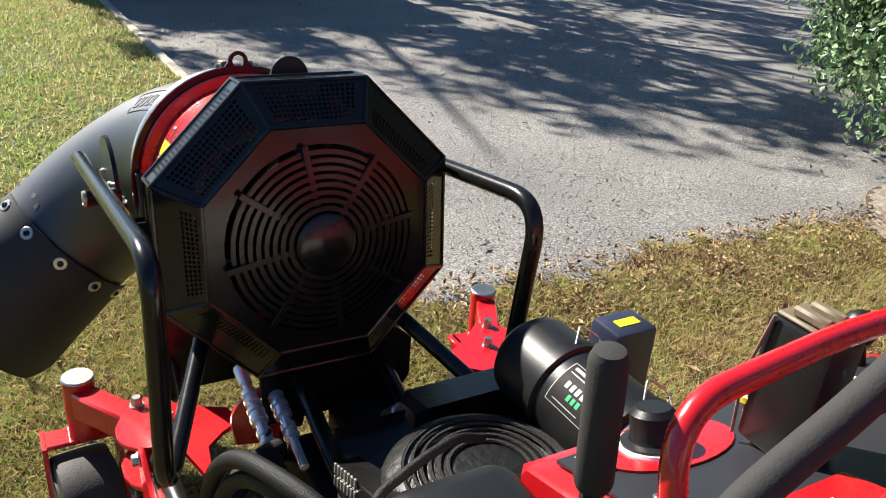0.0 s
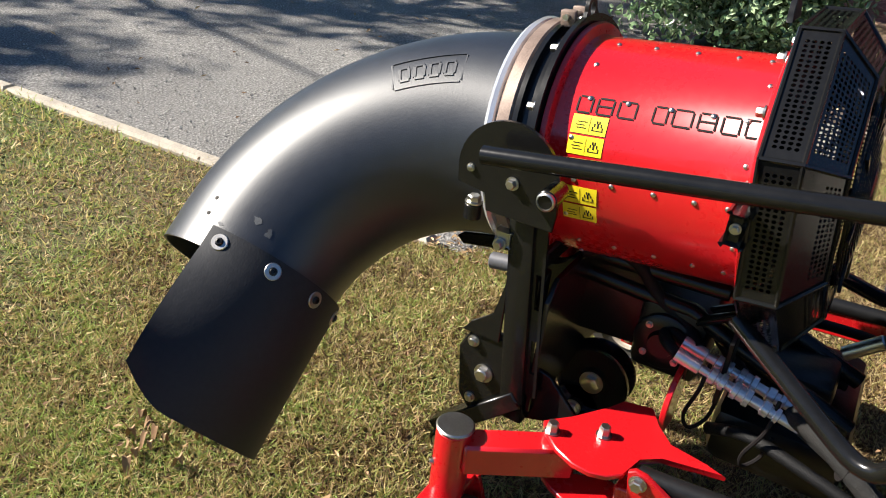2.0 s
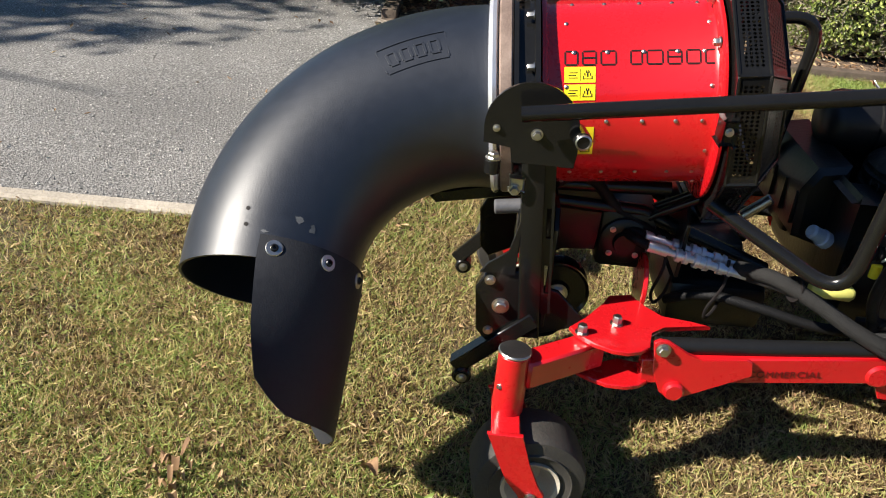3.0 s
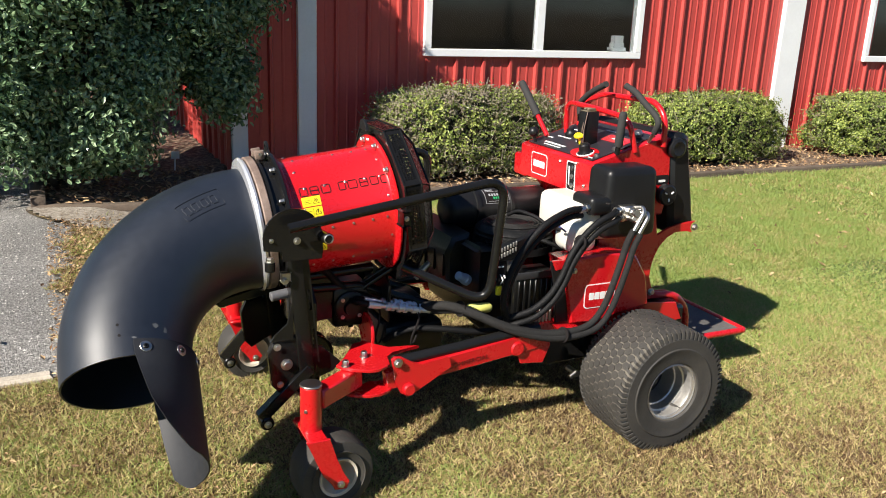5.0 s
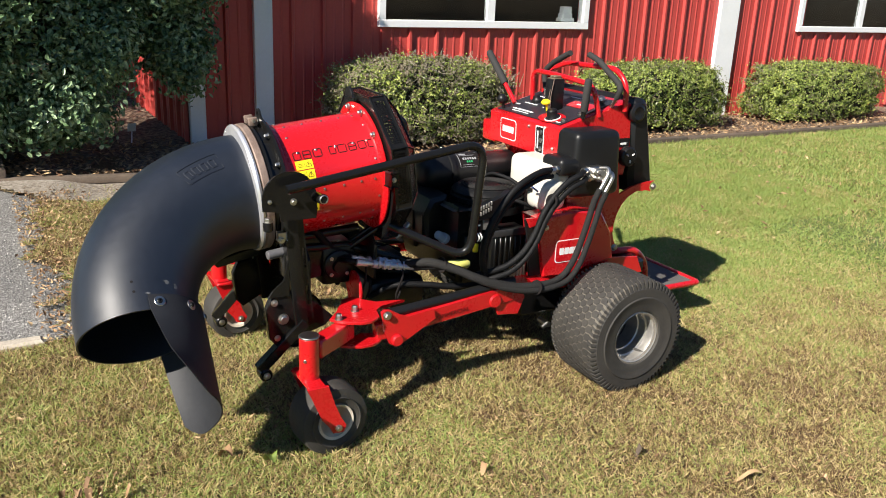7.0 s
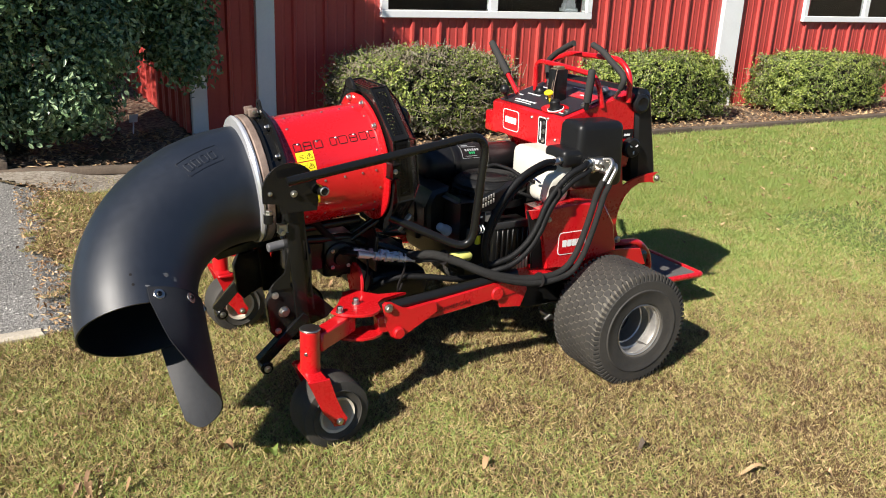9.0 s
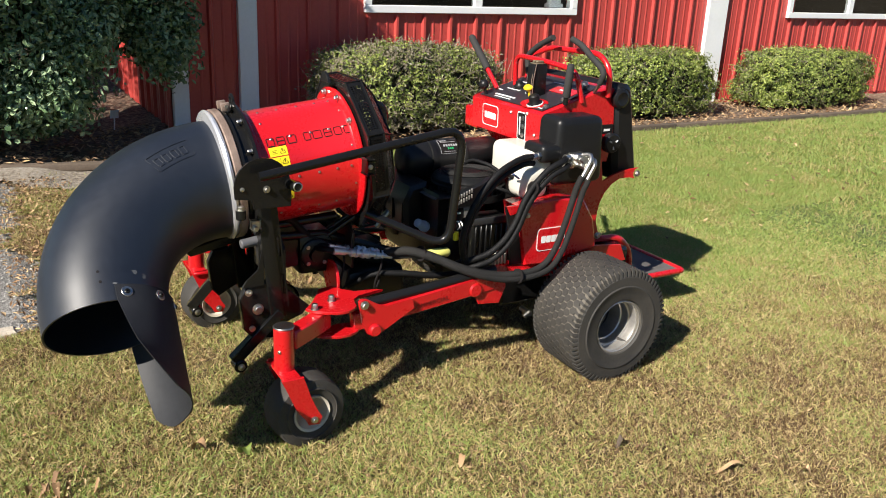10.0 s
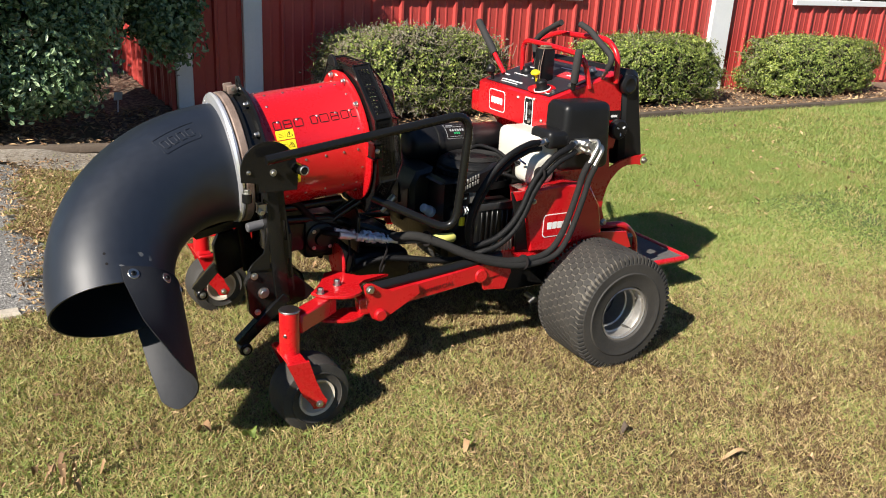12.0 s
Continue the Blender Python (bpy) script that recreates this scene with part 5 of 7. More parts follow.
for sg in (-1, 1):
    cx, cy = (-0.57, 1.0) if sg < 0 else (0.56, 1.02)
    low = -0.018 if sg < 0 else -0.035
    AXW = Vector((1, 0.10, 0)) if sg < 0 else Vector((1, 0.1, 0))
    bm = bmesh.new()
    cyl(bm, (cx, cy, 0.245), (cx, cy, 0.405), 0.036, seg=28, bevel=0.003)
    barrel = part("caster_barrel", bm, RED, mower)
    bm = bmesh.new()
    cyl(bm, (cx, cy, 0.404), (cx, cy, 0.412), 0.0375, seg=28, bevel=0.003)
    part("cap", bm, STEEL, barrel, "galvanised cap")
    wc = Vector((cx + 0.015 * sg, cy - 0.065, 0.108 + low))
    bm = bmesh.new()
    tyre(bm, wc, AXW, 0.134, 0.135, 0.066, 40)
    wh = part("caster_wheel", bm, RUBBER, mower, "small smooth caster tyre")
    bm = bmesh.new()
    lathe(bm, wc - AXW.normalized() * 0.065, AXW, [(0.05, 0), (0.05, 0.03), (0.022, 0.052), (0.002, 0.060), (-0.002, 0.069), (0.132, 0.069), (0.128, 0.060), (0.108, 0.052), (0.08, 0.03), (0.08, 0)], 32)
    part("rim", bm, mat("dusty_cream_rim", (0.42, 0.37, 0.29), 0.55, color2=(0.60, 0.55, 0.46), scale=14), wh, "dusty cream caster rim")
    for s2 in (-1, 1):
        bm = bmesh.new()
        ex = cx + s2 * 0.082
        plate(bm, [(-0.036, 0.0), (0.044, 0.0), (0.028, -0.035), (0.012, -0.075), (-0.012, -0.115 + low), (-0.043, -0.15 + low), (-0.052, -0.175 + low), (-0.092, -0.178 + low), (-0.104, -0.15 + low), (-0.082, -0.12 + low), (-0.06, -0.08), (-0.046, -0.035)], (ex + 0.01 * sg, cy, 0.25), Y, Z, 0.012, 0.002)
        part("fork_leg", bm, RED, mower)
        bm = bmesh.new()
        bolt(bm, (ex + 0.01 * sg + 0.007 * s2, cy - 0.072, 0.095 + low), (s2, 0, 0), 0.01, 0.01)
        part("bolt", bm, STEEL, mower)
    bm = bmesh.new()
    box(bm, (cx - 0.092, cy - 0.03, 0.238), (cx + 0.092, cy + 0.035, 0.25), 0.003)
    part("fork_crown", bm, RED, mower)
    bm = bmesh.new()
    bolt(bm, (cx - 0.034 * 0.7, cy + 0.034 * 0.7, 0.325), (-0.7, 0.7, 0), 0.005, 0.006)
    part("grease_nipple", bm, STEEL, barrel)
    # arm from the caster to the swivel plate
    a, b = Vector((cx, cy - 0.02, 0.355)), Vector((0.45 * sg, 0.80, 0.355))
    d = (b - a).normalized()
    bm = bmesh.new()
    x_, y_, _ = basis(d)
    L_ = (b - a).length
    box(bm, (-0.03, -0.035, 0), (0.03, 0.035, L_), 0.006, Matrix(((x_.x, y_.x, d.x, a.x), (x_.y, y_.y, d.y, a.y), (x_.z, y_.z, d.z, a.z), (0, 0, 0, 1))))
    part("caster_arm", bm, RED, mower)
    for zz, outline in ((0.398, [(0.444, 0.872), (0.472, 0.857), (0.505, 0.82), (0.524, 0.78), (0.527, 0.745), (0.517, 0.715), (0.493, 0.69), (0.435, 0.68), (0.405, 0.645), (0.382, 0.53), (0.368, 0.572), (0.36, 0.643), (0.32, 0.68), (0.27, 0.705), (0.285, 0.762), (0.325, 0.78), (0.40, 0.828)]),
                        (0.30, [(0.47, 0.85), (0.483, 0.842), (0.503, 0.814), (0.52, 0.776), (0.521, 0.732), (0.51, 0.70), (0.49, 0.678), (0.456, 0.668), (0.42, 0.69), (0.41, 0.74)])):
        bm = bmesh.new()
        plate(bm, [(sg * x, y) for x, y in outline], (0, 0, zz), X, Y, 0.012, 0.002)
        part("swivel_plate", bm, RED, mower)
    for q in ((0.466, 0.845), (0.414, 0.759)):
        bm = bmesh.new()
        bolt(bm, (sg * q[0], q[1], 0.404), Z, 0.012, 0.02)
        part("bolt", bm, STEEL, mower)
    bm = bmesh.new()
    plate(bm, [(0.684, 0.415), (0.672, 0.424), (0.65, 0.422), (0.60, 0.392), (0.566, 0.378), (0.47, 0.396), (0.454, 0.388), (0.447, 0.352), (0.595, 0.272), (0.618, 0.262), (0.648, 0.281), (0.672, 0.335)], (sg * 0.49, 0, 0), Y, Z, 0.012, 0.002)
    part("link_plate", bm, RED, mower)
    bm = bmesh.new()
    cyl(bm, (sg * 0.486, 0.617, 0.293), (sg * 0.512, 0.617, 0.293), 0.024, bevel=0.005, seg=20)
    part("pivot_boss", bm, RED, mower)
    bm = bmesh.new()
    bolt(bm, (sg * 0.497, 0.661, 0.401), (sg, 0, 0), 0.013, 0.012)
    part("bolt", bm, STEEL, mower)
    # front frame rail
    bm = bmesh.new()
    a, b = Vector((0.47 * sg, 0.70, 0.33)), Vector((0.444 * sg, 0.06, 0.39))
    x_, y_, d = basis(b - a)
    box(bm, (-0.02, -0.035, 0), (0.02, 0.035, (b - a).length), 0.004, Matrix(((x_.x, y_.x, d.x, a.x), (x_.y, y_.y, d.y, a.y), (x_.z, y_.z, d.z, a.z), (0, 0, 0, 1))))
    part("frame_rail", bm, RED, mower)


for t_n, a_n in ((0.932, 96.8), (0.977, 95.5)):
    c_, d_, n_ = elbow(t_n)
    p_ = noz_pt(t_n, a_n, 0.0)
    bm = bmesh.new()
    lathe(bm, p_, (p_ - c_).normalized(), [(-0.004, 0.0), (0.0008, 0.0), (0.0008, 0.0045), (-0.004, 0.0045)], 14)
    part("drilled_hole", bm, INK, nozzle)
SCUFF = mat("scuffed_plastic", (0.05, 0.052, 0.058), 0.6, color2=(0.13, 0.135, 0.14), scale=60)
for t_n, a_n, dt, da in ((0.925, 65.0, 0.016, 4.0), (0.945, 55.5, 0.020, 3.4), (0.99, 84.0, 0.006, 3.0)):
    bm = bmesh.new()
    rim_ = [bm.verts.new(noz_pt(t_n + dt * math.cos(k) * random.uniform(0.4, 1.1), a_n + da * math.sin(k) * random.uniform(0.4, 1.1), 0.0006)) for k in [0.6 * q for q in range(10)]]
    mid_ = bm.verts.new(noz_pt(t_n, a_n, 0.0006))
    for k in range(10):
        bm.faces.new((rim_[k], rim_[(k + 1) % 10], mid_))
    part("scuff_mark", bm, SCUFF, nozzle, "pale scuff on the black plastic")
# chassis and engine
bm = bmesh.new()
box(bm, (-0.40, -0.72, 0.24), (0.40, -0.02, 0.42), 0.012)
part("chassis", bm, BLACK, mower)
for sg in (-1, 1):
    bm = bmesh.new()
    cyl(bm, (0.30 * sg, -0.392, 0.227), (0.50 * sg, -0.392, 0.227), 0.045, bevel=0.004)
    part("axle", bm, BLACK, mower)
    bm = bmesh.new()
    plate(bm, [(0.02, 0.36), (0.02, 0.44), (-0.12, 0.455), (-0.50, 0.455), (-0.66, 0.44), (-0.70, 0.36), (-0.45, 0.34)], (0.40 * sg, 0, 0), Y, Z, 0.012, 0.002)
    part("side_rail", bm, RED, mower)
    bm = bmesh.new()
    cyl(bm, (0.43 * sg, 0.154, 0.369), (0.475 * sg, 0.154, 0.369), 0.03, bevel=0.006, seg=24)
    part("pivot_boss", bm, RED, mower)
    bm = bmesh.new()
    pipe(bm, [(0.455 * sg, 0.67, 0.385), (0.45 * sg, 0.40, 0.405), (0.44 * sg, 0.05, 0.435)], 0.02, 10, squash=1.0)
    part("lift_bar", bm, PLASTIC, mower, "black lift bar above the red rail")
    bm = bmesh.new()
    plate(bm, [(0.13, 0.30), (0.03, 0.29), (0.0, 0.36), (0.02, 0.42), (0.10, 0.43), (0.17, 0.385)], (0.455 * sg, 0, 0), Y, Z, 0.01, 0.002)
    part("rail_bracket", bm, RED, mower)
# word on the red rail, both sides
DARKRED = mat("dark_red_print", (0.12, 0.005, 0.006), 0.4, var=0.1)
for sg in (-1, 1):
    cu = bpy.data.curves.new("rail_word", "FONT")
    cu.body = "COMMERCIAL"
    cu.size, cu.extrude, cu.space_character = 0.025, 0.0004, 1.1
    cu.align_x, cu.align_y = "CENTER", "CENTER"
    t_ = new("rail_word", cu)
    t_.parent = mower
    a, b = Vector((0.47 * sg, 0.70, 0.33)), Vector((0.44 * sg, -0.05, 0.40))
    d = (b - a).normalized() * (1 if sg < 0 else -1)
    n_ = Vector((sg, 0, 0))
    n_ = (n_ - d * n_.dot(d)).normalized()
    u_ = n_.cross(d)
    o_ = a + (b - a) * 0.44 + n_ * 0.0215 - u_ * 0.008
    t_.matrix_basis = Matrix(((d.x, u_.x, n_.x, o_.x), (d.y, u_.y, n_.y, o_.y), (d.z, u_.z, n_.z, o_.z), (0, 0, 0, 1)))
    cu.materials.append(DARKRED)

bm = bmesh.new()
box(bm, (-0.27, -0.05, 0.36), (0.30, 0.20, 0.60), 0.03, None, 2)
engine = part("engine_block", bm, ENGINE, mower, "black air-cooled twin engine")
bm = bmesh.new()
lathe(bm, (-0.10, -0.012, 0.662), Z, [(0, 0.168), (0.03, 0.168), (0.034, 0.160), (0.044, 0.160), (0.048, 0.166), (0.062, 0.165), (0.066, 0.157), (0.074, 0.156), (0.080, 0.160), (0.090, 0.152), (0.102, 0.132), (0.098, 0.122), (0.104, 0.108), (0.100, 0.098), (0.106, 0.084), (0.102, 0)], 48)
shroud = part("fan_shroud", bm, mat("dull_shroud", (0.0065, 0.0065, 0.0065), 0.45, var=0.4, bump=0.3, bump_scale=60, spec=0.25), engine, "ribbed black fan shroud")
for k in range(16):
    # upright louvres round the shroud's near side
    a = math.pi * (0.55 + 0.055 * k)
    bm = bmesh.new()
    box(bm, (0.157, -0.0035, -0.058), (0.167, 0.0035, -0.018), 0.001, Matrix.Translation((-0.10, -0.012, 0.735)) @ pose(0, 0, 0, 0, 0, math.degrees(a)))
    part("shroud_louvre", bm, ENGINE, shroud)
bm = bmesh.new()
plate(bm, [(0.19, 0.50), (0.29, 0.53), (0.30, 0.66), (0.27, 0.72), (0.19, 0.735)], (0.08, 0, 0), Y, Z, 0.38, 0.015)
fc = part("front_cover", bm, ENGINE, engine, "black cover over the engine's flywheel end")
for k in range(4):
    bm = bmesh.new()
    box(bm, (-0.09 + 0.09 * k, 0.292, 0.56), (-0.078 + 0.09 * k, 0.304, 0.65), 0.002)
    part("cover_rib", bm, ENGINE, fc)
for k in range(7):
    # ring ribs over the shroud's top
    r_ = 0.062 + 0.0135 * k
    bm = bmesh.new()
    pipe(bm, [(-0.10 + r_ * math.cos(radians(a_)), -0.012 + r_ * math.sin(radians(a_)), 0.769 - 0.016 * max(0, (r_ - 0.115) / 0.03)) for a_ in range(0, 361, 10)], 0.0032, 6)
    part("shroud_rib", bm, SLEEVE, shroud)
# sloping slotted air vent in front of the shroud, in two rows
GREYCAST = mat("alloy_and_lit_slots", (0.30, 0.29, 0.27), 0.4, metal=0.6, var=0.25, scale=40)
bm = bmesh.new()
plate(bm, [(0.165, 0.700), (0.07, 0.735), (-0.03, 0.772), (-0.05, 0.73), (0.08, 0.66), (0.165, 0.655)], (-0.25, 0, 0), Y, Z, 0.05, 0.006)
vent = part("air_vent", bm, ENGINE, engine, "black engine cowl with a slotted vent")
# pale grey slots: the sun on the louvres is put into their colour
for k in range(7):
    for j in range(2):
        y_ = 0.150 - 0.0125 * k
        z_ = 0.702 + 0.0048 * k - 0.024 * j
        bm = bmesh.new()
        box(bm, (-0.2785, y_ - 0.0034, z_ - 0.009), (-0.2745, y_ + 0.0034, z_ + 0.009), 0.001)
        part("lit_vent_slot", bm, GREYCAST, vent)
bm = bmesh.new()
pipe(bm, curve3([(-0.10, 0.018, 0.800), (-0.15, 0.004, 0.826), (-0.20, -0.010, 0.828), (-0.25, -0.026, 0.822), (-0.30, -0.042, 0.806), (-0.33, -0.09, 0.785)], 6), 0.0075, 10)
part("vapour_hose", bm, HOSE, engine)
bm = bmesh.new()
box(bm, (-0.006, -0.034, -0.0035), (0.006, 0.034, 0.0035), 0.002, Matrix.Translation((-0.392, -0.047, 0.815)) @ pose(0, 0, 0, 35, 0, 0))
part("blue_tie", bm, mat("blue_plastic", (0.07, 0.12, 0.33), 0.4, var=0.1), engine, "blue plastic hose tie")
for sg in (-1, 1):
    bm = bmesh.new()
    ox = 0.33 if sg > 0 else 0.232
    box(bm, (0.14 * sg, 0.02, 0.42), (ox * sg, 0.22, 0.70), 0.02, None, 2)
    head = part("cylinder_head", bm, ENGINE, engine)
    for k in range(8):
        bm = bmesh.new()
        box(bm, ((ox - 0.02) * sg, 0.03 + 0.024 * k, 0.43), ((ox + 0.014) * sg, 0.037 + 0.024 * k, 0.53), 0.001)
        part("fin", bm, ENGINE, head)
bm = bmesh.new()
box(bm, (-0.40, -0.03, 0.44), (-0.36, 0.05, 0.495), 0.003)
reg = part("regulator", bm, STEEL, engine, "finned silver regulator")
for k in range(5):
    bm = bmesh.new()
    box(bm, (-0.412, -0.025 + 0.016 * k, 0.44), (-0.40, -0.017 + 0.016 * k, 0.495), 0.001)
    part("fin", bm, STEEL, reg)
bm = bmesh.new()
cyl(bm, (-0.268, 0.140, 0.520), (-0.268, 0.140, 0.558), 0.014, bevel=0.003)
part("oil_cap", bm, YELLOW, engine, "yellow oil cap")
bm = bmesh.new()
box(bm, (-0.266, 0.105, 0.600), (-0.228, 0.168, 0.660), 0.005)
part("ignition_plug", bm, INK, engine)
bm = bmesh.new()
box(bm, (-0.263, 0.072, 0.610), (-0.228, 0.103, 0.672), 0.003)
part("plug_bracket", bm, GREYCAST, engine, "bare grey alloy bracket")
for k in range(4):
    bm = bmesh.new()
    pipe(bm, curve3([(-0.258, 0.118 + 0.012 * k, 0.604), (-0.282, 0.116 + 0.014 * k, 0.582), (-0.255, 0.120 + 0.012 * k, 0.553)], 5), 0.003, 6)
    part("wire", bm, WHITE if k < 2 else INK, engine)
# air cleaner canister
bm = bmesh.new()
CA, CD = Vector((0.112, 0.225, 0.785)), Vector((0.0, -1, 0.0))
lathe(bm, CA, CD, [(0, 0), (0, 0.04), (0.012, 0.062), (0.03, 0.078), (0.05, 0.083), (0.13, 0.084), (0.133, 0.091), (0.152, 0.091), (0.155, 0.084), (0.295, 0.084), (0.298, 0.088), (0.312, 0.088), (0.316, 0.079), (0.49, 0.075), (0.52, 0.055), (0.52, 0)], 48)
can = part("air_cleaner", bm, PLASTIC, mower, "black air-cleaner canister with a printed label")
_cx, _cy, _cd = basis(CD)


def can_patch(name, a0, a1, s0, s1, material, lift, parent):
    bm = bmesh.new()
    rows = []
    for i in range(9):
        a = radians(a0 + (a1 - a0) * i / 8)
        e = X * -math.cos(a) + Z * math.sin(a)
        rows.append([bm.verts.new(CA + CD * s_ + e * (0.084 + lift)) for s_ in (s0, s1)])
    for p_, q_ in zip(rows, rows[1:]):
        bm.faces.new((p_[0], p_[1], q_[1], q_[0]))
    return part(name, bm, material, parent)


# white print greyed: the shade on the canister is put into its colour
PALE = mat("shaded_print", (0.36, 0.37, 0.38), 0.5, var=0.2)
lab = can_patch("label", 22, 74, 0.176, 0.292, PALE, 0.0010, can)
can_patch("label_field", 23, 73, 0.178, 0.290, INK, 0.0016, lab)
can_patch("lettering_bar", 66, 70, 0.186, 0.222, PALE, 0.0022, lab)
can_patch("lettering_bar", 61, 62.5, 0.186, 0.262, PALE, 0.0022, lab)
for k in range(6):
    can_patch("lettering_bar", 45, 53, 0.196 + 0.0125 * k, 0.204 + 0.0125 * k, PALE, 0.0022, lab)
for k in range(3):
    can_patch("lettering_bar", 35, 42, 0.214 + 0.011 * k, 0.221 + 0.011 * k, GREEN, 0.0022, lab)
can_patch("lettering_bar", 28, 29, 0.190, 0.250, PALE, 0.0022, lab)
for s_ in (0.14, 0.305):
    bm = bmesh.new()
    pipe(bm, fillet([CA + CD * s_ + Vector((0.0, 0, 0.09)), CA + CD * s_ + Vector((0.02, 0.02, 0.112)), CA + CD * s_ + Vector((0.05, 0.0, 0.09)), CA + CD * s_ + Vector((0.04, -0.02, 0.08))], 0.012), 0.002, 8)
    part("clip", bm, STEEL, can)
bm = bmesh.new()
box(bm, (0.39, 0.27, 0.50), (0.50, 0.36, 0.716), 0.01, None, 2)
cb = part("coil_box", bm, mat("navy_plastic", (0.02, 0.025, 0.05), 0.4), mower, "dark navy box with a yellow sticker")
bm = bmesh.new()
box(bm, (0.42, 0.30, 0.716), (0.475, 0.325, 0.7175))
part("sticker", bm, YELLOW, cb)
bm = bmesh.new()
cyl(bm, (0.10, -0.02, 0.66), (0.16, -0.04, 0.74), 0.012)
part("breather_hose", bm, HOSE, mower)
bm = bmesh.new()
pipe(bm, curve3([(-0.05, 0.12, 0.74), (-0.18, 0.05, 0.76), (-0.28, -0.05, 0.73), (-0.30, -0.12, 0.70)], 6), 0.008, 8)
part("fuel_hose", bm, HOSE, mower)

# control tower
DY, DZ = -0.27, 1.028
SL = Vector((0, -0.958, 0.281))
DN = Vector((0, 0.281, 0.958))


def dash(x, v, h=0.0):
    """A place on the sloping dash: x across, v up the slope from its front edge, h off it."""
    return Vector((x, DY, DZ)) + SL * v + DN * h


bm = bmesh.new()
plate(bm, [(-0.265, 1.022), (-0.28, 1.028), (-0.63, 1.133), (-0.665, 1.12), (-0.685, 0.90), (-0.66, 0.79), (-0.40, 0.79), (-0.36, 0.868), (-0.27, 0.885)], (0.025, 0, 0), Y, Z, 0.56, 0.008)
tower = part("control_tower", bm, RED, mower, "glossy red control tower with decals")
bm = bmesh.new()
box(bm, (0.30, -0.40, 0.858), (0.44, -0.31, 0.962), 0.014, None, 2)
part("lever_housing", bm, RED, mower)
for sg in (-1, 1):
    # side plate with a concave rear edge and an arm that holds the pad
    bm = bmesh.new()
    plate(bm, [(-0.30, 0.82), (-0.30, 0.43), (-0.66, 0.43), (-0.625, 0.45), (-0.60, 0.485), (-0.584, 0.53), (-0.586, 0.575), (-0.597, 0.62), (-0.62, 0.665), (-0.655, 0.70), (-0.70, 0.722), (-0.76, 0.722), (-0.80, 0.712)] + arc(0.026, -80, 100, 8, (-0.806, 0.737)) + [(-0.80, 0.763), (-0.72, 0.757), (-0.66, 0.742), (-0.60, 0.715), (-0.58, 0.82)], (0.30 * sg, 0, 0), Y, Z, 0.012, 0.002)
    sp = part("tower_side_plate", bm, RED, mower)
    bm = bmesh.new()
    bolt(bm, (0.307 * sg, -0.80, 0.737), (sg, 0, 0), 0.012, 0.01)
    part("bolt", bm, STEEL, sp)
    bm = bmesh.new()
    bolt(bm, (0.307 * sg, -0.60, 0.462), (sg, 0, 0), 0.013, 0.01)
    part("bolt", bm, STEEL, sp)
bm = bmesh.new()
box(bm, (-0.29, -0.56, 0.42), (0.29, -0.36, 0.80), 0.01)
part("tower_base", bm, BLACK, mower)
# dash panel in its red border
bm = bmesh.new()
plate(bm, [(-0.225, 0.02), (0.275, 0.02), (0.275, 0.345), (-0.225, 0.345)], dash(0, 0, 0.002), X, SL, 0.004)
panel = part("dash_panel", bm, mat("dash_decal", (0.022, 0.022, 0.026), 0.35, var=0.15), mower, "dark dash panel with switches and printed marks")
bm = bmesh.new()
plate(bm, [(0.062 * math.cos(a_) * 1.3 - 0.115, 0.060 + 0.05 * math.sin(a_)) for a_ in [2 * math.pi * k / 28 for k in range(28)]], dash(0, 0, 0.0055), X, SL, 0.002)
part("red_oval", bm, RED, panel)
bm = bmesh.new()
plate(bm, [(-0.20, 0.20), (-0.03, 0.20), (-0.03, 0.26), (-0.20, 0.26)], dash(0, 0, 0.0055), X, SL, 0.002)
part("red_field", bm, RED, panel)
for x0, x1, v0, v1 in ((0.03, 0.19, 0.052, 0.062), (0.04, 0.17, 0.034, 0.040), (0.10, 0.20, 0.13, 0.137), (-0.02, 0.05, 0.125, 0.13), (0.12, 0.24, 0.22, 0.226), (-0.06, 0.04, 0.285, 0.292), (0.20, 0.25, 0.10, 0.108), (-0.21, -0.18, 0.03, 0.036), (-0.11, -0.08, 0.225, 0.235)):
    bm = bmesh.new()
    plate(bm, [(x0, v0), (x1, v0), (x1, v1), (x0, v1)], dash(0, 0, 0.0062), X, SL, 0.001)
    part("lettering_bar", bm, WHITE, panel)
bm = bmesh.new()
lathe(bm, dash(-0.128, 0.055, 0.006), DN, [(0, 0.034), (0.006, 0.034), (0.008, 0.026), (0.012, 0.024), (0.036, 0.024), (0.042, 0.018), (0.042, 0)], 24)
knob = part("choke_knob", bm, PLASTIC, panel)
bm = bmesh.new()
lathe(bm, dash(-0.128, 0.055, 0.0055), DN, [(0, 0.038), (0.004, 0.037), (0.004, 0.03)], 24)
part("knob_ring", bm, WHITE, knob)
bm = bmesh.new()
lathe(bm, dash(-0.029, 0.103, 0.002), DN, [(0, 0.010), (0.034, 0.010), (0.040, 0.015), (0.046, 0.025), (0.053, 0.026), (0.060, 0.019), (0.062, 0)], 24)
part("stop_knob", bm, YELLOW, panel, "yellow mushroom knob")
bm = bmesh.new()
lathe(bm, dash(0.15, 0.17, 0.004), DN, [(0, 0.03), (0.012, 0.028), (0.02, 0.018), (0.03, 0.016), (0.034, 0)], 20)
part("throttle_knob", bm, PLASTIC, panel)
bm = bmesh.new()
cyl(bm, dash(0.235, 0.03, 0), dash(0.235, 0.03, 0.03), 0.008)
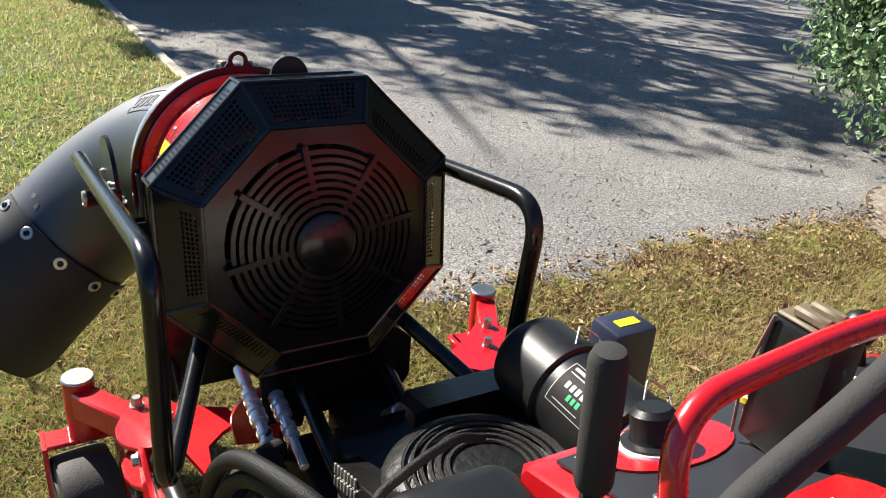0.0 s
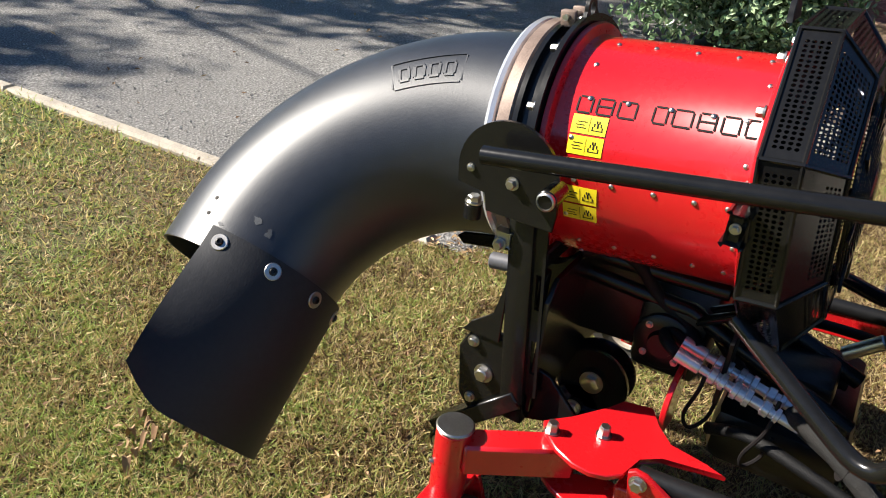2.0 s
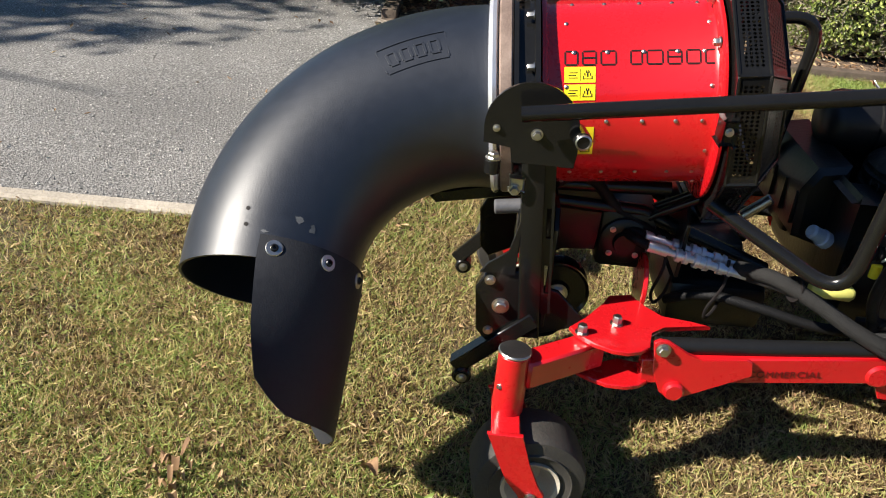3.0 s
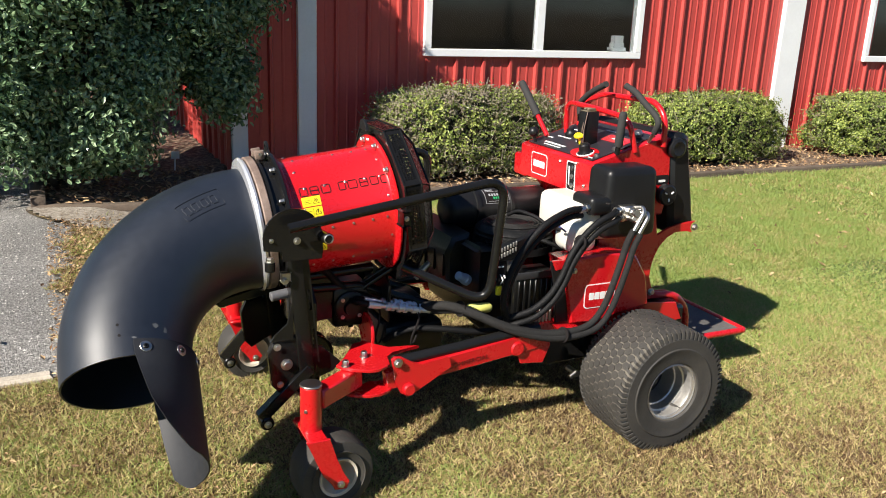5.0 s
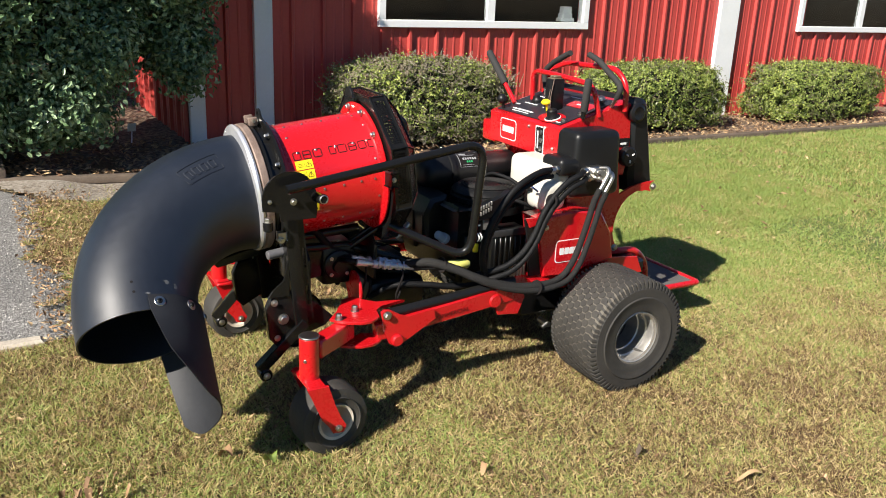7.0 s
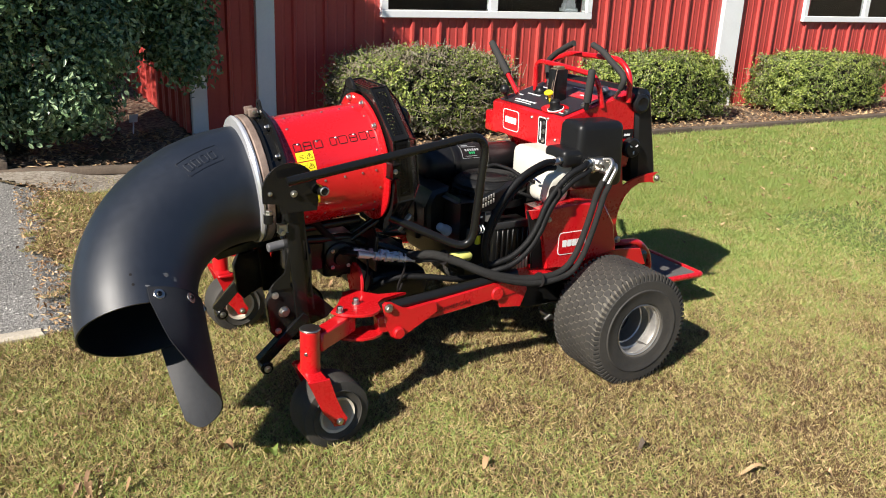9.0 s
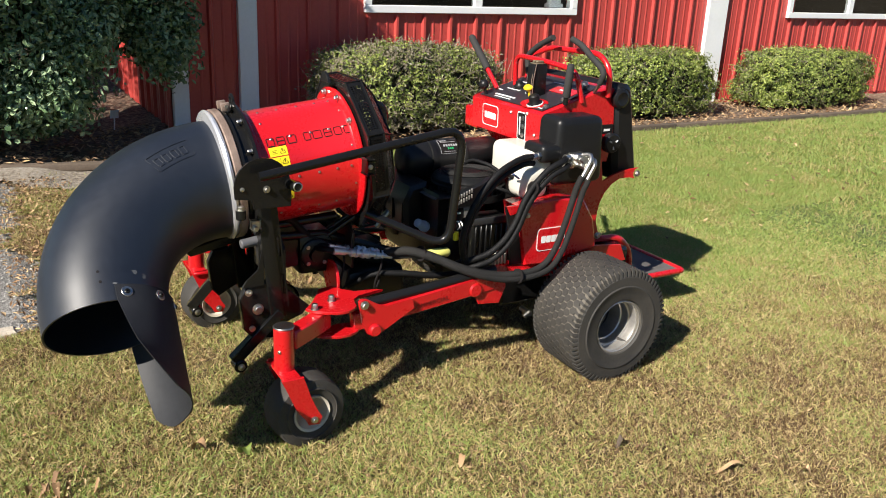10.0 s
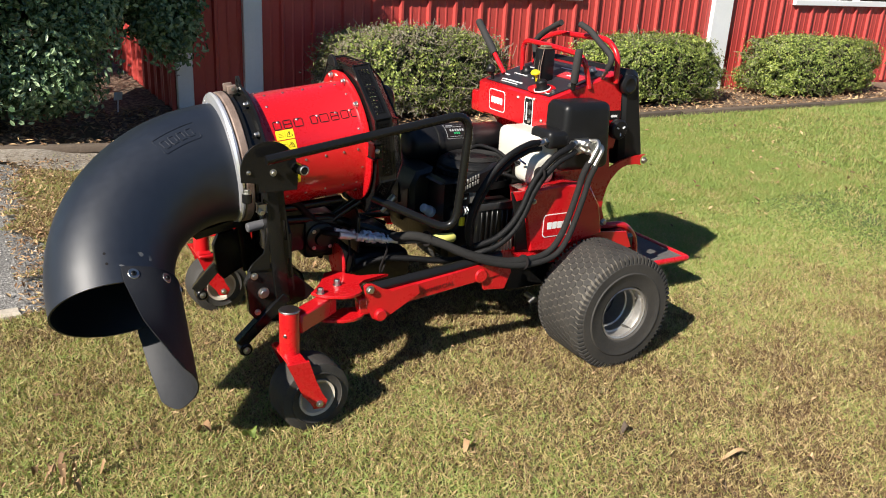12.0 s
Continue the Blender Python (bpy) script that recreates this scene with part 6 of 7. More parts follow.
lathe(bm, dash(0.235, 0.03, 0.052), DN, [(-0.024, 0), (-0.02, 0.013), (-0.01, 0.021), (0, 0.024), (0.01, 0.021), (0.02, 0.013), (0.024, 0)], 20)
part("ball_knob", bm, PLASTIC, panel)
for x_, v_ in ((-0.20, 0.06), (-0.205, 0.15)):
    bm = bmesh.new()
    bolt(bm, dash(x_, v_, 0.004), DN, 0.010, 0.008)
    part("dash_bolt", bm, STEEL, panel)
for x_ in (-0.17, 0.20):
    bm = bmesh.new()
    lathe(bm, dash(x_, 0.30, 0.02), DN, [(-0.018, 0.008), (-0.012, 0.014), (0, 0.02), (0.012, 0.016), (0.02, 0)], 16)
    part("ball_joint", bm, STEEL, panel)
# strapped black box
bm = bmesh.new()
bxm = Matrix.Translation(dash(-0.03, 0.128, 0.004))
box(bm, (-0.025, -0.038, 0.0), (0.025, 0.036, 0.142), 0.006, bxm, 2)
bb = part("meter_box", bm, PLASTIC, mower, "upright black box tied with brown straps")
bm = bmesh.new()
box(bm, (-0.021, -0.032, 0.142), (0.021, 0.030, 0.147), 0.002, bxm)
box(bm, (-0.018, -0.022, 0.147), (-0.006, 0.018, 0.158), 0.003, bxm)
box(bm, (0.006, -0.020, 0.147), (0.018, 0.018, 0.157), 0.003, bxm)
part("khaki_top", bm, mat("khaki_plastic", (0.15, 0.12, 0.075), 0.6, var=0.25, scale=20), bb)
for dx in (-0.027, -0.014):
    bm = bmesh.new()
    pipe(bm, [bxm @ Vector((dx, 0.038, 0.0)), bxm @ Vector((dx - 0.003, 0.040, 0.07)), bxm @ Vector((dx, 0.026, 0.144))], 0.0018, 6)
    part("strap", bm, DUSTY, bb)


def grip(name, base, top, r, shank=0.35):
    base, top = Vector(base), Vector(top)
    d_ = (top - base)
    bm = bmesh.new()
    cyl(bm, base, base + d_ * shank, r * 0.62, seg=14)
    lv = part(name, bm, RED if name == "boom_lever" else BLACK, mower)
    bm = bmesh.new()
    L_ = d_.length * (1 - shank)
    lathe(bm, base + d_ * shank, d_, [(0, 0), (0, r * 0.9), (0.006, r), (L_ - 0.012, r * 0.95), (L_ - 0.003, r * 0.75), (L_, 0)], 18)
    part("foam_grip", bm, GRIP, lv, "dark foam grip")


grip("control_lever", (-0.262, -0.382, 1.065), (-0.276, -0.384, 1.24), 0.0175, 0.18)
grip("boom_lever", (0.235, -0.36, 1.065), (0.495, -0.36, 1.285), 0.018, 0.36)

# grab rails and curved drive handles
bm = bmesh.new()
pipe(bm, fillet([(-0.255, -0.478, 1.07), (-0.250, -0.436, 1.207), (-0.04, -0.425, 1.222), (0.20, -0.43, 1.225), (0.215, -0.45, 1.07)], 0.06, 8), 0.012, 14)
part("front_rail", bm, RED, mower, "bent red front rail")
bm = bmesh.new()
pipe(bm, fillet([(-0.27, -0.61, 1.09), (-0.272, -0.605, 1.21), (-0.20, -0.60, 1.27), (0.16, -0.59, 1.262), (0.25, -0.56, 1.21), (0.26, -0.54, 1.08)], 0.08, 8), 0.0125, 14)
part("rear_rail", bm, RED, mower, "arched red rear rail")
for pts in ([(-0.25, -0.545, 1.11), (-0.295, -0.54, 1.166), (-0.298, -0.54, 1.21), (-0.21, -0.54, 1.262), (-0.145, -0.54, 1.299), (-0.074, -0.54, 1.321)], [(0.21, -0.52, 1.10), (0.215, -0.52, 1.144), (0.228, -0.52, 1.208), (0.177, -0.52, 1.253), (0.10, -0.515, 1.29), (0.027, -0.51, 1.319)]):
    q = curve3(pts, 8)
    bm = bmesh.new()
    pipe(bm, q[:10], 0.008, 10)
    dh = part("drive_handle", bm, STEEL, mower)
    bm = bmesh.new()
    pipe(bm, q[6:], 0.0135, 14)
    part("foam_grip", bm, GRIP, dh, "curved black foam grip")


def flat_label(name, o, u, v, w, h, material, parent, lift, rim=0.0):
    """A thin label with round corners, its middle at o."""
    bm = bmesh.new()
    r = min(w, h) * 0.16
    pts = arc(r, 0, 90, 4, (w / 2 - r, h / 2 - r)) + arc(r, 90, 180, 4, (-w / 2 + r, h / 2 - r)) + arc(r, 180, 270, 4, (-w / 2 + r, -h / 2 + r)) + arc(r, 270, 360, 4, (w / 2 - r, -h / 2 + r))
    n = Vector(u).cross(Vector(v)).normalized()
    plate(bm, pts, Vector(o) + n * lift, u, v, 0.0008)
    return part(name, bm, material, parent)


def badge_label(o, u, v, w, h, parent):
    lab_ = flat_label("badge", o, u, v, w, h, WHITE, parent, 0.0012)
    flat_label("badge_field", o, u, v, w - 0.008, h - 0.008, RED, lab_, 0.0018)
    for k in range(4):
        c_ = Vector(o) + Vector(u) * (k - 1.5) * w * 0.18
        flat_label("badge_bar", c_, u, v, w * 0.16, h * 0.30, WHITE, lab_, 0.0024)
    return lab_


XM = Vector((-1, 0, 0))
FV = Vector((0, 0.0365, 1)).normalized()
badge_label((0.138, -0.2668, 0.957), XM, FV, 0.132, 0.098, tower)
sw = flat_label("switch_plate", (-0.115, -0.2670, 0.952), XM, FV, 0.064, 0.125, WHITE, tower, 0.0014)
flat_label("switch_field", (-0.115, -0.2670, 0.952), XM, FV, 0.054, 0.115, INK, sw, 0.002)
flat_label("switch_bar", (-0.103, -0.2670, 0.952), XM, FV, 0.008, 0.08, WHITE, sw, 0.0026)
for dz in (-0.038, 0.0, 0.036):
    bm = bmesh.new()
    lathe(bm, (-0.127, -0.2650, 0.952 + dz), Y, [(0, 0.011), (0.004, 0.011), (0.006, 0.007), (0.006, 0)], 14)
    part("switch_dot", bm, STEEL, sw)
for x_, z_ in ((-0.215, 0.93), (-0.03, 1.0), (-0.15, 1.012)):
    bm = bmesh.new()
    bolt(bm, (x_, -0.266, z_), Y, 0.006, 0.005)
    part("bolt", bm, STEEL, tower)
flat_label("side_decal", (-0.2555, -0.635, 0.945), Vector((0, -1, 0)), Z, 0.07, 0.04, INK, tower, 0.0012)
flat_label("side_decal", (-0.2555, -0.635, 0.940), Vector((0, -1, 0)), Z, 0.035, 0.010, WHITE, tower, 0.002)

# thigh pad
bm = bmesh.new()
plate(bm, [(-0.655, 1.13), (-0.67, 1.148), (-0.735, 1.14), (-0.76, 1.12), (-0.84, 0.75), (-0.83, 0.71), (-0.72, 0.70), (-0.70, 0.73)], (0.015, 0, 0), Y, Z, 0.56, 0.022)
part("thigh_pad", bm, PLASTIC, mower, "black cushioned thigh pad")
for z_ in (1.08,):
    bm = bmesh.new()
    lathe(bm, (-0.268, -0.685 - 0.05 * (1.08 - z_) / 0.22, z_), (-1, 0, 0), [(-0.03, 0.04), (0, 0.045), (0.012, 0.042), (0.018, 0.03), (0.012, 0.012), (0.012, 0)], 24)
    part("pad_mount", bm, PLASTIC, mower)
bm = bmesh.new()
lathe(bm, (-0.268, -0.645, 0.885), (-1, 0, 0), [(0, 0.045), (0.025, 0.045), (0.032, 0.038), (0.032, 0)], 28)
cap = part("filler_cap", bm, PLASTIC, mower, "round black filler cap")
for k in range(3):
    a = 2 * math.pi * k / 3 + 0.5
    bm = bmesh.new()
    box(bm, (-0.002, -0.007, -0.003), (0.002, 0.007, 0.003), 0.0008, Matrix.Translation((-0.302, -0.645 + 0.02 * math.cos(a), 0.885 + 0.02 * math.sin(a))) @ pose(0, 0, 0, math.degrees(a), 0, 0))
    part("cap_mark", bm, WHITE, cap)

# reservoir with a lower nose
bm = bmesh.new()
box(bm, (-0.412, -0.505, 0.75), (-0.258, -0.240, 1.036), 0.032, None, 4)
for v in bm.verts:
    v.co.y += 0.02 * (v.co.z - 0.75) / 0.295 * (1 if v.co.y < -0.36 else -0.3)
box(bm, (-0.410, -0.30, 0.85), (-0.262, -0.172, 0.928), 0.024, None, 4)
part("hydraulic_reservoir", bm, PLASTIC, mower, "black moulded hydraulic reservoir")
bm = bmesh.new()
box(bm, (-0.447, -0.372, 0.835), (-0.405, -0.30, 0.893), 0.005)
valve = part("valve_block", bm, STEEL, mower, "bright hydraulic valve block")
for o_, d_ in (((-0.43, -0.31, 0.878), (-0.25, 1, 0.02)), ((-0.435, -0.31, 0.848), (-0.25, 1, -0.1)), ((-0.445, -0.335, 0.87), (-1, 0.1, 0.1)), ((-0.445, -0.345, 0.845), (-1, 0.1, 0.0)), ((-0.385, -0.175, 0.885), (-0.2, 1, -0.1))):
    bm = bmesh.new()
    lathe(bm, o_, d_, [(0, 0), (0, 0.016), (0.016, 0.016), (0.018, 0.012), (0.03, 0.012), (0.032, 0.015), (0.05, 0.015), (0.05, 0)], 6)
    part("hose_fitting", bm, STEEL, valve)
for dy in (0, -0.022):
    bm = bmesh.new()
    pipe(bm, fillet([(-0.44, -0.355, 0.885 + dy), (-0.475, -0.37 + dy, 0.893 + dy), (-0.495, -0.36 + dy, 0.875 + dy), (-0.50, -0.315 + dy, 0.805 + dy)], 0.02, 5), 0.0095, 12)
    part("elbow_fitting", bm, STEEL, valve, "bright bent elbow fitting")

# fuel tank
bm = bmesh.new()
box(bm, (-0.375, -0.40, 0.738), (-0.05, -0.150, 0.893), 0.035, None, 4)
tk = part("fuel_tank", bm, TANK, mower, "white translucent plastic fuel tank")
bm = bmesh.new()
box(bm, (-0.405, -0.228, 0.700), (-0.27, -0.090, 0.832), 0.040, None, 4)
part("tank_lobe", bm, TANK, tk)
# side fenders
for sg in (-1, 1):
    bm = bmesh.new()
    out = [(-0.035, 0.70), (-0.25, 0.712), (-0.38, 0.69), (-0.44, 0.60), (-0.47, 0.47), (-0.20, 0.425), (-0.09, 0.435), (-0.06, 0.60)]
    plate(bm, out, (0.395 * sg, 0, 0), Y, Z, 0.12, 0.008)
    fd = part("side_fender", bm, RED, mower, "red fender box with a badge")
    bm = bmesh.new()
    plate(bm, [(0.012, 0.695), (-0.07, 0.70), (-0.10, 0.44), (-0.03, 0.44), (-0.015, 0.6)], (0.43 * sg, 0, 0), Y, Z, 0.012, 0.002)
    part("fender_lip", bm, PLASTIC, fd)
    bm = bmesh.new()
    plate(bm, [(0.02, 0.705), (-0.10, 0.70), (-0.12, 0.685), (0.0, 0.665)], (0.455 * sg, 0, 0), Y, Z, 0.012, 0.002)
    part("fender_lip", bm, RED, fd)
    bm = bmesh.new()
    bolt(bm, (0.456 * sg, -0.085, 0.655), (sg, 0, 0), 0.009, 0.008)
    part("bolt", bm, STEEL, fd)
    badge_label((0.4555 * sg, -0.215, 0.54), Vector((0, sg, 0)), Z, 0.145, 0.10, fd)
    bm = bmesh.new()
    plate(bm, [(0.0, 0.445), (-0.12, 0.425), (-0.12, 0.405), (-0.02, 0.42)], (0.46 * sg, 0, 0), Y, Z, 0.05, 0.002)
    part("fender_lip", bm, RED, fd)

# footplate
bm = bmesh.new()
box(bm, (-0.29, -1.20, 0.185), (0.29, -0.82, 0.20), 0.004)
part("footplate", bm, mat("foot_rubber", (0.10, 0.095, 0.09), 0.85, var=0.3, bump=0.4, bump_scale=90), mower, "grey rubber-topped footplate")
bm = bmesh.new()
pipe(bm, fillet([(-0.29, -0.80, 0.195), (-0.29, -1.205, 0.195), (0.29, -1.205, 0.195), (0.29, -0.80, 0.195)], 0.012, 4), 0.015, 12)
part("footplate_rail", bm, RED, mower)
for sg in (-1, 1):
    bm = bmesh.new()
    pipe(bm, fillet([(0.20 * sg, -0.58, 0.435), (0.28 * sg, -0.62, 0.432), (0.28 * sg, -0.76, 0.425), (0.285 * sg, -0.83, 0.35), (0.29 * sg, -0.84, 0.20)], 0.06, 6), 0.017, 12)
    part("step_bracket", bm, RED, mower)

# couplers and hoses
for x_ in (-0.222, -0.272):
    bm = bmesh.new()
    a, b = Vector((x_, 0.692, 0.547)), Vector((x_ - 0.008, 0.405, 0.484))
    lathe(bm, a, b - a, [(0, 0), (0, 0.015), (0.05, 0.014), (0.052, 0.009), (0.070, 0.009), (0.072, 0.017), (0.084, 0.0175), (0.086, 0.013), (0.092, 0.013), (0.094, 0.0175), (0.104, 0.017), (0.106, 0.010), (0.118, 0.010), (0.120, 0.0185), (0.130, 0.019), (0.132, 0.016), (0.144, 0.016), (0.146, 0.019), (0.156, 0.018), (0.158, 0.011), (0.178, 0.011), (0.180, 0.016), (0.194, 0.016), (0.196, 0.012), (0.204, 0.012), (0.206, 0.016), (0.214, 0.015), (0.216, 0.010), (0.29, 0.0095), (0.29, 0)], 18)
    part("hydraulic_coupler", bm, CHROME, mower, "bright plated quick coupler")
    bm = bmesh.new()
    pipe(bm, curve3([(x_, 0.63 - 0.14 * (x_ < -0.25), 0.53), (x_ - 0.022, 0.635 - 0.14 * (x_ < -0.25), 0.47), (x_ - 0.02, 0.65 - 0.13 * (x_ < -0.25), 0.40), (x_ - 0.01, 0.635 - 0.12 * (x_ < -0.25), 0.365), (x_ + 0.01, 0.61 - 0.12 * (x_ < -0.25), 0.385), (x_ + 0.01, 0.60 - 0.12 * (x_ < -0.25), 0.44)], 6), 0.0042, 6)
    part("tether", bm, INK, mower)
    bm = bmesh.new()
    pipe(bm, curve3([(x_, 0.69, 0.547), (x_ + 0.03, 0.725, 0.550), (x_ + 0.10, 0.735, 0.53), (x_ + 0.15, 0.72, 0.48), (x_ + 0.17, 0.70, 0.40)], 8), 0.012, 10)
    part("hose", bm, HOSE, mower)
LOW = [(-0.262, 0.462, 0.506), (-0.305, 0.432, 0.520), (-0.355, 0.393, 0.531), (-0.41, 0.317, 0.511), (-0.45, 0.234, 0.473), (-0.48, 0.144, 0.444), (-0.50, 0.047, 0.426), (-0.51, -0.058, 0.427), (-0.513, -0.141, 0.449), (-0.505, -0.201, 0.505), (-0.50, -0.242, 0.595), (-0.50, -0.271, 0.69), (-0.50, -0.29, 0.76), (-0.50, -0.315, 0.81)]
LOOP_A = [(-0.392, -0.135, 0.882), (-0.42, -0.06, 0.885), (-0.445, 0.05, 0.850), (-0.455, 0.130, 0.787), (-0.46, 0.185, 0.711), (-0.46, 0.216, 0.634), (-0.455, 0.222, 0.565), (-0.44, 0.20, 0.505), (-0.41, 0.15, 0.475), (-0.36, 0.09, 0.46)]
LOOP_B = [(-0.445, -0.265, 0.876), (-0.475, -0.225, 0.872), (-0.48, -0.159, 0.847), (-0.482, -0.095, 0.795), (-0.482, -0.047, 0.729), (-0.48, -0.012, 0.645), (-0.475, 0.034, 0.572), (-0.465, 0.097, 0.52), (-0.445, 0.16, 0.495), (-0.40, 0.21, 0.47)]


def hose(pts, r, off=(0, 0, 0), fat=0.0, material=HOSE):
    """A hydraulic hose along a smooth line; fat: radius of the sleeved first part."""
    q = curve3([Vector(p_) + Vector(off) for p_ in pts], 8)
    n_ = len(q)
    rr = [r + (fat - r) * max(0, min(1, (0.56 - i_ / n_) / 0.08)) if fat else r for i_ in range(n_)]
    bm = bmesh.new()
    pipe(bm, q, rr, 14)
    part("hydraulic_hose", bm, material, mower, "black sleeved hydraulic hose")


hose(LOW, 0.0135, (0, 0, 0), 0.0185, SLEEVE)
hose(LOW, 0.0125, (-0.012, -0.026, -0.014), 0.0155, SLEEVE)
hose(LOOP_A, 0.0130)
hose(LOOP_A, 0.0122, (0.01, -0.012, -0.028))
hose(LOOP_B, 0.0130)
hose(LOOP_B, 0.0122, (-0.006, -0.010, -0.028))
for p_ in ((-0.375, 0.36, 0.525), (-0.512, -0.02, 0.42), (-0.482, -0.085, 0.775)):
    bm = bmesh.new()
    lathe(bm, Vector(p_) + Vector((0, 0.004, 0)), (0.2, -1, -0.2), [(0, 0.02), (0, 0.031), (0.005, 0.031), (0.005, 0.02)], 18)
    part("cable_tie", bm, INK, mower)

# drain tap low on the engine's side
bm = bmesh.new()
cyl(bm, (-0.34, -0.177, 0.185), (-0.41, -0.177, 0.183), 0.012, seg=12)
cyl(bm, (-0.40, -0.177, 0.19), (-0.40, -0.15, 0.172), 0.010, seg=12)
part("drain_tap", bm, STEEL, mower, "small steel drain tap")

# flat engine side cover with a ridge, and the plug's printed marks
bm = bmesh.new()
box(bm, (-0.372, -0.062, 0.459), (-0.255, 0.060, 0.632), 0.010, None, 2)
box(bm, (-0.372, 0.060, 0.459), (-0.345, 0.127, 0.632), 0.008, None, 2)
sc = part("side_cover", bm, ENGINE, engine)
bm = bmesh.new()
box(bm, (-0.381, -0.068, 0.612), (-0.369, 0.131, 0.640), 0.004, None, 2)
part("cover_band", bm, mat("grey_band", (0.022, 0.022, 0.023), 0.4, var=0.2), sc)
for k in range(7):
    bm = bmesh.new()
    box(bm, (-0.380, -0.045 + 0.025 * k, 0.475), (-0.370, -0.037 + 0.025 * k, 0.606), 0.002)
    part("cover_rib", bm, ENGINE, sc)
for k in range(3):
    bm = bmesh.new()
    box(bm, (-0.2674, 0.120 + 0.015 * k, 0.632), (-0.2662, 0.130 + 0.015 * k, 0.639))
    part("plug_mark", bm, WHITE, engine)

# pale yellow filler hose end, oil filter and the dark pump body between the frame rails
bm = bmesh.new()
lathe(bm, (-0.292, 0.292, 0.486), (0, -1, -0.05), [(0, 0), (0.003, 0.014), (0.012, 0.020), (0.10, 0.020), (0.11, 0.012), (0.112, 0)], 20)
part("filler_tube", bm, mat("pale_yellow_plastic", (0.72, 0.70, 0.18), 0.35, var=0.1), mower, "pale yellow plastic filler tube")
bm = bmesh.new()
lathe(bm, (-0.19, 0.285, 0.592), (0.25, -0.75, -0.45), [(0, 0), (0, 0.013), (0.005, 0.018), (0.04, 0.019), (0.044, 0.023), (0.065, 0.023), (0.065, 0)], 24)
part("oil_filter", bm, mat("pale_blue_enamel", (0.36, 0.42, 0.52), 0.3, var=0.1), engine, "pale blue oil filter")
bm = bmesh.new()
box(bm, (-0.21, 0.34, 0.29), (0.22, 0.60, 0.42), 0.03, None, 2)
box(bm, (-0.12, 0.40, 0.42), (0.06, 0.58, 0.50), 0.02, None, 2)
part("pump_body", bm, ENGINE, mower)
for sg in (-1, 1):
    bm = bmesh.new()
    pipe(bm, curve3([(0.20 * sg, 0.60, 0.36), (0.26 * sg, 0.52, 0.42), (0.30 * sg, 0.40, 0.42), (0.33 * sg, 0.25, 0.40), (0.34 * sg, 0.05, 0.40)], 7), 0.013, 10)
    part("low_hose", bm, HOSE, mower)
bm = bmesh.new()
plate(bm, [(-0.29, 0.36), (-0.20, 0.34)] + arc(0.075, 0, 180, 12, (-0.225, 0.42)), (0, 0.68, 0), X, Z, 0.012, 0.002)
part("hitch_plate", bm, RED, mower)

# ---- grass, gravel and fallen leaves ----
rng = np.random.default_rng(7)


def blades(name, x0, x1, y0, y1, n, length, width, label, keep, material):
    """Short bent grass blades as slim two-piece strips, one mesh."""
    P = np.stack([rng.uniform(x0, x1, n), rng.uniform(y0, y1, n)], 1)
    m = keep(P[:, 0], P[:, 1])
    P = P[m]
    n = len(P)
    a = rng.uniform(0, 2 * np.pi, n)
    L = length * rng.uniform(0.5, 1.35, n)
    lean = rng.uniform(0.30, 1.40, n)
    w = width * rng.uniform(0.6, 1.3, n)
    curl = rng.uniform(-0.6, 0.6, n)
    V = np.zeros((n, 3, 3))
    z0 = -0.008 + dip(P[:, 0], P[:, 1])
    reach, up = L * np.sin(lean), L * np.cos(lean) * 0.9 + 0.006
    for k, side in ((0, -1), (1, 1)):
        V[:, k, 0] = P[:, 0] - np.sin(a + curl) * side * w / 2
        V[:, k, 1] = P[:, 1] + np.cos(a + curl) * side * w / 2
        V[:, k, 2] = z0 + rng.uniform(0, 0.012, n)
    V[:, 2, 0] = P[:, 0] + np.cos(a) * reach
    V[:, 2, 1] = P[:, 1] + np.sin(a) * reach
    V[:, 2, 2] = z0 + up
    idx = np.arange(n * 3).reshape(-1, 3)
    me = bpy.data.meshes.new(name)
    me.vertices.add(n * 3)
    me.vertices.foreach_set("co", V.reshape(-1))
    me.loops.add(idx.size)
    me.loops.foreach_set("vertex_index", idx.reshape(-1).astype(np.int32))
    me.polygons.add(len(idx))
    me.polygons.foreach_set("loop_start", np.arange(0, idx.size, 3, dtype=np.int32))
    me.update(calc_edges=True)
    me.materials.append(material)
    return tagged(new(name, me), label, "grass", "", "stuff")


def lawn_mask(x, y):
    kx = 0.70 - 0.022 * (y - 1.8)
    edge = 1.64 + 0.05 * np.sin(x * 3.1 + 1.2) + 0.05 * np.sin(x * 7.1) + 0.25 * np.minimum(0.9, np.maximum(0, x - 3.05))
    edge = edge + 0.07 * np.sin(x * 23) * np.sin(y * 19) + 0.05 * np.sin(x * 41 + y * 13)
    bed = x > 3.56 + 0.35 * np.maximum(0, y + 0.4) / 2
    return ~((x > kx - 0.01 + 0.035 * np.sin(y * 7.3) * np.sin(y * 2.1 + 1)) & (y > edge)) & ~bed


def near_zone(x, y):
    return (x > -2.1) & (x < 0.8) & (y > -3.2) & (y < 2.4)


def fade(v, a, b):
    """Thins the blades out from b to a, so that one stretch of lawn runs into the next."""
    return rng.random(v.shape) < np.clip((v - a) / (b - a), 0, 1)


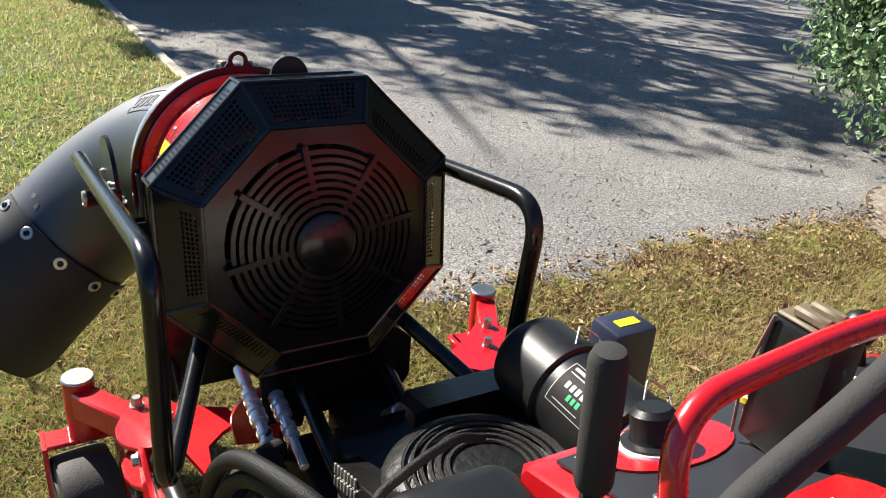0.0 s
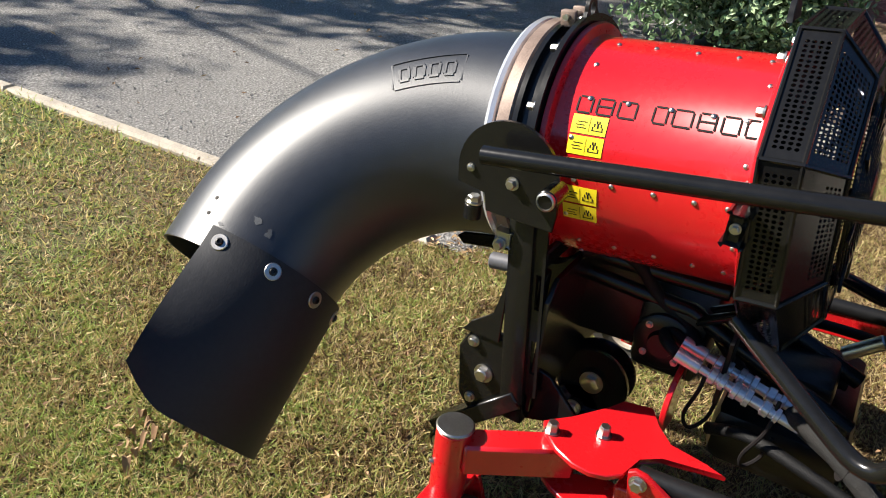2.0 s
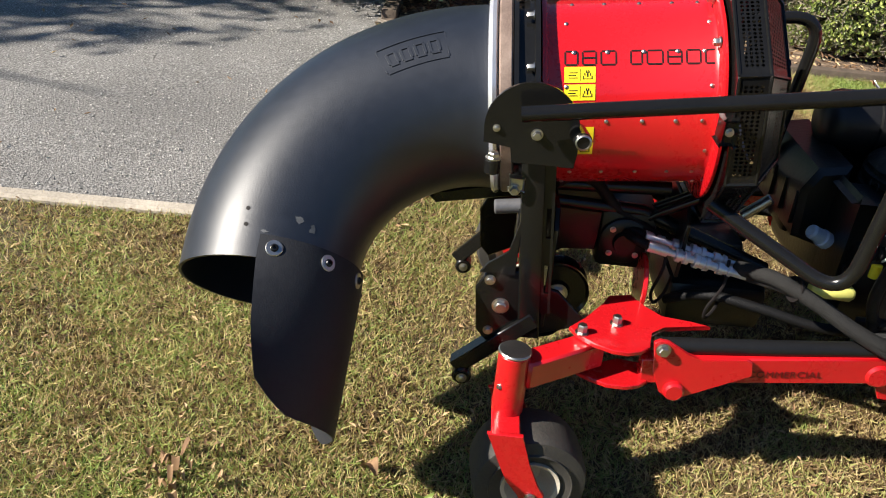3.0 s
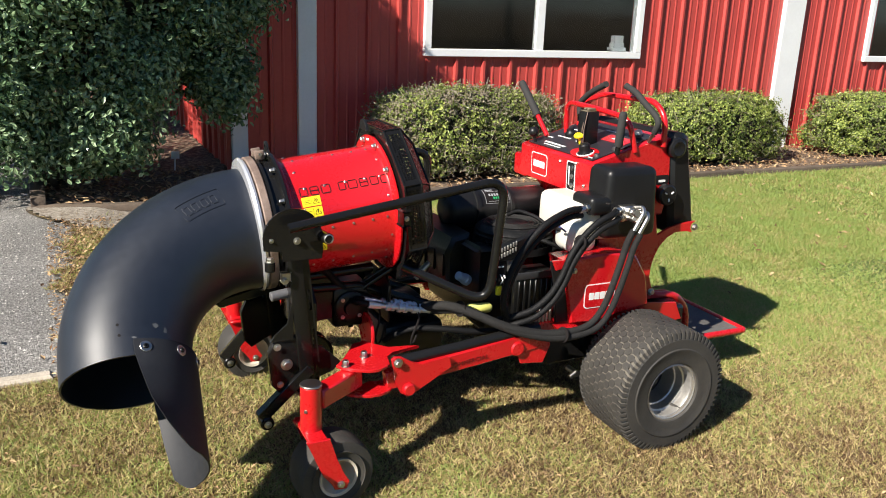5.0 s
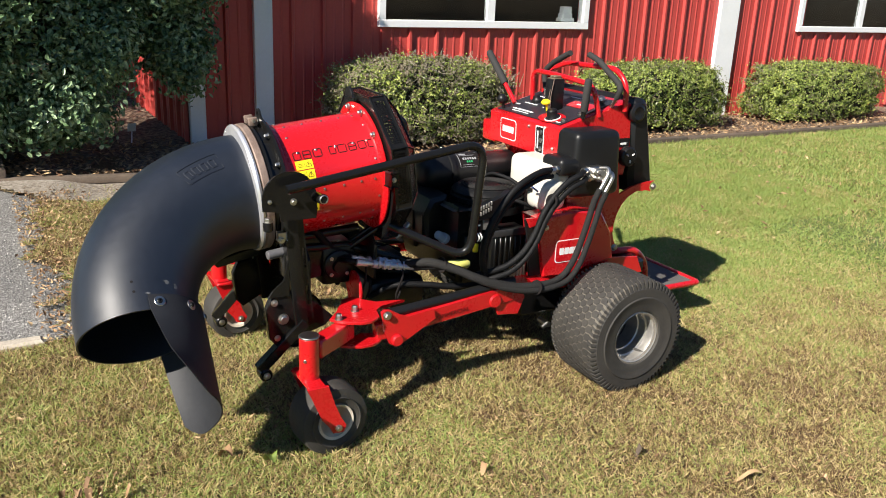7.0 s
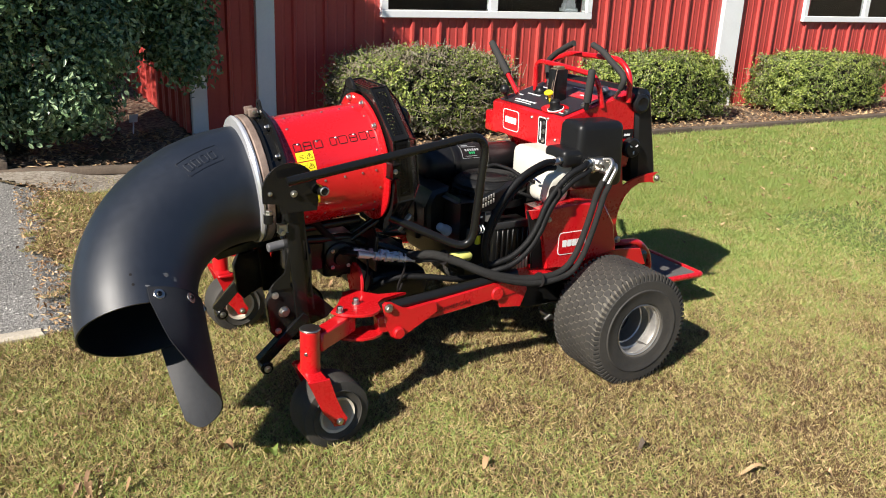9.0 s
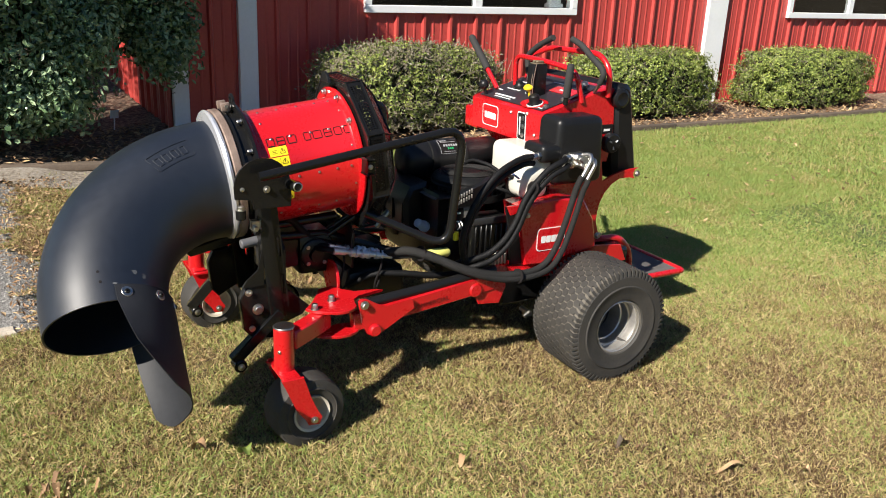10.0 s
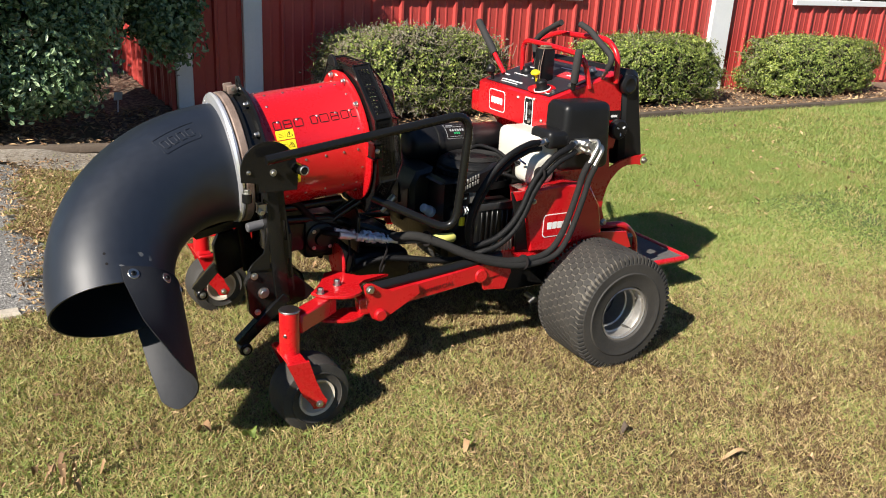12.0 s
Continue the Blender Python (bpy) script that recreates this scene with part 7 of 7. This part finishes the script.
blades("grass_near", -2.4, 0.8, -3.2, 2.7, 660000, 0.034, 0.0033, "dry straw and green mown grass near the machine", lambda x, y: lawn_mask(x, y) & (y > -1.6 - 1.6 * rng.random(x.shape)) & fade(x, -2.4, -1.8) & fade(-y, -2.7, -2.1), GRASS)
blades("grass_beside", 0.8, 3.7, -4.5, 2.0, 400000, 0.042, 0.0040, "greener mown grass towards the planting bed", lambda x, y: lawn_mask(x, y) & ~((x > 3.20 + 0.10 * np.sin(x * 9 + y * 4) + 0.08 * np.sin(y * 11 - x * 5)) & (y > 0.45) & (rng.random(x.shape) > 0.04)), GRASSFAR)
blades("grass_around", -4.0, 0.8, -4.0, 4.2, 245000, 0.038, 0.0045, "mixed mown grass round the machine", lambda x, y: lawn_mask(x, y) & (~near_zone(x, y) | (y < -1.6)) & fade(x, -4.0, -3.0) & fade(-y, -4.2, -3.2) & fade(y, -4.0, -3.2), GRASSFAR)
blades("grass_wide", -8.5, -3.0, -9.0, 9.0, 130000, 0.055, 0.009, "open mown lawn away from the drive", lambda x, y: lawn_mask(x, y) & fade(-x, 3.0, 4.0), GRASSFAR)
blades("grass_far", -3.6, 0.8, 3.1, 11.0, 125000, 0.05, 0.010, "sunlit mown grass beside the kerb", lambda x, y: lawn_mask(x, y) & fade(y, 3.1, 4.2), GRASSFAR)
blades("grass_behind", -3.6, 3.7, -10.5, -3.2, 330000, 0.05, 0.0075, "green mown grass behind the machine", lambda x, y: lawn_mask(x, y) & ((y < -4.5) | (x < 0.8)) & ((x > 0.8) | fade(-y, 3.2, 4.2)), GRASSFAR)


def scatter(name, n, size, x0, x1, y0, y1, material, label, category, keep, curl=0.35, z=0.012):
    vs, fs = [], []
    while len(fs) < n * 4:
        x, y = random.uniform(x0, x1), random.uniform(y0, y1)
        if not keep(x, y):
            continue
        c, q = Vector((x, y, z + float(dip(x, y)) + random.uniform(0, 0.012))), Euler((random.gauss(0, 0.4), random.gauss(0, 0.4), random.uniform(0, 6.28))).to_matrix()
        L, w = size * random.uniform(0.5, 1.3), size * random.uniform(0.25, 0.5)
        b = len(vs)
        vs += [c + q @ Vector(v) for v in ((-L / 2, 0, 0), (-L * 0.1, -w / 2, w * curl), (L / 2, 0, L * curl * 0.3), (-L * 0.05, w / 2, w * curl), (0, 0, 0))]
        fs += [(b, b + 1, b + 4), (b + 1, b + 2, b + 4), (b + 2, b + 3, b + 4), (b + 3, b, b + 4)]
    return strip(name, vs, fs, material, label, category, "stuff")


_ok = lambda x, y: bool(lawn_mask(np.float64(x), np.float64(y)))
scatter("fallen_leaves", 2300, 0.024, -2.6, 1.6, -1.6, 3.4, DRY, "small brown dry leaves in the grass", "leaves", _ok)
scatter("fallen_leaves_far", 260, 0.06, 0.5, 3.6, -8.0, 1.9, DRY, "brown dry leaves on the lawn", "leaves", _ok)
scatter("edge_litter", 1500, 0.034, 0.6, 3.5, 1.25, 1.78, DRY, "brown leaf litter along the edge of the drive", "leaves", lambda x, y: random.random() < 0.25 + 0.75 * smooth_step((y - 1.2) / 0.4))
scatter("bed_litter", 4200, 0.06, 3.5, 5.4, -9.5, 2.2, DRY, "dry leaf litter on the mulch bed", "leaves", lambda x, y: in_bed(x, y) and (x < 4.9 or y > 0.25), z=0.03)
scatter("drive_litter", 130, 0.05, 0.8, 6.0, 1.8, 8.0, DRY, "dead leaves blown onto the driveway", "leaves", on_drive, z=-0.008)


def pebbles(n):
    vs, fs = [], []
    while len(fs) < n * 8:
        x, y = random.uniform(0.7, 5.0), 1.6 + 5.4 * random.random() ** 1.4
        if not on_drive(x, y):
            continue
        r = random.uniform(0.003, 0.008)
        b = len(vs)
        c = Vector((x, y, -0.019 + r * 0.3))
        vs += [c + Vector(v) * r * random.uniform(0.7, 1.2) for v in ((1, 0, 0), (0, 1, 0), (-1, 0, 0), (0, -1, 0), (0, 0, 0.8), (0, 0, -0.8))]
        fs += [(b, b + 1, b + 4), (b + 1, b + 2, b + 4), (b + 2, b + 3, b + 4), (b + 3, b, b + 4), (b + 1, b, b + 5), (b + 2, b + 1, b + 5), (b + 3, b + 2, b + 5), (b, b + 3, b + 5)]
    return strip("gravel", vs, fs, STONE, "loose grey gravel on the worn asphalt", "gravel", "stuff")


pebbles(6500)


def big_leaf(x, y, L, w, turn, material, label):
    """One large curled dry leaf."""
    bm = bmesh.new()
    rows = []
    for i in range(9):
        u = i / 8
        hw = w * math.sin(math.pi * min(1, u * 0.95 + 0.04)) ** 0.8
        rows.append([bm.verts.new((L * (u - 0.5), s_ * hw, 0.012 + 0.02 * math.sin(u * 5) + abs(s_) * hw * 0.6)) for s_ in (-1, -0.5, 0, 0.5, 1)])
    for p_, q_ in zip(rows, rows[1:]):
        for k in range(4):
            bm.faces.new((p_[k], q_[k], q_[k + 1], p_[k + 1]))
    ob = part("fallen_leaf", bm, material)
    ob.matrix_basis = pose(x, y, 0.012 + float(dip(x, y)), 0, 0, turn)
    return tagged(ob, label, "leaf", "large fallen leaves")


big_leaf(-1.49, -0.255, 0.13, 0.010, 70, DRY, "long pale curled dry leaf on the grass")
big_leaf(-1.62, -0.47, 0.05, 0.014, 20, DRY, "orange-brown fallen leaf on the grass")
big_leaf(-1.016, 0.527, 0.03, 0.012, 120, DRY, "small orange fallen leaf on the grass")
big_leaf(-0.555, 1.312, 0.07, 0.02, 40, DRY, "crumpled tan leaf beside the caster")
big_leaf(-0.63, 1.17, 0.06, 0.025, 10, HEDGE, "fresh green fallen leaf")
big_leaf(-1.2, -0.02, 0.032, 0.013, 80, BARK, "dark brown fallen leaf on the grass")


# a little heap of crumpled leaves
for k in range(14):
    big_leaf(-0.665 + random.gauss(0, 0.05), 1.73 + random.gauss(0, 0.05), random.uniform(0.022, 0.042), random.uniform(0.006, 0.013), random.uniform(0, 360), DRY, "crumpled brown leaf in a small heap on the grass")
